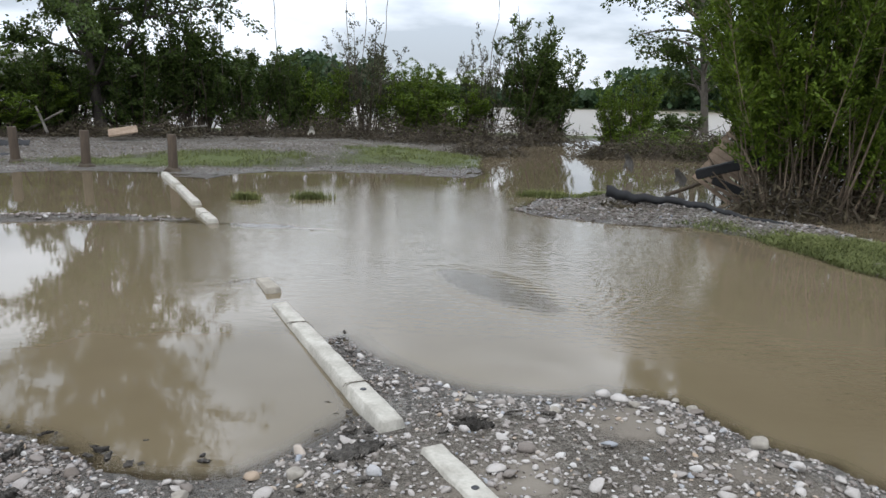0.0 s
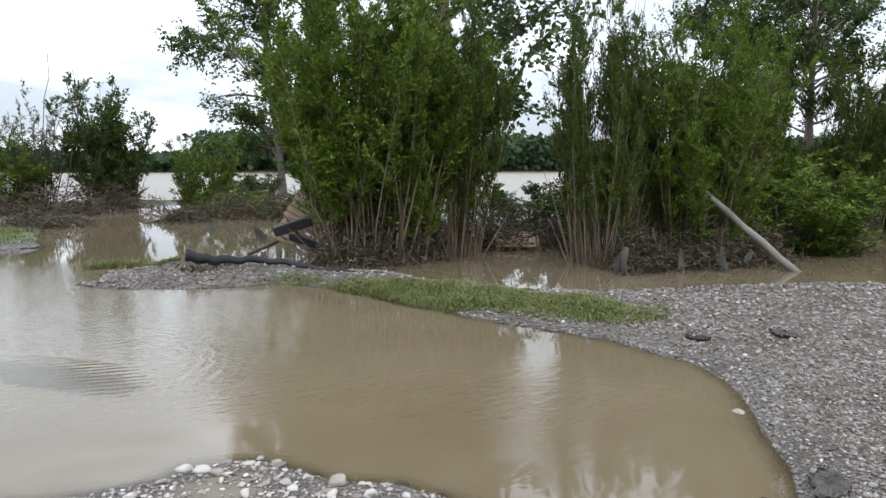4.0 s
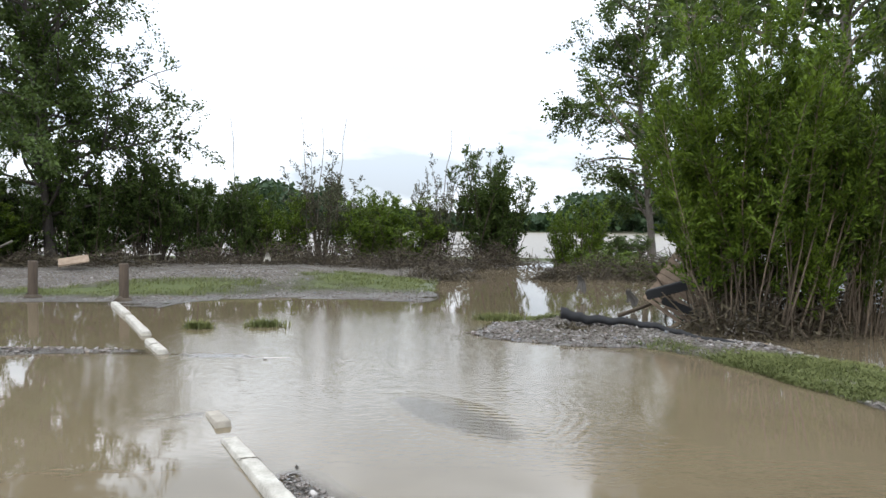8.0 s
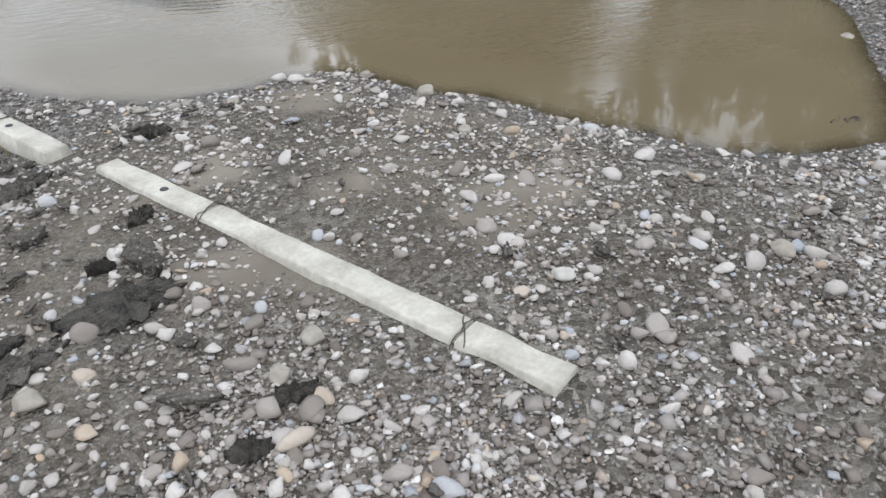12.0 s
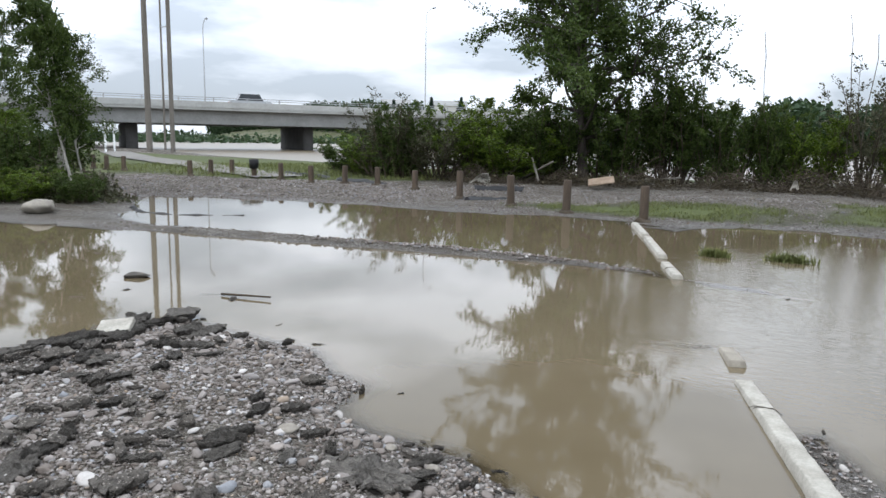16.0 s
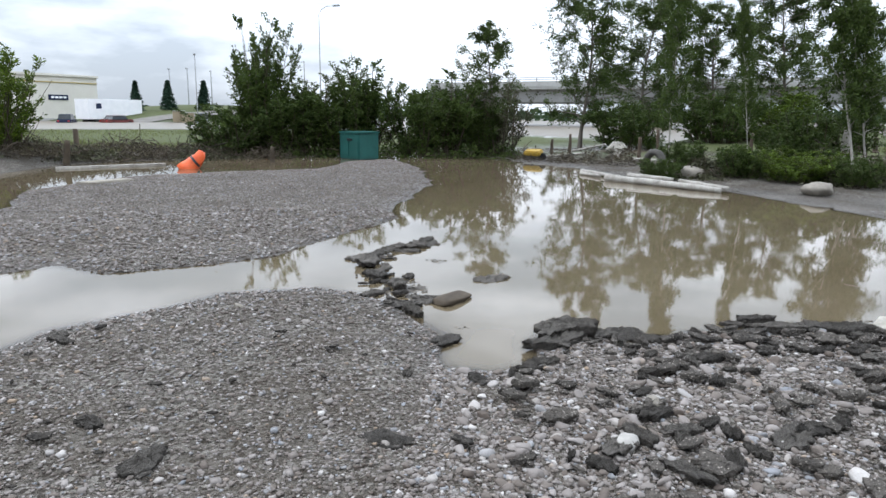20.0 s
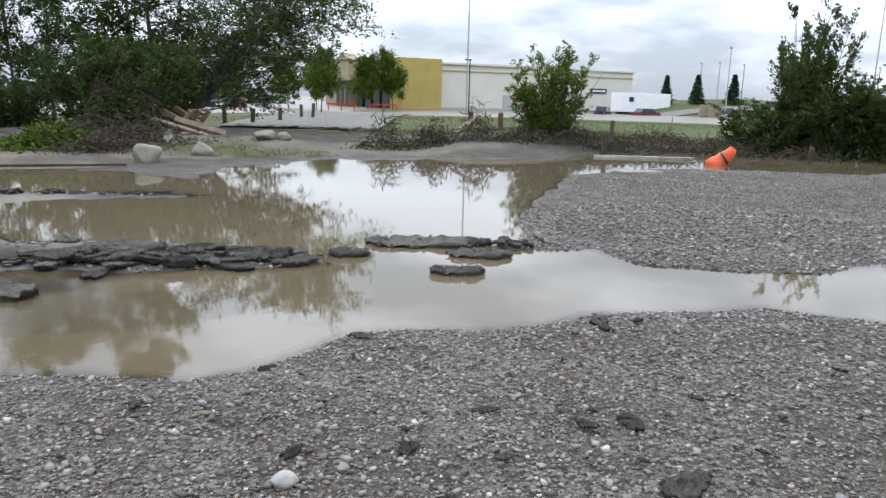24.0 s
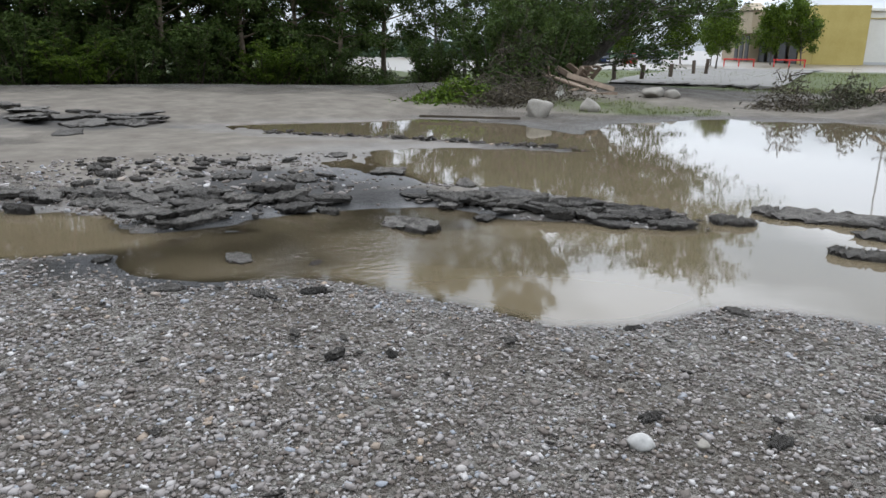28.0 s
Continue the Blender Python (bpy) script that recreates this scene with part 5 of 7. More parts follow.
letters.matrix_basis = Matrix.Translation((0, 0.022, 2.15)) @ Matrix.Rotation(radians(180), 4, "Z") @ Matrix.Rotation(radians(90), 4, "X")


# ---- houses on the far hill ----
def house(x, y, turn, w, d, h):
    top = thing("house", "pale house with a low roof on the far hill", "house", Matrix.Translation((x, y, ground_at(x, y) - 0.3)) @ Matrix.Rotation(radians(turn), 4, "Z"))
    part("wall", box_bm(w, d, h), M_STUCCO, top)
    part("roof", np_mesh("roof", [(-w / 2 - .4, -d / 2 - .4, h), (w / 2 + .4, -d / 2 - .4, h), (w / 2 + .4, d / 2 + .4, h), (-w / 2 - .4, d / 2 + .4, h), (-w / 2 - .4, 0, h + 2), (w / 2 + .4, 0, h + 2)],
                         [(0, 1, 5, 4), (2, 3, 4, 5), (1, 2, 5, 5), (3, 0, 4, 4), (0, 3, 2, 1)]), M_GIRDER, top)
    for k in (-1, 1):
        part("window", box_bm(1.6, 0.1, 1.3, (k * w * 0.25, -d / 2 - 0.02, h * 0.45)), M_GLASS, top)


house(-190, 222, 40, 11, 8, 5)
house(-166, 226, 40, 12, 8, 3.5)
house(-220, 205, 45, 12, 9, 4)


# ---- roads and paths on the sheet of ground ----
def strip(name, label, cat, line, width, mat, lift=0.02):
    """A paved strip that follows the ground along a line."""
    line = np.array(line, float)
    s = np.concatenate([[0], np.cumsum(np.linalg.norm(np.diff(line, axis=0), axis=1))])
    u = np.linspace(0, s[-1], max(12, int(s[-1] / 0.8)))
    c = np.stack([np.interp(u, s, line[:, k]) for k in (0, 1)], -1)
    t = np.gradient(c, axis=0)
    t /= np.linalg.norm(t, axis=1)[:, None]
    nrm = np.stack([-t[:, 1], t[:, 0]], -1)
    cross = np.linspace(-0.5, 0.5, 7)
    w = np.interp(u, s, width) if np.ndim(width) else np.full(len(u), width)
    p = c[:, None] + nrm[:, None] * (cross[None, :, None] * w[:, None, None])
    z = land(p[..., 0], p[..., 1])[0] + lift
    v = np.concatenate([p, z[..., None]], -1).reshape(-1, 3)
    i, j = np.meshgrid(np.arange(len(u) - 1), np.arange(6), indexing="ij")
    q = np.stack([i * 7 + j, (i + 1) * 7 + j, (i + 1) * 7 + j + 1, i * 7 + j + 1], -1).reshape(-1, 4)
    return tagged(part(name, np_mesh(name, v, q, True), mat), label, cat, kind="structure")


M_PAVE = simple("pale_dusty_pavement", (0.125, 0.117, 0.104), (0.185, 0.175, 0.158), 0.8, 0.9, bump_s=0.2, spec=0.08)
strip("road", "pale dusty paved drive leading to the store", "road", [(-17.9, -24.9), (-20.5, -27.5), (-28, -35.5), (-40, -48.0), (-52, -60.0)], [6.5, 7.0, 8.0, 9.0, 11.0], M_PAVE, 0.09)
strip("pavement", "pale concrete walk before the store", "pavement", [(-28, -79), (-58, -66), (-100, -46), (-116, -36)], 3.4, M_PAVE, 0.12)
strip("path", "pale gravel path between the posts and the bridge", "path", [(-19.5, 16.9), (-25.5, 18.6), (-31, 20.5), (-42, 24.5), (-58, 32)], [1.8, 2.0, 2.2, 2.4, 2.4], M_PAVE, 0.06)


# ---- posts ----
def wooden_post(x, y, h=0.68, r=0.10, seed=0, label="round brown treated-wood bollard post, muddy at its foot"):
    rng = np.random.RandomState(seed)
    z = ground_at(x, y)
    top = thing("wooden_post", label, "post", Matrix.Translation((x, y, z)) @ Matrix.Rotation(rng.uniform(0, 6), 4, "Z") @ Matrix.Rotation(rng.uniform(-0.03, 0.03), 4, "X"), "row of wooden posts")
    v, f = tube_np([(0, 0, -0.15), (0, 0, 0.1), (0, 0, h - 0.02), (0, 0, h), (0, 0, h + 0.001)], [r * 1.04, r, r * 0.97, r * 0.90, 0.001], 14)
    part("shaft", np_mesh("shaft", v, f), M_POST, top)
    v, f = tube_np([(0, 0, -0.05), (0, 0, 0.02), (0.01, 0, 0.055), (0, 0, 0.07)], [r * 1.9, r * 1.6, r * 1.25, r * 1.0], 12)
    v[:, :2] *= 1 + 0.18 * rng.normal(size=(len(v), 1))
    part("mud_collar", np_mesh("collar", v, f, True), M_MUDDY, top)
    return top


POSTS = [(-5.2, 13.75), (-7.05, 14.1), (-8.65, 14.45), (-10.5, 15.0), (-13.0, 16.3), (-14.9, 16.8), (-16.1, 16.6), (-17.0, 16.0), (-19.0, 16.5), (-22.2, 16.9), (-22.5, 16.2), (-22.0, 15.0), (-26.1, 14.9), (-26.8, 14.6), (-27.6, 14.5), (-28.5, 14.4), (-29.5, 14.3)]
for k, (x, y) in enumerate(POSTS):
    wooden_post(x, y, 0.70 if k < 4 else 0.55, 0.088, k)
litter_bin = thing("litter_bin", "black litter bin on a wooden post", "bin", Matrix.Translation((-20.3, 16.4, ground_at(-20.3, 16.4))))
part("shaft", np_mesh("shaft", *tube_np([(0, 0, -0.1), (0, 0, 0.4)], [0.09, 0.09], 10)), M_POST, litter_bin)
part("drum", np_mesh("drum", *tube_np([(0, 0, 0.3), (0, 0, 0.31), (0, 0, 0.62), (0, 0, 0.64)], [0.02, 0.15, 0.17, 0.02], 12)), M_PLASTIC, litter_bin)
for k, (x, y, h) in enumerate(((-17.4, -29.6, 0.75), (-18.3, -28.8, 0.7), (-21.2, -30.9, 0.7), (-25.7, -35.3, 0.8), (-26.2, -34.9, 0.9), (-20.5, -17.8, 0.75), (-21.6, -17.2, 0.7), (-23.2, -17.0, 0.8), (-25.4, -16.8, 0.7), (-27.0, -15.6, 0.7))):
    wooden_post(x, y, h, 0.10, 50 + k, "leaning brown wooden post beside the drive").rotation_euler = (0.08 * (-1) ** k, 0.12 * math.sin(k), k)


# ---- concrete wheel stops ----
def wheel_stop(a, b, top_z, label, mat=None, width=0.142, tilt=0.0, cracks=(), holes=()):
    """A cast wheel stop from a to b: bevelled prism with pin holes, broken where it is cracked."""
    a, b = Vector((*a, 0)), Vector((*b, 0))
    d = b - a
    ln = d.length
    ob = thing("wheel_stop", label, "wheel stop", Matrix.Translation(a) @ Matrix.Rotation(math.atan2(d.y, d.x), 4, "Z") @ Matrix.Translation((0, 0, top_z - 0.12)) @ Matrix.Rotation(-tilt, 4, "Y"), "parking wheel stops")
    rng = np.random.RandomState(int(ln * 100))
    cuts = [0.0, *cracks, ln]
    for x0, x1 in zip(cuts, cuts[1:]):
        n = max(4, int((x1 - x0) / 0.07))
        xs = np.linspace(x0 + (0.008 if x0 else 0), x1 - (0.008 if x1 < ln else 0), n)
        prof = np.array([(-width / 2, 0), (-width * 0.47, 0.05), (-width * 0.36, 0.115), (-width * 0.30, 0.12), (width * 0.30, 0.12), (width * 0.36, 0.115), (width * 0.47, 0.05), (width / 2, 0)])
        k = len(prof)
        v = np.zeros((n, k, 3))
        v[..., 0] = xs[:, None] + rng.normal(size=(n, 1)) * 0.002
        v[..., 1:] = prof[None]
        v[..., 1] += rng.normal(size=(n, k)) * 0.0016
        v[..., 2] += rng.normal(size=(n, k)) * 0.002
        i, j = np.meshgrid(np.arange(n - 1), np.arange(k - 1), indexing="ij")
        q = np.stack([i * k + j, (i + 1) * k + j, (i + 1) * k + j + 1, i * k + j + 1], -1).reshape(-1, 4)
        ends = [[e + 0, e + 1, e + 6, e + 7] for e in (0, (n - 1) * k)] + [[e + 1, e + 2, e + 5, e + 6] for e in (0, (n - 1) * k)] + [[e + 2, e + 3, e + 4, e + 5] for e in (0, (n - 1) * k)]
        part("block", np_mesh("block", v.reshape(-1, 3), np.concatenate([q, ends])), mat or M_CONC, ob)
    for x in holes:
        part("pin_hole", np_mesh("hole", *tube_np([(x, 0, 0.117), (x, 0, 0.1225), (x, 0, 0.1226)], [0.016, 0.016, 0.001], 8)), M_DARK, ob)
    for x in cracks:
        for w in range(2):  # bent tie wires bared by the break
            t = np.linspace(0, 1, 9)
            reach, skew, up = rng.uniform(0.4, 0.6), rng.uniform(-0.05, 0.05), rng.uniform(0.001, 0.005)
            p = np.stack([x + skew * (t - 0.5) * 2 + rng.normal(size=9) * 0.003, (t - 0.5) * width * 2 * reach, 0.121 + up * np.sin(math.pi * t) - 0.5 * np.clip(np.abs(t - 0.5) * 2 * reach - 0.34, 0, 1) * 0.2], -1)
            part("tie_wire", np_mesh("wire", *tube_np(p, [0.0018] * 9, 4)), M_MUDDY, ob)
    return ob


wheel_stop((0.95, 1.0), (0.03, 2.78), 0.102, "pale concrete wheel stop lying on washed gravel, cracked twice", cracks=(0.31, 1.39), tilt=-0.012, holes=(1.64,))
wheel_stop((-0.15, 3.02), (-1.12, 5.0), 0.076, "pale concrete wheel stop half in the water, cracked", cracks=(0.50, 1.66), tilt=-0.022, holes=(0.4,))
wheel_stop((-1.24, 5.32), (-1.42, 5.70), 0.045, "broken end of a wheel stop standing above the water", M_CONC_DIRTY, tilt=-0.05)
wheel_stop((-1.48, 5.82), (-2.10, 7.1), -0.010, "drowned concrete wheel stop awash in brown water", M_CONC_DIRTY, tilt=-0.004)
wheel_stop((-2.66, 8.28), (-3.1, 9.1), 0.05, "broken concrete wheel stop in shallow water", cracks=(0.5,))
wheel_stop((-3.32, 9.62), (-4.2, 11.36), 0.055, "pale concrete wheel stop in shallow water")
wheel_stop((-4.3, 11.55), (-5.12, 13.1), 0.065, "pale concrete wheel stop running onto the gravel")


STOPS = [((0.95, 1.0), (0.03, 2.78)), ((-0.15, 3.02), (-1.12, 5.0))]


def off_stops(x, y, r):
    """True where nothing lies under or through a wheel stop."""
    clear = np.ones(np.shape(x), bool)
    for (ax, ay), (bx, by) in STOPS:
        t = np.clip(((x - ax) * (bx - ax) + (y - ay) * (by - ay)) / ((bx - ax) ** 2 + (by - ay) ** 2), 0, 1)
        clear &= np.hypot(x - ax - t * (bx - ax), y - ay - t * (by - ay)) > 0.062 + r
    return clear


# ---- flood wreckage ----
def stick(rng, a, b, r, bend=0.06):
    a, b = np.array(a, float), np.array(b, float)
    t = np.linspace(0, 1, 5)[:, None]
    p = a + (b - a) * t + rng.normal(size=(5, 3)) * bend * np.linalg.norm(b - a) * np.sin(np.pi * t)
    return tube_np(p, r * np.linspace(1, 0.55, 5), 4)


def brush_pile(x, y, rx, ry, h, n, seed, label, mat=None, leaves=0, leaf_mat=None, turn=0.0, z=None, stick_r=0.008, long=0.6):
    """A heap of tangled branches with silted weeds and leaves matted into it."""
    rng = np.random.RandomState(seed)
    z = ground_at(x, y) if z is None else z
    top = thing("brush_pile", label, "flood debris", Matrix.Translation((x, y, z)) @ Matrix.Rotation(radians(turn), 4, "Z"))
    bits = []
    lump = rng.uniform(0, 50)
    for _ in range(n):
        u = rng.normal(size=2) * 0.5
        zz = h * max(0, 1 - u @ u) * rng.rand() * (0.4 + 1.1 * float(vnoise(u[0] * 2 + lump, u[1] * 2, 0.6)))
        c = np.array([u[0] * rx, u[1] * ry, zz])
        d = rng.normal(size=3) * np.array([1, 1, 0.8])
        d *= long * max(rx, ry) * rng.uniform(0.2, 1) / np.linalg.norm(d)
        a, b = c - d / 2, c + d / 2
        a[2], b[2] = max(a[2], -0.05), max(b[2], 0.0)
        bits.append(stick(rng, a, b, stick_r * rng.uniform(0.3, 1.0) ** 2 * 2.0, 0.05))
    tagged(part("tangle", np_mesh("tangle", *join_np(bits)), mat or M_MUDDY, top), kind="stuff")
    leaves = max(leaves, n * 5)
    u = rng.normal(size=(leaves, 2)) * 0.5
    c = np.stack([u[:, 0] * rx, u[:, 1] * ry, h * 0.85 * np.clip(1 - (u ** 2).sum(1), 0, 1) * rng.rand(leaves) * (0.4 + 1.1 * vnoise(u[:, 0] * 2 + lump, u[:, 1] * 2, 0.6))], -1)
    part("foliage", np_mesh("foliage", *leaf_np(rng, c, 0.12, 0.3, 4.0 if leaf_mat in (None, M_MAT) else 2.2)), leaf_mat or M_MAT, top)
    return top


# along the foot of the riverside shrubs
for k, (x, y, rx, ry, h, lf) in enumerate(((-8.6, 22.2, 1.6, 0.8, 0.8, 300), (-6.2, 23.6, 1.8, 0.8, 0.7, 200), (-4.0, 24.2, 1.6, 0.9, 0.8, 300), (-2.2, 24.0, 1.8, 1.0, 0.9, 350), (-0.2, 23.4, 1.6, 1.0, 0.8, 900), (1.6, 23.8, 1.7, 0.9, 0.9, 400), (3.3, 24.8, 1.8, 0.9, 0.9, 300),
                                           (1.0, 19.5, 1.2, 0.9, 0.5, 900), (5.4, 20.5, 1.5, 1.0, 0.7, 500), (6.9, 19.4, 1.6, 1.0, 0.9, 600), (8.5, 18.4, 1.4, 1.0, 0.9, 400), (4.2, 19.4, 0.7, 0.6, 0.4, 100), (-11.0, 21.6, 1.5, 0.8, 0.6, 200), (-13.6, 20.2, 1.6, 0.7, 0.5, 200))):
    brush_pile(x, y, rx, ry, h * 0.95, 260, 100 + k, "matted brown flood brush caught under riverside shrubs", leaves=lf // 3, z=max(0, ground_at(x, y)))
# among the drowned willows
for k, (x, y, rx, ry, h, lf) in enumerate(((4.9, 9.9, 0.9, 0.8, 1.3, 100), (5.7, 9.9, 0.9, 0.7, 1.0, 100), (7.2, 11.0, 1.1, 0.7, 0.9, 500), (8.2, 10.4, 1.3, 0.8, 1.0, 700), (9.4, 9.6, 1.2, 0.8, 0.9, 500), (8.2, 7.3, 0.8, 0.6, 0.8, 150), (9.2, 7.0, 0.9, 0.6, 0.9, 150), (10.2, 7.0, 0.9, 0.6, 0.8, 150), (10.9, 8.5, 1.2, 0.9, 0.9, 300), (12.6, 7.4, 1.2, 0.9, 0.8, 600))):
    brush_pile(x, y, rx, ry, h * 0.9, 340, 140 + k, "tangled brown flood brush wrapped round willow stems", M_MUDDY, lf // 2, z=-0.05, stick_r=0.007, long=0.8)
# the bank of wreckage on the lawn side
for k, (x, y, rx, ry, h, lf) in enumerate(((-14.5, -15.8, 0.9, 0.6, 1.0, 500), (-15.6, -15.0, 0.8, 0.6, 0.8, 500), (-16.9, -14.4, 0.9, 0.7, 1.2, 150), (-18.0, -13.5, 1.0, 0.6, 0.5, 200), (-19.6, -12.8, 1.4, 0.7, 0.5, 500), (-21.2, -12.0, 1.5, 0.8, 0.5, 600), (-22.4, -10.6, 1.5, 0.8, 0.5, 600), (-23.4, -9.0, 1.5, 0.8, 0.5, 500), (-24.2, -7.2, 1.3, 0.8, 0.5, 400),
                                           (-21.5, -14.2, 2.0, 1.0, 0.5, 900), (-23.6, -12.2, 2.0, 1.0, 0.5, 900), (-25.2, -9.9, 2.0, 1.0, 0.5, 900))):
    brush_pile(x, y, rx, ry, h * 0.9, 150, 170 + k, "bank of matted flood brush and weeds at the water's edge", leaves=lf * 2, leaf_mat=M_GREY_LEAF if k % 2 else M_MAT, turn=-30, stick_r=0.011)
brush_pile(-8.7, -20.0, 1.3, 0.9, 1.6, 800, 190, "huge brown tangle of branches under the leaning poplar", M_MUDDY, 1500, M_LEAF, stick_r=0.009, long=0.8)
brush_pile(-6.3, -18.4, 1.3, 0.7, 0.7, 200, 192, "green-brown heap of flattened brush on the silt", M_MUDDY, 3500, M_WILLOW)
brush_pile(-7.2, -17.6, 1.2, 0.6, 0.4, 160, 193, "grey-green heap of flattened brush on the silt", M_MUDDY, 1600)
for q, (x, y, rx, ry, h) in enumerate(((-17.8, 5.3, 1.0, 0.6, 0.5), (-17.2, 6.9, 1.0, 0.6, 0.5), (-16.3, 7.6, 0.9, 0.6, 0.6), (-18.3, 6.4, 1.0, 0.7, 0.7), (-16.2, 8.6, 0.9, 0.6, 0.7), (-17.6, 8.4, 1.0, 0.7, 0.9))):
    brush_pile(x, y, rx, ry, h, 130, 240 + q, "dark weeds and flood brush on the planted island", M_MUDDY, 1500, M_LEAF if q % 2 else M_GREY_LEAF)
brush_pile(-8.2, -18.2, 1.6, 0.9, 0.6, 200, 191, "grey-green flattened brush before the poplar", leaves=1600)
for k, (x, y) in enumerate(((-21.5, 4.2), (-22.6, 3.4), (-23.5, 2.6), (-24.6, 1.6))):
    brush_pile(x, y, 0.9, 0.6, 0.5, 70, 200 + k, "heap of broken branches and rubbish on the shore", leaves=60)


for k, (x, y, rx) in enumerate(((-5.6, -27.2, 1.6), (-2.8, -27.4, 1.7), (0.0, -27.6, 1.8), (2.8, -27.6, 1.8), (5.6, -27.8, 1.8), (8.4, -28.0, 1.8), (-8.2, -26.4, 1.6))):
    brush_pile(x, y, rx, 0.8, 0.9, 110, 260 + k, "dark weeds and fallen branches under riverside trees", M_MUDDY, 2200, M_LEAF)
for k, (x, y) in enumerate(((-24.9, -8.2), (-25.0, -6.9), (-25.3, -5.6), (-25.3, -3.2), (-25.6, -1.9), (-25.8, -0.6), (-26.1, 0.8))):
    brush_pile(x, y, 0.9, 0.8, 0.6, 110, 280 + k, "dark weeds and flood brush under the planted trees", M_MUDDY, 600, M_LEAF)


def board(name, label, cat, a, b, w, h, mat, roll=0.0):
    """A plank, log half or slab laid from a to b."""
    a, b = Vector(a), Vector(b)
    d = b - a
    m = Matrix.Translation((a + b) / 2) @ d.to_track_quat("X", "Z").to_matrix().to_4x4() @ Matrix.Rotation(roll, 4, "X")
    bm = box_bm(d.length, w, h, (0, 0, -h / 2), min(w, h) * 0.15)
    rr = random.Random(int(d.length * 1000))
    for v in bm.verts:
        v.co.y += rr.uniform(-0.05, 0.05) * w
        v.co.z += rr.uniform(-0.05, 0.05) * h
    ob = part(name, bm, mat)
    ob.matrix_world = m
    return tagged(ob, label, cat)


def log(label, a, b, r, mat, seed=0, name="driftwood_log"):
    rng = np.random.RandomState(seed)
    a, b = np.array(a, float), np.array(b, float)
    t = np.linspace(0, 1, 8)
    p = a + (b - a) * t[:, None] + rng.normal(size=(8, 3)) * r * (0.06 if name == "driftwood_log" else 2.0 if name == "dead_stem" else 0.08)
    rad = r * (1 - 0.30 * t) * (1 + 0.04 * np.sin(9 * t + seed))
    rad = np.concatenate([[0.002], rad, [0.002]])
    p = np.concatenate([p[:1], p, p[-1:]])
    return tagged(part(name, np_mesh("log", *tube_np(p, rad, 9)), mat), label, "log")


log("long weathered timber pole leaning into the drowned willows", (9.85, 5.9, -0.05), (8.95, 7.45, 1.5), 0.058, M_WOODPOLE, 1, "leaning_pole")
for k, (a, b, r) in enumerate((((-17.2, 3.0, 0.06), (-15.9, 3.95, 0.07), 0.10), ((-16.2, 3.75, 0.06), (-14.7, 4.85, 0.06), 0.085), ((-16.9, 3.45, 0.15), (-15.9, 4.2, 0.15), 0.07), ((-15.7, 4.3, 0.14), (-14.7, 5.0, 0.09), 0.06), ((-19.4, 2.7, 0.05), (-18.0, 3.2, 0.06), 0.06), ((-18.8, 2.6, 0.04), (-17.9, 2.95, 0.05), 0.05))):
    log("bleached pale driftwood log along the island shore", a, b, r, M_DEAD, 20 + k)
log("thin grey stick floating beside broken asphalt", (-5.75, 4.42, 0.02), (-5.25, 4.6, 0.03), 0.012, M_MUDDY, 30, "stick")
log("thin pale stick lying on gravel", (-1.05, 2.05, 0.10), (-0.9, 1.88, 0.10), 0.012, M_DEAD, 31, "stick")
log("pale fallen branch leaning in the shrubs", (-12.5, 21.5, 0.3), (-11.2, 21.2, 0.9), 0.045, M_WOODPOLE, 33)
log("pale fallen branch leaning in the shrubs", (-11.6, 21.0, 0.25), (-12.1, 21.4, 1.0), 0.045, M_WOODPOLE, 34)
log("bare grey trunk snag standing behind posts", (-17.9, 8.7, 0.1), (-17.9, 8.75, 1.3), 0.12, M_DEAD, 35, "snag")
log("bare pale branch lying across brush", (-9.0, 22.1, 0.35), (-7.4, 22.4, 0.50), 0.035, M_WOODPOLE, 36)
for k, (x, y, h) in enumerate(((-26.6, 3.2, 0.8), (-27.2, 2.6, 0.6), (-25.5, 6.1, 0.9), (-24.2, 5.2, 0.7), (-22.0, 9.6, 0.9), (-23.2, 10.4, 0.8), (-21.0, 10.8, 0.7), (-24.8, 9.0, 0.8))):
    log("broken brown stake among flood wreckage", (x, y, ground_at(x, y) - 0.1), (x + 0.1 * math.sin(k * 2), y, ground_at(x, y) + h), 0.07, M_POST, 60 + k, "broken_stake")
for k, (a, b) in enumerate((((-27.6, 3.4, 0.15), (-25.6, 4.3, 0.5)), ((-24.9, 2.2, 0.1), (-23.6, 3.4, 0.3)), ((-22.4, 4.6, 0.2), (-20.9, 5.4, 0.25)))):
    log("pale broken branch in the wreckage by the pond", a, b, 0.05, M_DEAD, 80 + k)
log("dark snag standing in the shallow water", (-19.2, -11.4, -0.1), (-19.2, -11.3, 0.75), 0.1, M_MUDDY, 37, "snag")
log("dark snag standing in the shallow water", (-21.5, -6.3, -0.1), (-21.5, -6.3, 0.5), 0.08, M_MUDDY, 38, "snag")
for x, y, dx, h, s in ((-3.2, 26.3, 0.3, 5.0, 41), (1.9, 26.6, 0.9, 4.4, 42), (2.3, 26.8, 1.2, 3.8, 44), (-7.9, 25.4, 0.2, 5.2, 45), (-3.4, 26.2, -0.3, 5.6, 46), (-2.6, 26.4, 0.5, 5.3, 47), (1.2, 26.4, 0.6, 5.0, 48), (-5.9, 26.0, -0.2, 5.2, 49)):
    log("thin bare dead stem rising from the shrubs", (x, y, 0), (x + dx, y, h), 0.016, M_BARK, s, "dead_stem")
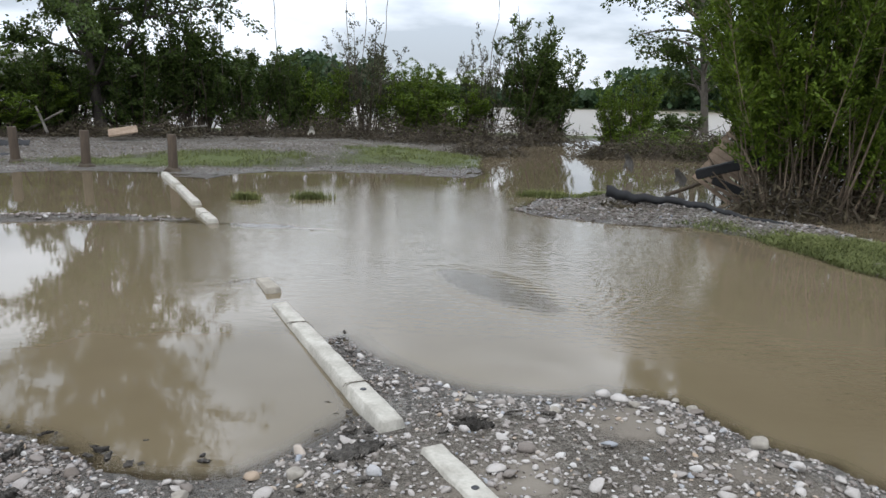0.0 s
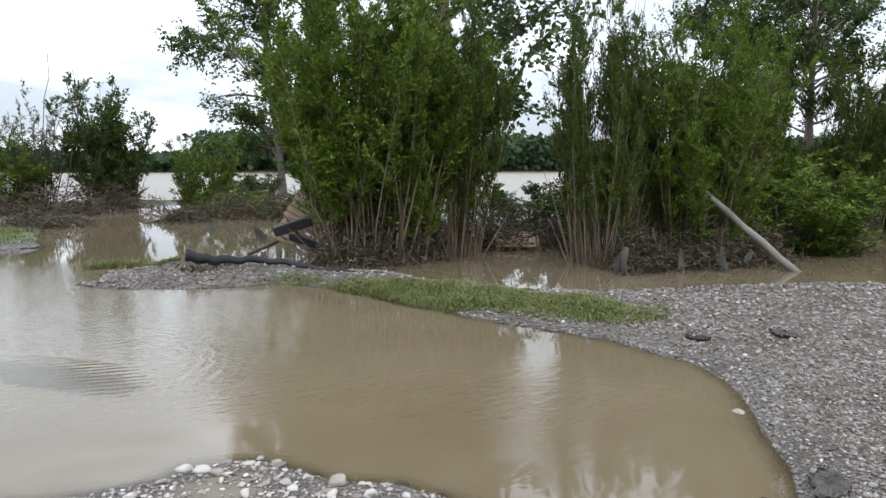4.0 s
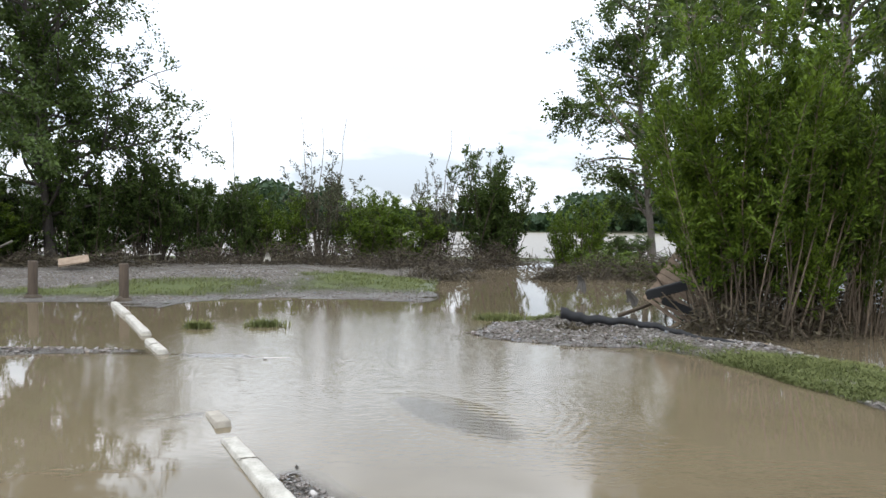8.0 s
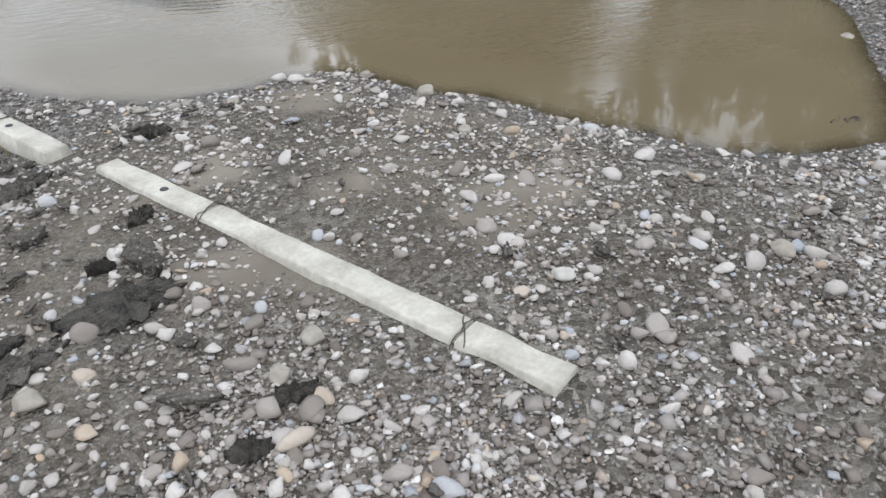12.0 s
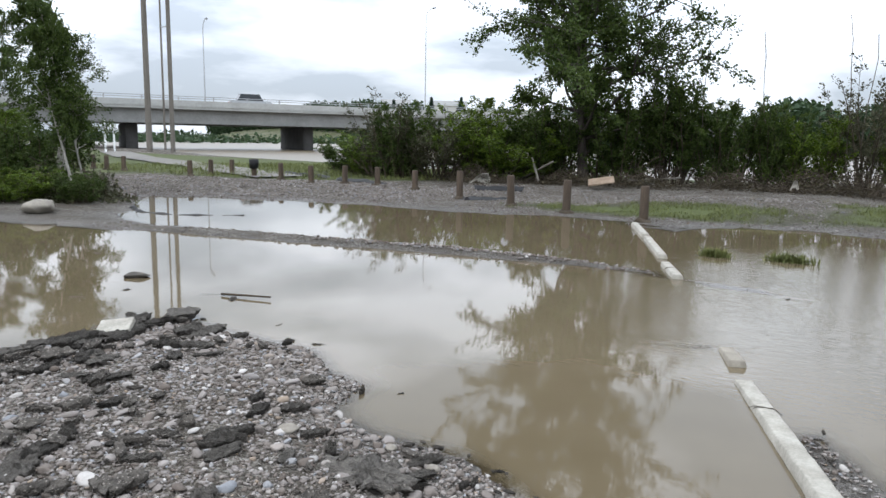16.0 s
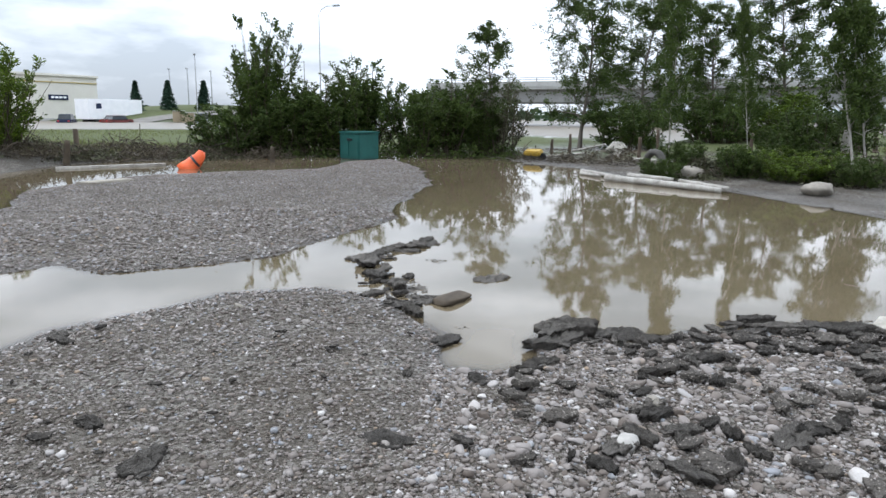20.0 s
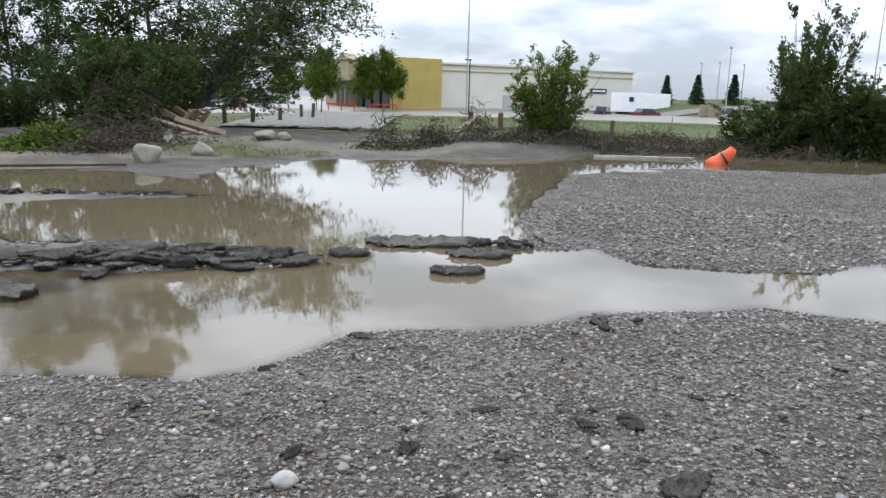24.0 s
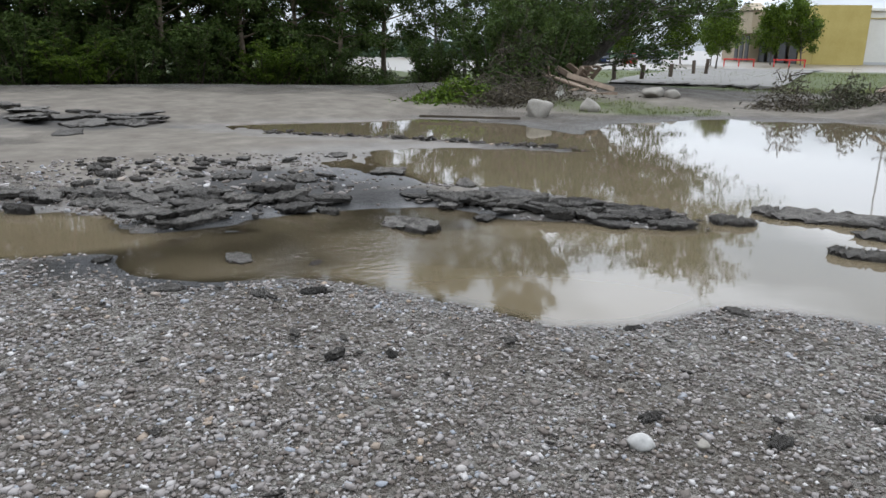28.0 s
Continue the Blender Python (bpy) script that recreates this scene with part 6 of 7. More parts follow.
board("timber_board", "pale wet plank floating by the lawn bank", "plank", (-18.4, -11.2, 0.03), (-20.3, -9.1, 0.03), 0.22, 0.06, M_DEAD)
board("timber_board", "pale board leaning on the brush heap", "plank", (-16.5, -14.9, 0.55), (-17.2, -14.6, 1.05), 0.4, 0.05, M_PALLET)
board("concrete_slab", "pale broken slab lying on the gravel bar", "slab", (-13.9, -7.9, 0.1), (-14.8, -7.4, 0.1), 0.4, 0.06, M_CONC_DIRTY)
board("concrete_slab", "white broken slab tilted among asphalt chunks", "slab", (-5.22, 2.94, 0.07), (-5.02, 3.10, 0.10), 0.15, 0.04, M_CONC, 0.4)
board("timber_board", "dark wet plank along the silt shore", "plank", (-4.5, -15.7, 0.08), (-6.5, -14.75, 0.08), 0.09, 0.05, M_MUDDY)
board("sheet_of_board", "tan board lying by the verge", "board", (-9.5, 20.3, 0.33), (-8.8, 20.6, 0.45), 0.45, 0.04, M_PALLET, 0.4)
for k, (a, b) in enumerate((((-9.4, -19.4, 0.3), (-10.1, -19.0, 0.45)), ((-9.2, -19.6, 0.85), (-10.7, -19.1, 0.35)), ((-9.6, -19.6, 0.3), (-9.5, -19.9, 1.2)), ((-10.1, -19.8, 0.8), (-11.4, -19.3, 0.4)), ((-10.0, -18.8, 0.25), (-11.1, -18.6, 0.3)), ((-9.9, -20.1, 1.0), (-11.2, -19.9, 0.3)), ((-10.3, -20.2, 1.1), (-11.6, -20.3, 0.3)))):
    board("broken_timber", "splintered brown timber heaped under a tree", "timber", a, b, 0.16, 0.07, M_PALLET, 0.4 * k)


def pallet(m, label):
    """A shipping pallet: deck boards over three bearers."""
    top = thing("wooden_pallet", label, "pallet", m)
    repeat("deck_board", lambda: box_bm(1.1, 0.10, 0.022, (0, 0, 0), 0.004), M_PALLET, top, [(0, -0.46 + 0.153 * k, 0.1) for k in range(7)])
    repeat("bearer", lambda: box_bm(0.09, 1.0, 0.1, (0, 0, 0), 0.006), M_PALLET, top, [(x, 0, 0) for x in (-0.5, 0, 0.5)])
    return top


FACE = Matrix.Rotation(radians(-20), 4, "Z") @ Matrix.Rotation(radians(68), 4, "X")  # leaning back, deck to the open water
pallet(Matrix.Translation((4.68, 11.3, 0.74)) @ FACE @ Matrix.Rotation(radians(-32), 4, "Z") @ Matrix.Diagonal((0.72, 0.72, 0.8, 1)), "broken brown pallet leaning in willow stems")
pallet(Matrix.Translation((4.42, 11.25, 0.34)) @ FACE @ Matrix.Rotation(radians(-36), 4, "Z") @ Matrix.Diagonal((0.72, 0.6, 0.8, 1)), "broken brown pallet half sunk beside the willows")
pallet(Matrix.Translation((8.1, 10.2, 0.10)) @ Matrix.Rotation(radians(-35), 4, "Z") @ Matrix.Rotation(radians(16), 4, "X") @ Matrix.Diagonal((0.7, 0.7, 0.7, 1)), "pale pallet floating before brush")
pallet(Matrix.Translation((10.3, 7.7, 0.95)) @ Matrix.Rotation(radians(-20), 4, "Z") @ Matrix.Rotation(radians(25), 4, "X") @ Matrix.Diagonal((0.6, 0.6, 0.6, 1)), "reddish pallet caught high in the stems")
pallet(Matrix.Translation((-10.9, -20.3, 0.6)) @ Matrix.Rotation(radians(30), 4, "Z") @ Matrix.Rotation(radians(50), 4, "X"), "broken brown pallet in the timber heap")
board("tarred_timber", "black tarred timber lying across a pallet", "timber", (3.88, 11.05, 0.42), (4.9, 10.65, 0.76), 0.12, 0.15, M_PLASTIC)
board("tarred_timber", "black tarred plank under a pallet", "timber", (4.1, 10.95, 0.36), (4.75, 10.7, 0.10), 0.10, 0.11, M_PLASTIC)
log("grey pole sloping into the water beside pallets", (3.6, 11.6, 0.02), (4.5, 11.35, 0.42), 0.035, M_MUDDY, 51, "pole")
rng = np.random.RandomState(52)
for k in range(12):  # sheaf of dead stems propped against the willow stool
    u = rng.uniform(0, 1)
    log("bare grey dead stem leaning against the willows", (4.25 + 0.75 * u, 11.5 - 0.7 * u, -0.1), (4.75 + 0.6 * u + rng.normal() * 0.15, 11.5 - 0.3 * u, rng.uniform(1.2, 2.6)), 0.016, M_BARK, 500 + k, "dead_stem")
for k in range(9):
    log("pale broken stem fanned out at the willow's foot", (4.55 + 0.09 * k, 9.75 + rng.normal() * 0.08, 0.0), (4.95 + 0.05 * k, 10.1, rng.uniform(0.35, 0.6)), 0.02, M_DEAD, 520 + k, "driftwood")


def ribbon(name, label, cat, line, width, mat, thick=0.007):
    """A standing strip of sheet along a line of (x, y, z, lean)."""
    line = np.array(line, float)
    s = np.linspace(0, len(line) - 1, len(line) * 8)
    c = np.stack([np.interp(s, np.arange(len(line)), line[:, k]) for k in range(4)], -1)
    rng = np.random.RandomState(len(line))
    c[:, 2] += land(c[:, 0], c[:, 1])[0].clip(0) - 0.02 + 0.012 * np.sin(s * 9) + rng.normal(size=len(s)) * 0.004
    t = np.gradient(c[:, :2], axis=0)
    t /= np.linalg.norm(t, axis=1)[:, None]
    nrm = np.stack([-t[:, 1], t[:, 0]], -1)
    lean = c[:, 3]
    width = np.interp(s, np.arange(len(line)), width if np.ndim(width) else [width] * len(line))
    v = []
    for f, o in ((0, 0), (0.5, 0), (1, 0), (1, thick), (0.5, thick), (0, thick)):
        off = np.sin(lean) * width * f + o
        v.append(np.stack([c[:, 0] + nrm[:, 0] * off, c[:, 1] + nrm[:, 1] * off, c[:, 2] + np.cos(lean) * width * f], -1))
    v = np.stack(v, 1)
    n = len(s)
    i, j = np.meshgrid(np.arange(n - 1), np.arange(6), indexing="ij")
    q = np.stack([i * 6 + j, (i + 1) * 6 + j, (i + 1) * 6 + (j + 1) % 6, i * 6 + (j + 1) % 6], -1).reshape(-1, 4)
    return tagged(part(name, np_mesh(name, v.reshape(-1, 3), np.concatenate([q, [[0, 1, 4, 5], [1, 2, 3, 4], [(n - 1) * 6 + 0, (n - 1) * 6 + 1, (n - 1) * 6 + 4, (n - 1) * 6 + 5], [(n - 1) * 6 + 1, (n - 1) * 6 + 2, (n - 1) * 6 + 3, (n - 1) * 6 + 4]]])), mat), label, cat)


ribbon("silt_fence", "black plastic silt fence torn loose along the grassy bank", "silt fence", [(2.34, 10.25, 0.10, 0.1), (2.6, 9.95, 0.07, 0.2), (2.95, 9.75, 0.05, 0.2), (3.45, 9.45, 0.03, 0.3), (3.9, 9.1, 0.0, 0.3), (4.45, 8.6, -0.02, 0.4), (4.75, 8.0, -0.08, 0.5)], [0.17, 0.13, 0.10, 0.08, 0.065, 0.055, 0.04], M_PLASTIC)
brush_pile(2.45, 9.85, 0.35, 0.15, 0.06, 26, 230, "brown roots and silt caught behind the silt fence", M_MUDDY, 120, turn=-40)
ribbon("silt_fence", "black plastic edging lying along the gravel ridge", "silt fence", [(-14.4, 8.4, 0.0, 1.2), (-13.4, 8.0, 0.0, 1.2), (-12.4, 8.15, 0.0, 1.3), (-11.4, 9.05, 0.0, 1.35)], 0.12, M_PLASTIC)
for k, ln in enumerate(([(-10.75, 15.0, 0.0, 1.2), (-10.2, 14.7, 0.0, 1.2), (-9.5, 15.2, 0.0, 1.2)], [(-10.4, 15.2, 0.0, 1.3), (-9.8, 15.3, 0.0, 1.3), (-9.3, 15.6, 0.0, 1.3)], [(-11.6, 17.3, 0.0, 0.9), (-11.0, 17.8, 0.0, 0.9), (-10.4, 17.9, 0.0, 0.9)], [(-17.4, 17.4, 0.0, 1.0), (-16.0, 17.2, 0.0, 1.0), (-14.8, 16.9, 0.0, 1.2)], [(-21.0, 18.2, 0.0, 1.0), (-19.6, 18.0, 0.0, 1.0), (-18.2, 17.8, 0.0, 1.0)])):
    ribbon("plastic_edging", "torn black plastic edging lying between the posts", "edging", ln, 0.24, M_PLASTIC)


def rag(x, y, z, w, h, seed, label, mat=None):
    """A hanging or heaped rag of sheeting with folds."""
    rng = np.random.RandomState(seed)
    n = 14
    u, v = np.meshgrid(np.linspace(-0.5, 0.5, n), np.linspace(0, 1, n), indexing="ij")
    ph = rng.uniform(0, 6, 4)
    px = u * w * (0.25 + 0.75 * (1 - v) ** 0.7) + 0.3 * w * v * math.sin(ph[1]) + 0.05 * w * np.sin(6 * v + ph[2])
    py = 0.07 * w * np.sin(21 * u + ph[1] + 2 * v) * (1 - 0.6 * v) + 0.10 * w * np.sin(5 * v + ph[2])
    pz = h * v + (1 - v) * h * (0.16 * np.sin(7 * u + ph[3]) + 0.10 * np.sin(19 * u + ph[0]))
    i, j = np.meshgrid(np.arange(n - 1), np.arange(n - 1), indexing="ij")
    q = np.stack([i * n + j, (i + 1) * n + j, (i + 1) * n + j + 1, i * n + j + 1], -1).reshape(-1, 4)
    ob = part("rag", np_mesh("rag", np.stack([px, py, pz], -1).reshape(-1, 3), q, True), mat or M_RAG)
    s = ob.modifiers.new("thickness", "SOLIDIFY")
    s.thickness = 0.004
    ob.matrix_world = Matrix.Translation((x, y, z)) @ Matrix.Rotation(rng.uniform(-0.7, 0.7) + math.atan2(-x, y), 4, "Z")
    return tagged(ob, label, "rag")


for k, (x, y, z, w, h) in enumerate(((7.35, 6.95, 0.0, 0.45, 0.5), (8.3, 6.7, 0.0, 0.22, 0.42), (8.95, 6.5, -0.02, 0.25, 0.45), (9.5, 6.5, 0.05, 0.25, 0.28), (7.9, 6.75, -0.02, 0.3, 0.06), (8.7, 6.3, -0.02, 0.4, 0.05), (8.2, 9.3, 0.35, 0.5, 0.35), (7.5, 10.2, 0.3, 0.4, 0.5), (4.15, 12.6, 0.1, 0.5, 0.35), (3.75, 14.6, 0.15, 0.45, 0.4))):
    rag(x, y, z, w * 0.5, h * 0.8, 300 + k, "grey silted rag of sheeting snagged on branches")
for k, (x, y, z, w, h) in enumerate(((-13.0, 19.6, 0.2, 0.9, 0.5), (-4.3, 23.0, 0.3, 0.3, 0.4), (-22.8, 4.1, 0.1, 0.9, 0.5), (-8.8, -17.6, 0.35, 0.35, 0.45), (-15.6, 21.4, 0.3, 0.5, 0.3), (-26.3, 4.9, 0.1, 1.2, 0.8), (-27.6, 5.3, 0.1, 0.5, 0.5))):
    rag(x, y, z, w * 0.8, h * 0.6, 320 + k, "pale plastic sheet crumpled among flood debris", M_CONC)


def boulder(x, y, sx, sy, sz, seed, label="pale rounded boulder at the edge of the island", sink=0.25, mat=None, name="boulder", cat="boulder", lift=None):
    rng = np.random.RandomState(seed)
    bm = bmesh.new()
    bmesh.ops.create_icosphere(bm, subdivisions=3, radius=1)
    o = Vector(rng.uniform(-50, 50, 3))
    cuts = [(Vector(w).normalized(), lim) for w, lim in zip(rng.normal(size=(10, 3)).tolist(), rng.uniform(0.62, 0.9, 10).tolist())]
    for v in bm.verts:
        d = 1 + 0.32 * noise.noise(v.co * 0.9 + o) + 0.10 * noise.noise(v.co * 2.6 + o) + 0.03 * noise.noise(v.co * 7 + o)
        v.co *= d
        for w, lim in cuts:
            v.co -= w * max(0.0, v.co.dot(w) - lim) * 0.9
        v.co.z = max(v.co.z, -0.7)
        v.co = Vector((v.co.x * sx, v.co.y * sy, v.co.z * sz))
    for f in bm.faces:
        f.smooth = True
    ob = part(name, bm, mat or M_BOULDER)
    ob.matrix_world = Matrix.Translation((x, y, (ground_at(x, y) if lift is None else lift) + sz * (0.7 - sink))) @ Matrix.Rotation(rng.uniform(0, 6.28), 4, "Z")
    return tagged(ob, label, cat)


boulder(-17.4, 4.95, 0.42, 0.3, 0.22, 1)
boulder(-14.3, 6.6, 0.50, 0.32, 0.17, 2)
boulder(-7.2, -15.35, 0.32, 0.26, 0.27, 3, "pale grey boulder by the silt shore")
boulder(-9.0, -16.3, 0.27, 0.24, 0.24, 4, "pale grey boulder by the silt shore")
boulder(-11.9, -18.1, 0.42, 0.26, 0.20, 5, "pale boulder beside the drive")
boulder(-12.5, -18.0, 0.3, 0.22, 0.18, 6, "pale boulder beside the drive")
boulder(-5.87, -0.14, 0.26, 0.15, 0.036, 7, "brown mud lump crusted with grass in the channel", 0.2, M_MUDDY, "mud_lump", "mud", 0.0)
boulder(-7.2, 4.4, 0.14, 0.1, 0.04, 9, "dark stone just above the water", 0.2, M_ASPH, "stone", "stone", 0.0)

tyre = bmesh.new()
for k in range(20):
    for j in range(10):
        a, b = 2 * math.pi * k / 20, 2 * math.pi * j / 10
        r = 0.26 + 0.085 * math.cos(b)
        tyre.verts.new((r * math.cos(a), 0.10 * math.sin(b), r * math.sin(a)))
tyre.verts.ensure_lookup_table()
for k in range(20):
    for j in range(10):
        tyre.faces.new([tyre.verts[i] for i in (k * 10 + j, (k + 1) % 20 * 10 + j, (k + 1) % 20 * 10 + (j + 1) % 10, k * 10 + (j + 1) % 10)]).smooth = True
tyre_ob = tagged(part("tyre", tyre, M_RAG), "mud-greyed tyre standing in island weeds", "tyre")
tyre_ob.matrix_world = Matrix.Translation((-17.9, 4.25, 0.38)) @ Matrix.Rotation(radians(35), 4, "Z")

green_box = thing("utility_box", "teal green steel utility box standing by the pond", "utility box", Matrix.Translation((-24.35, -4.15, -0.05)) @ Matrix.Rotation(radians(-42), 4, "Z"))
part("cabinet", box_bm(0.85, 1.06, 0.86, (0, 0, 0.05), 0.03), M_GREENBOX, green_box)
part("lid", box_bm(0.9, 1.12, 0.07, (0, 0, 0.89), 0.02), M_GREENBOX, green_box)
part("door", box_bm(0.02, 0.46, 0.66, (0.432, -0.25, 0.14), 0.008), M_GREENBOX, green_box)
part("door", box_bm(0.02, 0.46, 0.66, (0.432, 0.25, 0.14), 0.008), M_GREENBOX, green_box)
part("handle", box_bm(0.05, 0.30, 0.07, (0.455, 0.05, 0.66), 0.015), M_DARK, green_box)
part("notice", box_bm(0.3, 0.02, 0.3, (-0.2, -0.542, 0.25)), M_WHITE, green_box, "pale notice plate")
orange = thing("traffic_barrel", "crushed orange plastic barrel in the shallows", "barrel", Matrix.Translation((-19.15, -7.85, 0.12)) @ Matrix.Rotation(radians(112), 4, "Z") @ Matrix.Rotation(radians(44), 4, "Y"))
v, f = tube_np([(0, 0, -0.3), (0.01, 0, -0.1), (0.03, 0, 0.12), (0.02, 0, 0.3), (0, 0, 0.42), (0, 0, 0.43)], [0.27, 0.22, 0.18, 0.14, 0.11, 0.01], 14)
v = v * (1 + 0.07 * np.random.RandomState(3).normal(size=(len(v), 1))) * np.array([1.0, 0.75, 1.0])
shell = part("shell", np_mesh("shell", v, f), M_ORANGE, orange)
shell.modifiers.new("thickness", "SOLIDIFY").thickness = 0.012
part("strap", np_mesh("strap", *tube_np([(0.02, 0, 0.1), (0.03, 0, 0.16)], [0.19, 0.18], 14)), M_DARK, orange)
barrow = thing("yellow_barrow", "yellow barrow wrecked among branches", "barrow", Matrix.Translation((-24.3, 1.75, 0.08)) @ Matrix.Rotation(radians(60), 4, "Z") @ Matrix.Rotation(radians(14), 4, "X") @ Matrix.Diagonal((0.75, 0.75, 0.75, 1)))
part("tray", box_bm(0.8, 0.5, 0.22, (0, 0, 0.15), 0.06), simple("yellow_paint", (0.20, 0.13, 0.02), (0.42, 0.27, 0.03), 6, 0.6), barrow)
repeat("wheel", lambda: (lambda w: (bmesh.ops.create_cone(w, cap_ends=True, segments=12, radius1=0.16, radius2=0.16, depth=0.08, matrix=Matrix.Rotation(radians(90), 4, "X")), w)[1])(bmesh.new()), M_TYRE, barrow, [(0.45, 0, 0.1)])


# ---- broken asphalt ----
def slab_mesh(seed, thick, n=36):
    """A broken plate of asphalt: angular rim, nearly flat rough top, ragged undercut edge."""
    rng = np.random.RandomState(seed)
    a = np.linspace(0, 2 * np.pi, n, endpoint=False)
    k = rng.randint(5, 8)  # the rim is a polygon with worn corners
    ph = np.sort(np.linspace(0, 2 * np.pi, k, endpoint=False) + rng.uniform(-0.3, 0.3, k))
    d = rng.uniform(0.36, 0.5, k)
    r = np.min(d[None] / np.maximum(np.cos(a[:, None] - ph[None]), 0.55), axis=1)
    r = r * (1 + (0.10 if n > 20 else 0.16) * rng.normal(size=n))
    rings = []
    for s, z, j in ((0.80, -0.55, 0.05), (0.93, -0.25, 0.07), (0.90, 0.02, 0.05), (1.0, 0.28, 0.05), (0.93, 0.46, 0.04), (0.78, 0.50, 0.04), (0.60, 0.52, 0.04), (0.40, 0.50, 0.04), (0.2, 0.50, 0.03)):
        rr = r * s * (1 + rng.normal(size=n) * j)
        lump = 0.09 * np.sin(2 * a + 5 * s + seed) + 0.06 * np.sin(5 * a - 7 * s + 2 * seed)
        rings.append(np.stack([rr * np.cos(a), rr * np.sin(a), thick * (z + rng.normal(size=n) * 0.15 + (lump if z > 0.2 else 0))], -1))
    last = len(rings) - 1
    f = [(q * n + i, q * n + (i + 1) % n, (q + 1) * n + (i + 1) % n, (q + 1) * n + i) for q in range(last) for i in range(n)]
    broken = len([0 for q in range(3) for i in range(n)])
    f += [(last * n + i, last * n + i + 1, last * n + n - 2 - i, last * n + n - 1 - i) for i in range(n // 2 - 1)]
    return np.concatenate(rings), np.array(f), broken


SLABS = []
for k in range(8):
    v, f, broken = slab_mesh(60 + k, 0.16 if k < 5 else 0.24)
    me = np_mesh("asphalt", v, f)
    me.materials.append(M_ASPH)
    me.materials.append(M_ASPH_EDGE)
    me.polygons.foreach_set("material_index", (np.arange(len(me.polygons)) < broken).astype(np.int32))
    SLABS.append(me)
crand = random.Random(5)


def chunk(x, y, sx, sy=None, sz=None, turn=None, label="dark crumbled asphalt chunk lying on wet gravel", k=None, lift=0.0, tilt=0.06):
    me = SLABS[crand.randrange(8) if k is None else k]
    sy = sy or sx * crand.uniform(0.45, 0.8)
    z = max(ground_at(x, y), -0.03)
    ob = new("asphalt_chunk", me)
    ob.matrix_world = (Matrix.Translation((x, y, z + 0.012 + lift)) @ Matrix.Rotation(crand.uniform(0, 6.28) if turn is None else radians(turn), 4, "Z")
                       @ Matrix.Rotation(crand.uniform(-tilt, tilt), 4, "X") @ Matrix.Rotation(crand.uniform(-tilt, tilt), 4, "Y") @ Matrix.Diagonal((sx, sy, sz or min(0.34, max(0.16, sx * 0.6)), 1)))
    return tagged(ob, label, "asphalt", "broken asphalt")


WEST = [(-4.92, 0.76, .5), (-4.79, 1.04, .55), (-4.81, 1.4, .25), (-4.84, 1.67, .3), (-4.99, 1.98, .35), (-5.06, 2.65, .5), (-4.93, 2.98, .3), (-5.19, 3.63, .38), (-4.88, 3.54, .3), (-4.38, 3.58, .3), (-5.54, 4.39, .32), (-6.7, 3.54, .3),
        (-6.67, 3.98, .2), (-5.7, 3.47, .35), (-5.52, 3.06, .2), (-4.49, 4.05, .2), (-3.83, 3.87, .2), (-3.98, 3.7, .25), (-2.88, 3.32, .12), (-9.04, 4.93, .2), (-3.93, 1.44, .3)]
WEST2 = [(-3.36, 1.82, .25), (-3.05, 2.12, .28), (-2.79, 2.25, .4), (-3.15, 2.76, .25), (-3.22, 1.27, .25), (-3.15, 1.03, .3), (-2.39, 1.87, .35), (-2.36, 2.56, .22), (-2.06, 2.49, .6), (-2.69, 3.46, .1), (-1.45, 7.94, .12), (-1.24, 7.92, .07), (-4.04, 3.77, .15),
         (-4.91, .81, .55), (-5.16, 2.49, .35), (-5.08, 2.84, .4), (-3.97, 1.44, .28), (-3.42, 1.86, .25), (-2.94, 1.19, .3), (-0.33, 1.75, .30), (-0.62, 1.42, .26), (-.85, 1.9, .2), (0.2, 3.0, .16), (-0.05, 2.05, .16)]
MIDDLE = [(-7.57, -1.19, .6), (-8.5, -.6, .7), (-8.0, -.75, .4), (-7.49, -.39, .35), (-6.54, -.59, .4), (-6.2, -.5, .45), (-6.09, -.69, .4), (-5.63, -.58, .35), (-6.68, .19, .45), (-5.09, -.02, .18), (-4.77, -.12, .3), (-3.15, -1.73, .2), (-2.82, -1.31, .35), (-3.95, .1, .22), (-3.14, -.32, .35),
          (-4.01, -.31, .14), (-4.39, -2.59, .2), (-6.73, -2.46, .12), (-2.77, -2.28, .16), (-1.88, -2.6, .14), (-2.25, -2.28, .15), (-2.41, -3.59, .14), (-.76, -4.62, .2), (-.87, -5.39, .14), (-4.55, -2.73, .18), (-1.0, -3.51, .1), (-3.17, -3.63, .25)]
SOUTH = [(-2.91, -7.94, .5), (-2.48, -7.02, .6), (-1.83, -6.28, .75), (-1.09, -7.35, .32), (-2.25, -9.1, .55), (-1.85, -10.7, .4), (-1.14, -8.53, .5), (-3.38, -6.66, .9), (-3.0, -6.9, .7), (-3.52, -6.23, .7), (-3.93, -6.08, .7), (-4.06, -5.67, .5), (-3.73, -6.5, .6), (-3.57, -5.89, .45), (-4.76, -5.69, .35), (-2.58, -6.41, .35), (-3.2, -7.4, .7)]
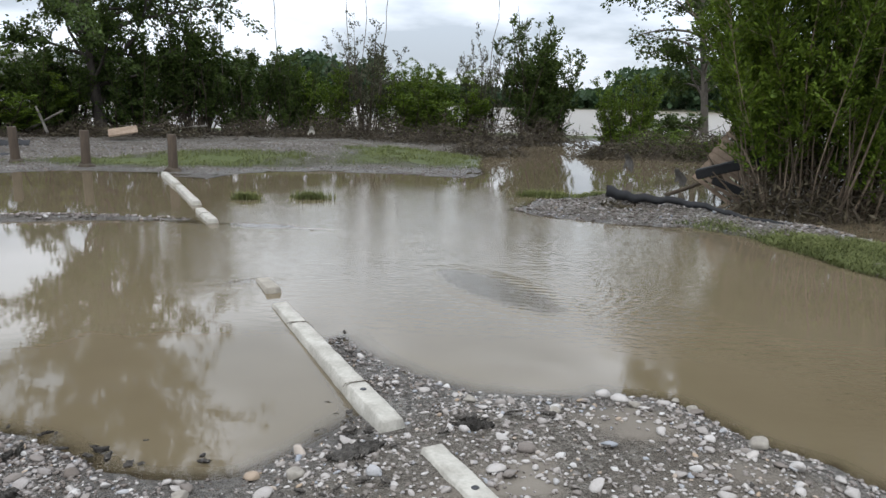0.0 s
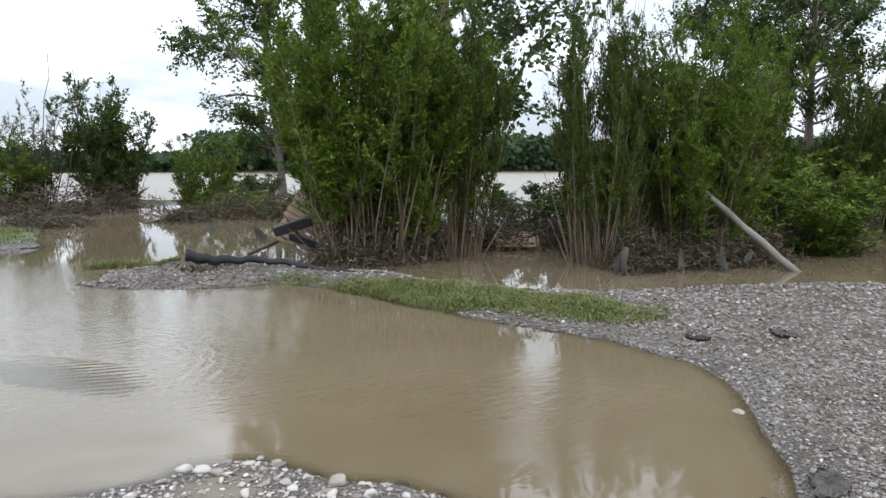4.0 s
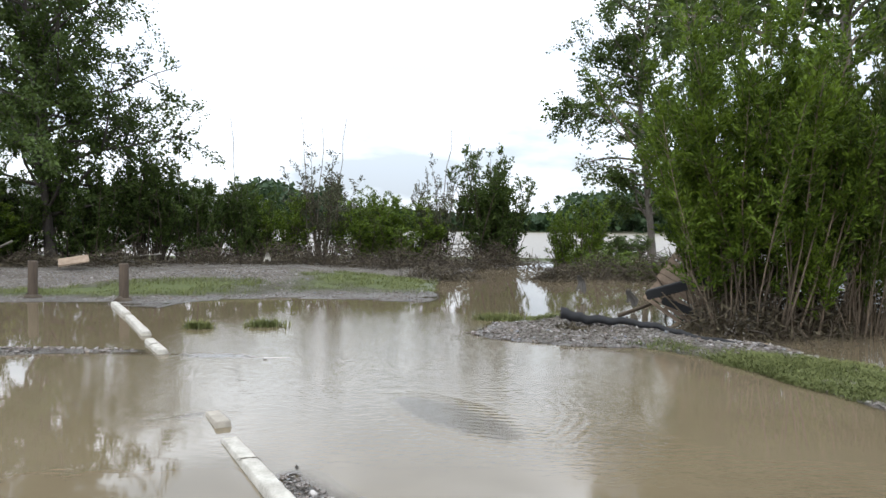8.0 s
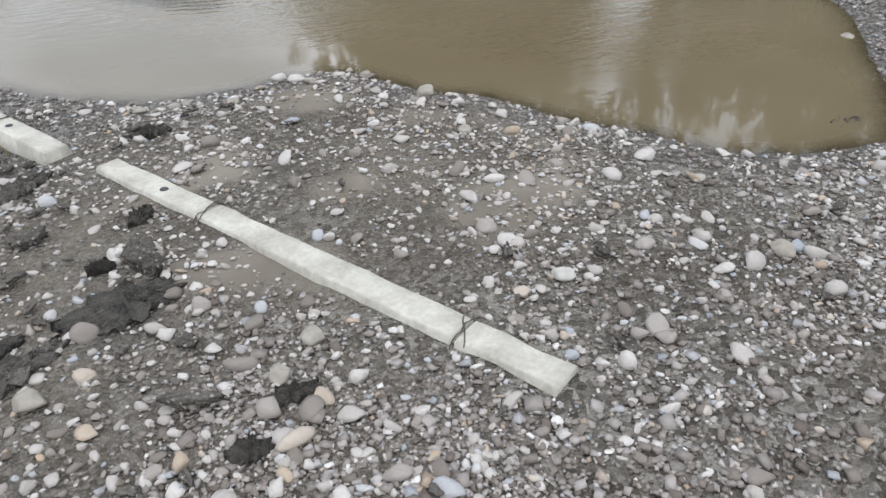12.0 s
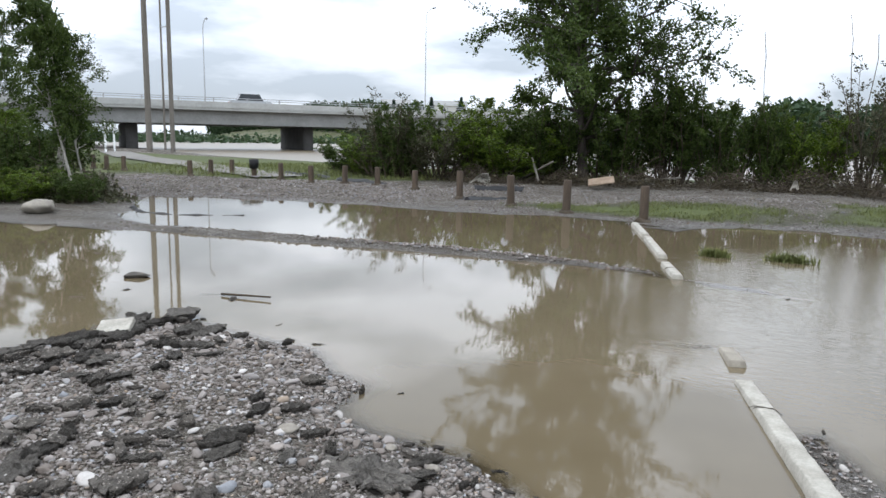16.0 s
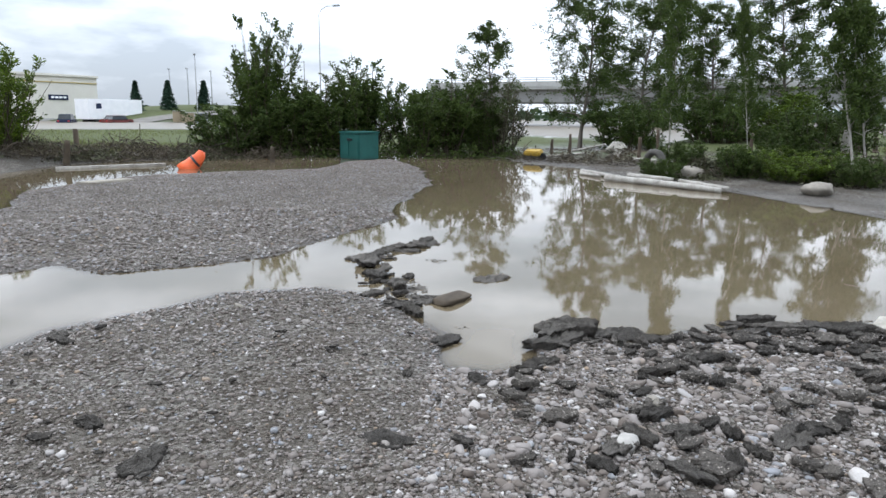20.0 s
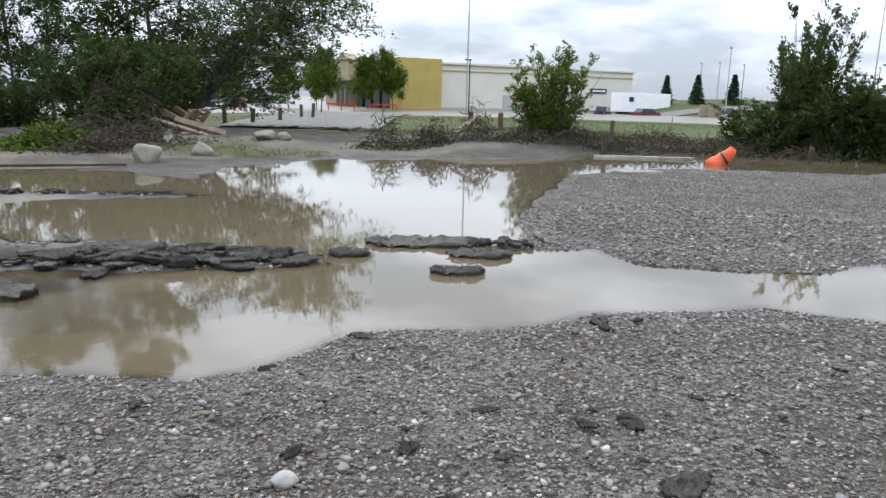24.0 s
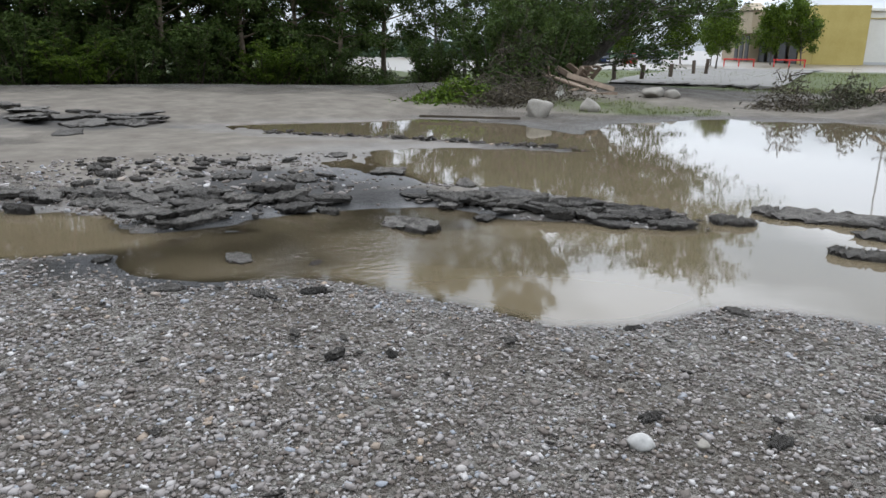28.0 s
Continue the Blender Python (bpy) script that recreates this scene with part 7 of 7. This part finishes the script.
SOUTH2 = [(3.37, -17.01, 1.6), (2.13, -15.11, 1.2), (1.26, -15.24, 1.0), (2.19, -13.76, .9), (3.0, -15.8, 1.2), (-.98, -8.61, .4), (-.55, -10.51, .4), (1.23, -9.96, .5), (.09, -9.26, .5), (.43, -7.98, .6), (.67, -7.76, .5), (-.22, -7.81, .7), (.07, -6.87, .7), (-.33, -5.64, .3), (-1.89, -10.59, .35), (-1.18, -7.28, .3), (-2.29, -9.11, .5),
          (.14, -4.91, .28), (-.43, -4.64, .2), (-.8, -4.65, .2), (.62, -5.82, .18), (-6.4, -4.72, .25), (0.9, -8.6, .6), (0.2, -8.3, .6), (-.4, -8.8, .5), (1.5, -8.4, .6), (5.79, 3.52, .3), (5.14, 3.87, .22), (3.4, 1.75, .35)]
for x, y, s in WEST + WEST2:
    chunk(x, y, s * 0.54, s * 0.54 * crand.uniform(0.35, 0.6), crand.uniform(0.16, 0.26))
for x, y, s in MIDDLE + SOUTH + SOUTH2:
    if -4.2 < x < 1 and y > -5.5:  # sunk into the near gravel
        chunk(x, y, s * 0.85, s * 0.5, 0.2, lift=-0.012)
    else:
        chunk(x, y, s * 0.9)
for x, y, s, w, t in ((-5.72, -5.5, 1.2, 0.55, 134), (-5.35, -5.85, 0.4, 0.3, 100), (-6.08, -5.16, 0.36, 0.26, 120), (-5.66, -4.74, 0.66, 0.3, 122), (-4.98, -4.38, 0.44, 0.2, 137), (-4.85, -4.52, 0.22, 0.12, 110), (-4.72, -5.64, 0.42, 0.26, 120), (-4.6, -5.7, 0.24, 0.16, 60)):
    chunk(x, y, s, w, 0.62, t, "long dark plate of broken asphalt at the water's edge", 1, 0.02, 0.03)
for x, y, s, w, t in ((0.0, 1.81, 0.36, 0.24, 20), (-0.3, 1.64, 0.36, 0.14, 35), (0.22, 3.0, 0.17, 0.09, 10), (0.1, 2.32, 0.12, 0.09, 60), (0.33, 1.26, 0.16, 0.07, 5), (-0.28, 2.8, 0.26, 0.14, 40), (0.2, 1.12, 0.11, 0.08, 0), (-2.06, 2.49, 0.55, 0.32, 10), (2.99, 1.85, 0.3, 0.12, 15)):
    chunk(x, y, s, w, 0.34, t, "flat dark remnant of asphalt pressed into the gravel", 2, -0.016, 0.03)
for (ax, ay), (bx, by), n, s0, s1, wid in (((-2.3, -7.2), (-4.05, -5.85), 44, .22, .55, .15), ((1.4, -8.3), (-0.6, -7.1), 26, .25, .6, .38), ((-0.9, -7.5), (0.5, -6.9), 9, .35, .8, .1), ((1.0, -15.2), (4.2, -16.6), 16, .6, 1.2, .6), ((-16.3, -27.6), (-19.6, -22.4), 14, .5, 1.1, .15), ((-4.72, 0.55), (-5.0, 1.25), 9, .25, .5, .1), ((-5.1, 2.2), (-5.25, 3.6), 13, .2, .45, .2), ((-6.9, -1.0), (-5.6, -0.4), 6, .25, .5, .15), ((-8.7, -.5), (-7.3, -1.1), 6, .3, .6, .12)):
    way = math.degrees(math.atan2(by - ay, bx - ax))
    for k in range(n):  # ridges of lifted asphalt, plate over plate
        t = (k + crand.random()) / n
        s = crand.uniform(s0, s1)
        chunk(ax + (bx - ax) * t + crand.gauss(0, wid), ay + (by - ay) * t + crand.gauss(0, wid * 0.6), s, s * crand.uniform(0.3, 0.6), crand.uniform(0.2, 0.36), way + crand.gauss(0, 22), "layered plate of lifted, crumbling asphalt", lift=crand.uniform(0, 0.06), tilt=0.13)
for k in range(150):  # thin plates left where the car park broke up
    x, y = crand.uniform(-5.1, -1.5), crand.uniform(0.15, 3.7)
    if ground_at(x, y) > 0.012 and vnoise(x, y, 0.8) > 0.35:
        s = crand.uniform(0.09, 0.27) * (1 if x < -2.4 else 0.7)
        chunk(x, y, s, s * crand.uniform(0.3, 0.6), crand.uniform(0.12, 0.2), 90 + crand.gauss(0, 40), "thin dark plate of broken asphalt among pebbles", lift=crand.uniform(0, 0.012), tilt=0.14)
CRUMBS = [slab_mesh(80 + k, 0.22, 18) for k in range(8)]


def crumbs(n, box, s0, s1, label, edge=None):
    """Small broken bits of asphalt strewn over the gravel."""
    bits = []
    for k in range(n):
        x, y = crand.uniform(box[0], box[1]), crand.uniform(box[2], box[3])
        if edge is not None:
            t = crand.random()
            x, y = box[0] + (box[1] - box[0]) * t + crand.gauss(0, edge), box[2] + (box[3] - box[2]) * t + crand.gauss(0, edge * 0.7)
        z = ground_at(x, y)
        if edge is not None:
            z = max(z, -0.02)
        elif z < 0.02 or vnoise(x, y, 0.6) < 0.35:
            continue
        if not off_stops(np.array([x]), np.array([y]), 0.05)[0]:
            continue
        v, f, _ = CRUMBS[crand.randrange(8)]
        s = s0 * (s1 / s0) ** (crand.random() ** 2.2)
        m = Matrix.Rotation(crand.uniform(0, 6.28), 3, "Z") @ Matrix.Rotation(crand.uniform(-0.3, 0.3), 3, "X") @ Matrix.Diagonal((s, s * crand.uniform(0.3, 0.7), s * crand.uniform(0.5, 1.0)))
        bits.append((v @ np.array(m).T + np.array([x, y, z + 0.01 * s / s0 * 0.6 + (0.012 if edge is None else crand.uniform(0, 0.035))]), f))
    tagged(part("asphalt_crumbs", np_mesh("asphalt_crumbs", *join_np(bits)), M_ASPH_EDGE), label, "asphalt", kind="stuff")


crumbs(520, (-5.2, -1.5, 0.2, 3.6), 0.04, 0.22, "dark elongated asphalt crumbs strewn over pale pebbles")
for q in ((-2.2, -4.3, -7.4, -5.7), (1.4, -0.6, -8.3, -7.1), (-5.3, -6.4, -5.8, -4.8), (-6.9, -5.6, -1.0, -0.4), (-8.7, -7.3, -0.5, -1.1), (-4.6, -5.2, 0.6, 3.6)):
    crumbs(35 if q[0] < -6 else 90, q, 0.05, 0.22, "crumbled asphalt bits among lifted plates", 0.16)
crumbs(130, (-5.7, -1.1, -10.45, -13.85), 0.07, 0.26, "asphalt crumbs on the low gravel ridge", 0.12)
crumbs(160, (-5.5, 0.8, -5, 0.3), 0.04, 0.14, "small dark asphalt crumbs on grey gravel")
crumbs(60, (-0.35, -0.6, 3.0, 4.3), 0.03, 0.1, "dark asphalt crumbs beside the half-drowned wheel stop", 0.08)
crumbs(22, (-1.0, -2.2, 2.72, 2.95), 0.03, 0.08, "dark asphalt crumbs at the pond's rim", 0.1)
crumbs(70, (-1.2, 0.2, 0.9, 3.2), 0.05, 0.2, "dark asphalt crumbs beside the wheel stops")
crumbs(60, (-0.5, 2.4, 0.8, 3.3), 0.03, 0.08, "dark asphalt crumbs beside the wheel stops")
crumbs(160, (-1.6, 2.2, -10.5, -7.2), 0.08, 0.32, "asphalt crumbs on the pebbly flat")


# ---- gravel ----
ico = bmesh.new()
bmesh.ops.create_icosphere(ico, subdivisions=2, radius=1)
ICO_V = np.array([v.co[:] for v in ico.verts])
ICO_F = np.array([[v.index for v in f.verts] for f in ico.faces])
ico.free()
CUBE_V = np.array([(x, y, z) for x in (-.68, .68) for y in (-.68, .68) for z in (-.68, .68)])
CUBE_F = np.array([(0, 1, 3, 2), (4, 6, 7, 5), (0, 4, 5, 1), (2, 3, 7, 6), (0, 2, 6, 4), (1, 5, 7, 3)])


def gravel(name, rng, x, y, z, r, base_v, base_f, label, rough=0.16, smooth=False, mat=None):
    clear = off_stops(x, y, r)
    x, y, z, r = x[clear], y[clear], z[clear], r[clear]
    n, k = len(x), len(base_v)
    if k > 8:  # worn faces: cut the round form by a few planes
        v = np.repeat(base_v[None], n, axis=0)
        for _ in range(7):
            w = rng.normal(size=(n, 3))
            w /= np.linalg.norm(w, axis=1)[:, None]
            over = np.clip((v * w[:, None]).sum(-1) - rng.uniform(0.38, 0.78, n)[:, None], 0, None)
            v = v - over[..., None] * w[:, None] * 0.92
    else:
        v = base_v[None] * (1 + rough * rng.normal(size=(n, k, 1))) + rough * 0.4 * rng.normal(size=(n, k, 3))
    v = v * (r[:, None] * np.stack([rng.uniform(0.9, 1.4, n), rng.uniform(0.7, 1.1, n), rng.uniform(0.38, 0.72, n)], -1))[:, None, :]
    a, t = rng.uniform(0, 6.28, n), rng.normal(size=n) * 0.25
    v = np.stack([v[..., 0] * np.cos(t)[:, None] - v[..., 2] * np.sin(t)[:, None], v[..., 1], v[..., 0] * np.sin(t)[:, None] + v[..., 2] * np.cos(t)[:, None]], -1)
    v = np.stack([v[..., 0] * np.cos(a)[:, None] - v[..., 1] * np.sin(a)[:, None], v[..., 0] * np.sin(a)[:, None] + v[..., 1] * np.cos(a)[:, None], v[..., 2]], -1)
    v += np.stack([x, y, z], -1)[:, None]
    f = (base_f[None] + (np.arange(n) * k)[:, None, None]).reshape(-1, base_f.shape[1])
    return tagged(part(name, np_mesh(name, v.reshape(-1, 3), f, smooth), mat or M_STONE), label, "gravel", kind="stuff")


rng = np.random.RandomState(77)


def scatter(n, r0, r1, power=1.0):
    """Places round the standing point, thinning outwards, on dry land only."""
    rad = r0 * (r1 / r0) ** (rng.rand(n) ** power)
    a = rng.uniform(0, 2 * np.pi, n)
    x, y = rad * np.cos(a) - 0.05, rad * np.sin(a)
    seen = ~((a > radians(285)) & (a < radians(360)) & (rad > 1.5)) | (rad < 0)
    x, y, rad = x[seen], y[seen], rad[seen]
    z, d = land(x, y)
    keep = (z > 0.002) & (d > -0.03) & (green_at(x, y) < 0.5) & (rng.rand(len(x)) > mud_at(x, y) * 0.5) & (rng.rand(len(x)) > tar_at(x, y) * 0.85)
    return x[keep], y[keep], z[keep], rad[keep]


x, y, z, rad = scatter(290000, 0.75, 11.0)
coarse = np.clip(1.2 * spot(x, y, 0.8, 2.2, 3.0, 2.2, 0) + spot(x, y, -3.5, 2.0, 3.0, 2.4, 0), 0, 1)
bare = vnoise(x, y, 0.45) * 0.7 + vnoise(x, y, 0.15) * 0.3
keep = rng.rand(len(x)) < np.where(coarse > 0.3, np.clip(0.12 + 1.4 * (bare - 0.44), 0.06, 0.65), 0.85)
x, y, z, rad, coarse = x[keep], y[keep], z[keep], rad[keep], coarse[keep]
r = np.exp(rng.normal(size=len(x)) * 0.42 + np.log(0.0074)) * (1 - 0.26 * coarse)
r = np.clip(np.maximum(r, 0.0024 * rad), 0.0035, 0.024)
gravel("gravel", rng, x, y, z + r * 0.28, r, CUBE_V, CUBE_F, "loose grey gravel washed over the car park")
x, y, z, rad = scatter(20000, 0.8, 9.5)
coarse = np.clip(1.2 * spot(x, y, 0.8, 2.2, 3.2, 2.4, 0) + spot(x, y, -3.5, 2.0, 3.2, 2.6, 0), 0, 1)
keep = rng.rand(len(x)) < 0.02 + 0.38 * coarse
x, y, z, rad = x[keep], y[keep], z[keep], rad[keep]
r = np.clip(np.exp(rng.normal(size=len(x)) * 0.55 + np.log(0.0122)), 0.006, 0.042)
gravel("cobbles", rng, x, y, z + r * 0.12, r, ICO_V, ICO_F, "pale blocky cobbles scattered in the gravel", 0.10, False, M_PALE)
x, y = rng.uniform(-24, -6, 60000), rng.uniform(-9, -1, 60000)
z, d = land(x, y)
keep = (z > 0.01) & (d > 0) & (signed(x, y, BAR) > 0)
x, y, z = x[keep], y[keep], z[keep]
r = rng.uniform(0.009, 0.019, len(x))
gravel("gravel", rng, x, y, z + r * 0.1, r, CUBE_V, CUBE_F, "loose grey gravel on the bar between the ponds")
for n, (x0, x1, y0, y1), r0, r1, shape, label in ((3400, (-5.3, -1.2, 0.0, 3.8), 0.014, 0.046, 1, "flat pale pebbles washed between broken asphalt"), (50000, (-5.4, -1.0, -0.2, 3.8), 0.006, 0.017, 0, "fine gravel washed between broken asphalt"), (800, (-1.3, 2.9, 0.85, 3.7), 0.014, 0.046, 1, "larger pale stones washed along the pond's rim"), (14000, (-13, 3, 13.2, 20), 0.012, 0.032, 0, "pale gravel hump between the grassy verges"), (14000, (-24, -11, 9.5, 18), 0.016, 0.042, 0, "pale gravel along the posts by the pond"), (4000, (-12, -2.5, 6.3, 9.0), 0.010, 0.026, 0, "gravel on the low ridge between ponds"), (700, (-5.0, 3.0, -5.5, 0.2), 0.010, 0.024, 1, "larger pebbles strewn over the gravel"), (500, (-1.6, 2.4, -10.5, -7.3), 0.02, 0.05, 1, "pale pebbles on the silt flat"), (500, (-5.9, -1.0, -14.2, -10.2), 0.015, 0.04, 1, "pebbles along the low gravel ridge")):
    x, y = rng.uniform(x0, x1, n), rng.uniform(y0, y1, n)
    if y1 < -9:
        y = -10.4 - (x + 5.8) * 0.74 + rng.normal(size=n) * 0.13
    z, d = land(x, y)
    keep = (z > 0.004) & (d > -0.02) & (rng.rand(n) < (0.25 + 1.2 * vnoise(x, y, 0.5)) * np.clip((x1 - x) / 1.2, 0, 1)) & (np.hypot(x, y) > 0.9) & (green_at(x, y) < 0.35)
    x, y, z = x[keep], y[keep], z[keep]
    r = r0 * (r1 / r0) ** (rng.rand(len(x)) ** 1.8)
    gravel("cobbles" if shape else "gravel", rng, x, y, z + r * 0.22, r, ICO_V if shape else CUBE_V, ICO_F if shape else CUBE_F, label, 0.14, bool(shape) and x0 != -1.3, M_PALE if x0 == -1.3 else None)

x, y = rng.uniform(-1.7, 3.0, 16000), rng.uniform(0.75, 3.7, 16000)  # middling rounded stones bedded in the dark silt round the wheel stop
z, d = land(x, y)
keep = (z > 0.004) & (rng.rand(16000) < np.clip(1.5 * vnoise(x, y, 0.35) - 0.28, 0.05, 1)) & (np.hypot(x, y) > 0.9)
x, y, z = x[keep], y[keep], z[keep]
r = np.clip(np.exp(rng.normal(size=len(x)) * 0.38 + np.log(0.0088)), 0.005, 0.02)
gravel("cobbles", rng, x, y, z + r * 0.2, r, ICO_V, ICO_F, "middling blocky stones bedded in dark silt", 0.1, False, M_PALE)

# behind the standing point the gravel goes on, a little sparser
for n, ax, ay, r1 in ((6000, -0.05, 0.0, 0.85), (45000, 3.2, -2.2, 4.4)):
    q, a = r1 * np.sqrt(rng.rand(n)), rng.uniform(0, 2 * np.pi, n)
    x, y = ax + q * np.cos(a), ay + q * np.sin(a)
    z, d = land(x, y)
    keep = (z > 0.01) & (green_at(x, y) < 0.5) & (rng.rand(n) < (1 - (q / r1) ** 4 if r1 > 1 else 1)) & ((r1 < 1) | (np.hypot(x + 0.05, y) > 0.85))
    x, y, z = x[keep], y[keep], z[keep]
    r = np.clip(np.exp(rng.normal(size=len(x)) * 0.42 + np.log(0.0095)), 0.004, 0.024)
    gravel("gravel", rng, x, y, z + r * 0.28, r, CUBE_V, CUBE_F, "loose grey gravel washed over the car park")

# single stones that stand out
M_RIVER = simple("white_river_stone", (0.25, 0.235, 0.212), (0.345, 0.33, 0.30), 9, 0.75, bump_s=0.3, dist=0.004)
for k, (x, y, s) in enumerate(((1.47, 2.98, .075), (1.41, 2.44, .05), (1.19, 1.38, .05), (.44, 1.45, .055), (.32, 1.35, .045), (-.25, 1.52, .06), (-1.25, 2.94, .055), (-1.72, -2.42, .075), (-1.95, -2.35, .05), (-2.72, 2.61, .07), (-2.85, 3.6, .04), (-3.12, .78, .09), (-2.92, 1.02, .06),
                               (-5.29, -1.75, .06), (1.9, 1.2, .06), (2.3, .9, .05), (.2, 3.35, .05), (.6, 3.2, .05), (1.0, 3.3, .045), (1.3, 3.35, .05), (-.9, 2.45, .05), (-.5, 2.6, .06), (-1.9, 2.75, .05), (3.98, 2.64, .06), (1.26, 3.47, .035), (-1.5, 2.2, .05), (-2.2, 2.8, .05), (-3.6, 1.0, .08))):
    boulder(x, y, s * 0.8, s * 0.62, s * 0.42, 400 + k, "pale rounded river stone lying on wet gravel", 0.2, M_RIVER if k in (7, 2, 11) else M_BOULDER, "stone", "stone")


# ---- grass ----
def grass(name, rng, x, y, z, h, flat, mat, label):
    """Single bent blades, each a tapering strip of two faces."""
    n = len(x)
    a = rng.uniform(0, 6.28, n)
    d = np.stack([np.cos(a), np.sin(a), np.zeros(n)], -1)
    s = np.stack([-np.sin(a), np.cos(a), np.zeros(n)], -1) * (0.035 * h + 0.002)[:, None]
    p0 = np.stack([x, y, z - 0.005], -1)
    p1 = p0 + d * (h * flat * 0.35)[:, None] + np.array([0, 0, 1]) * (h * (1 - flat * 0.55) * 0.6)[:, None]
    p2 = p1 + d * (h * flat * 0.6)[:, None] + np.array([0, 0, 1]) * (h * (0.45 - flat * 0.6))[:, None]
    v = np.stack([p0 - s, p0 + s, p1 + s * 0.8, p1 - s * 0.8, p2 + s * 0.1, p2 - s * 0.1], 1).reshape(-1, 3)
    o = (np.arange(n) * 6)[:, None]
    f = np.concatenate([o + np.array([[0, 1, 2, 3]]), o + np.array([[3, 2, 4, 5]])])
    return tagged(part(name, np_mesh(name, v, f), mat), label, "grass", kind="stuff")


for box, n, h, label in (((2.0, 6.5, 4.5, 11.8), 190000, 0.087, "flattened wet green grass on the bank"), ((-10.5, 3.5, 13.6, 20.0), 60000, 0.09, "green verge grass between posts and gravel"),
                         ((-14, -5, -19, -14), 16000, 0.10, "green tufts of grass by the boulders"), ((-30, -12, 14.5, 27), 30000, 0.2, "long green grass on the river verge")):
    x, y = rng.uniform(box[0], box[1], n), rng.uniform(box[2], box[3], n)
    z, d = land(x, y)
    keep = (z > -0.01) & (rng.rand(n) < green_at(x, y) * 1.1) & ((h == 0.087) | (vnoise(x, y, 0.25) > 0.3 + 0.2 * vnoise(x, y, 0.9)))
    x, y, z = x[keep], y[keep], z[keep]
    hh = h * rng.uniform(0.5, 1.4, len(x)) * (0.6 + 0.8 * vnoise(x, y, 0.5))
    grass("grass", rng, x, y, z, hh, rng.uniform(0.55, 0.95, len(x)) if h < 0.088 else rng.uniform(0.35, 0.75, len(x)), M_GRASS, label)
for cx, cy, w in ((-2.83, 10.3, 0.17), (-1.94, 10.5, 0.24), (1.6, 11.3, 0.4)):
    x, y = cx + rng.normal(size=700) * w * 0.5, cy + rng.normal(size=700) * w * 0.25
    grass("grass_tuft", rng, x, y, np.full(700, -0.01), rng.uniform(0.06, 0.2, 700), rng.uniform(0.2, 0.7, 700), M_GRASS, "drowned grass tuft in shallow water")
x, y = np.concatenate([rng.uniform(-30, -14, 22000), rng.uniform(-60, -18, 26000)]), np.concatenate([rng.uniform(-22, -7, 22000), rng.uniform(-50, -16, 26000)])
z, d = land(x, y)
keep = (z > 0.12) & (green_at(x, y) > 0.2)
grass("grass", rng, x[keep], y[keep], z[keep], rng.uniform(0.08, 0.22, keep.sum()), rng.uniform(0.2, 0.6, keep.sum()), M_GRASS, "mown and trampled lawn before the store")
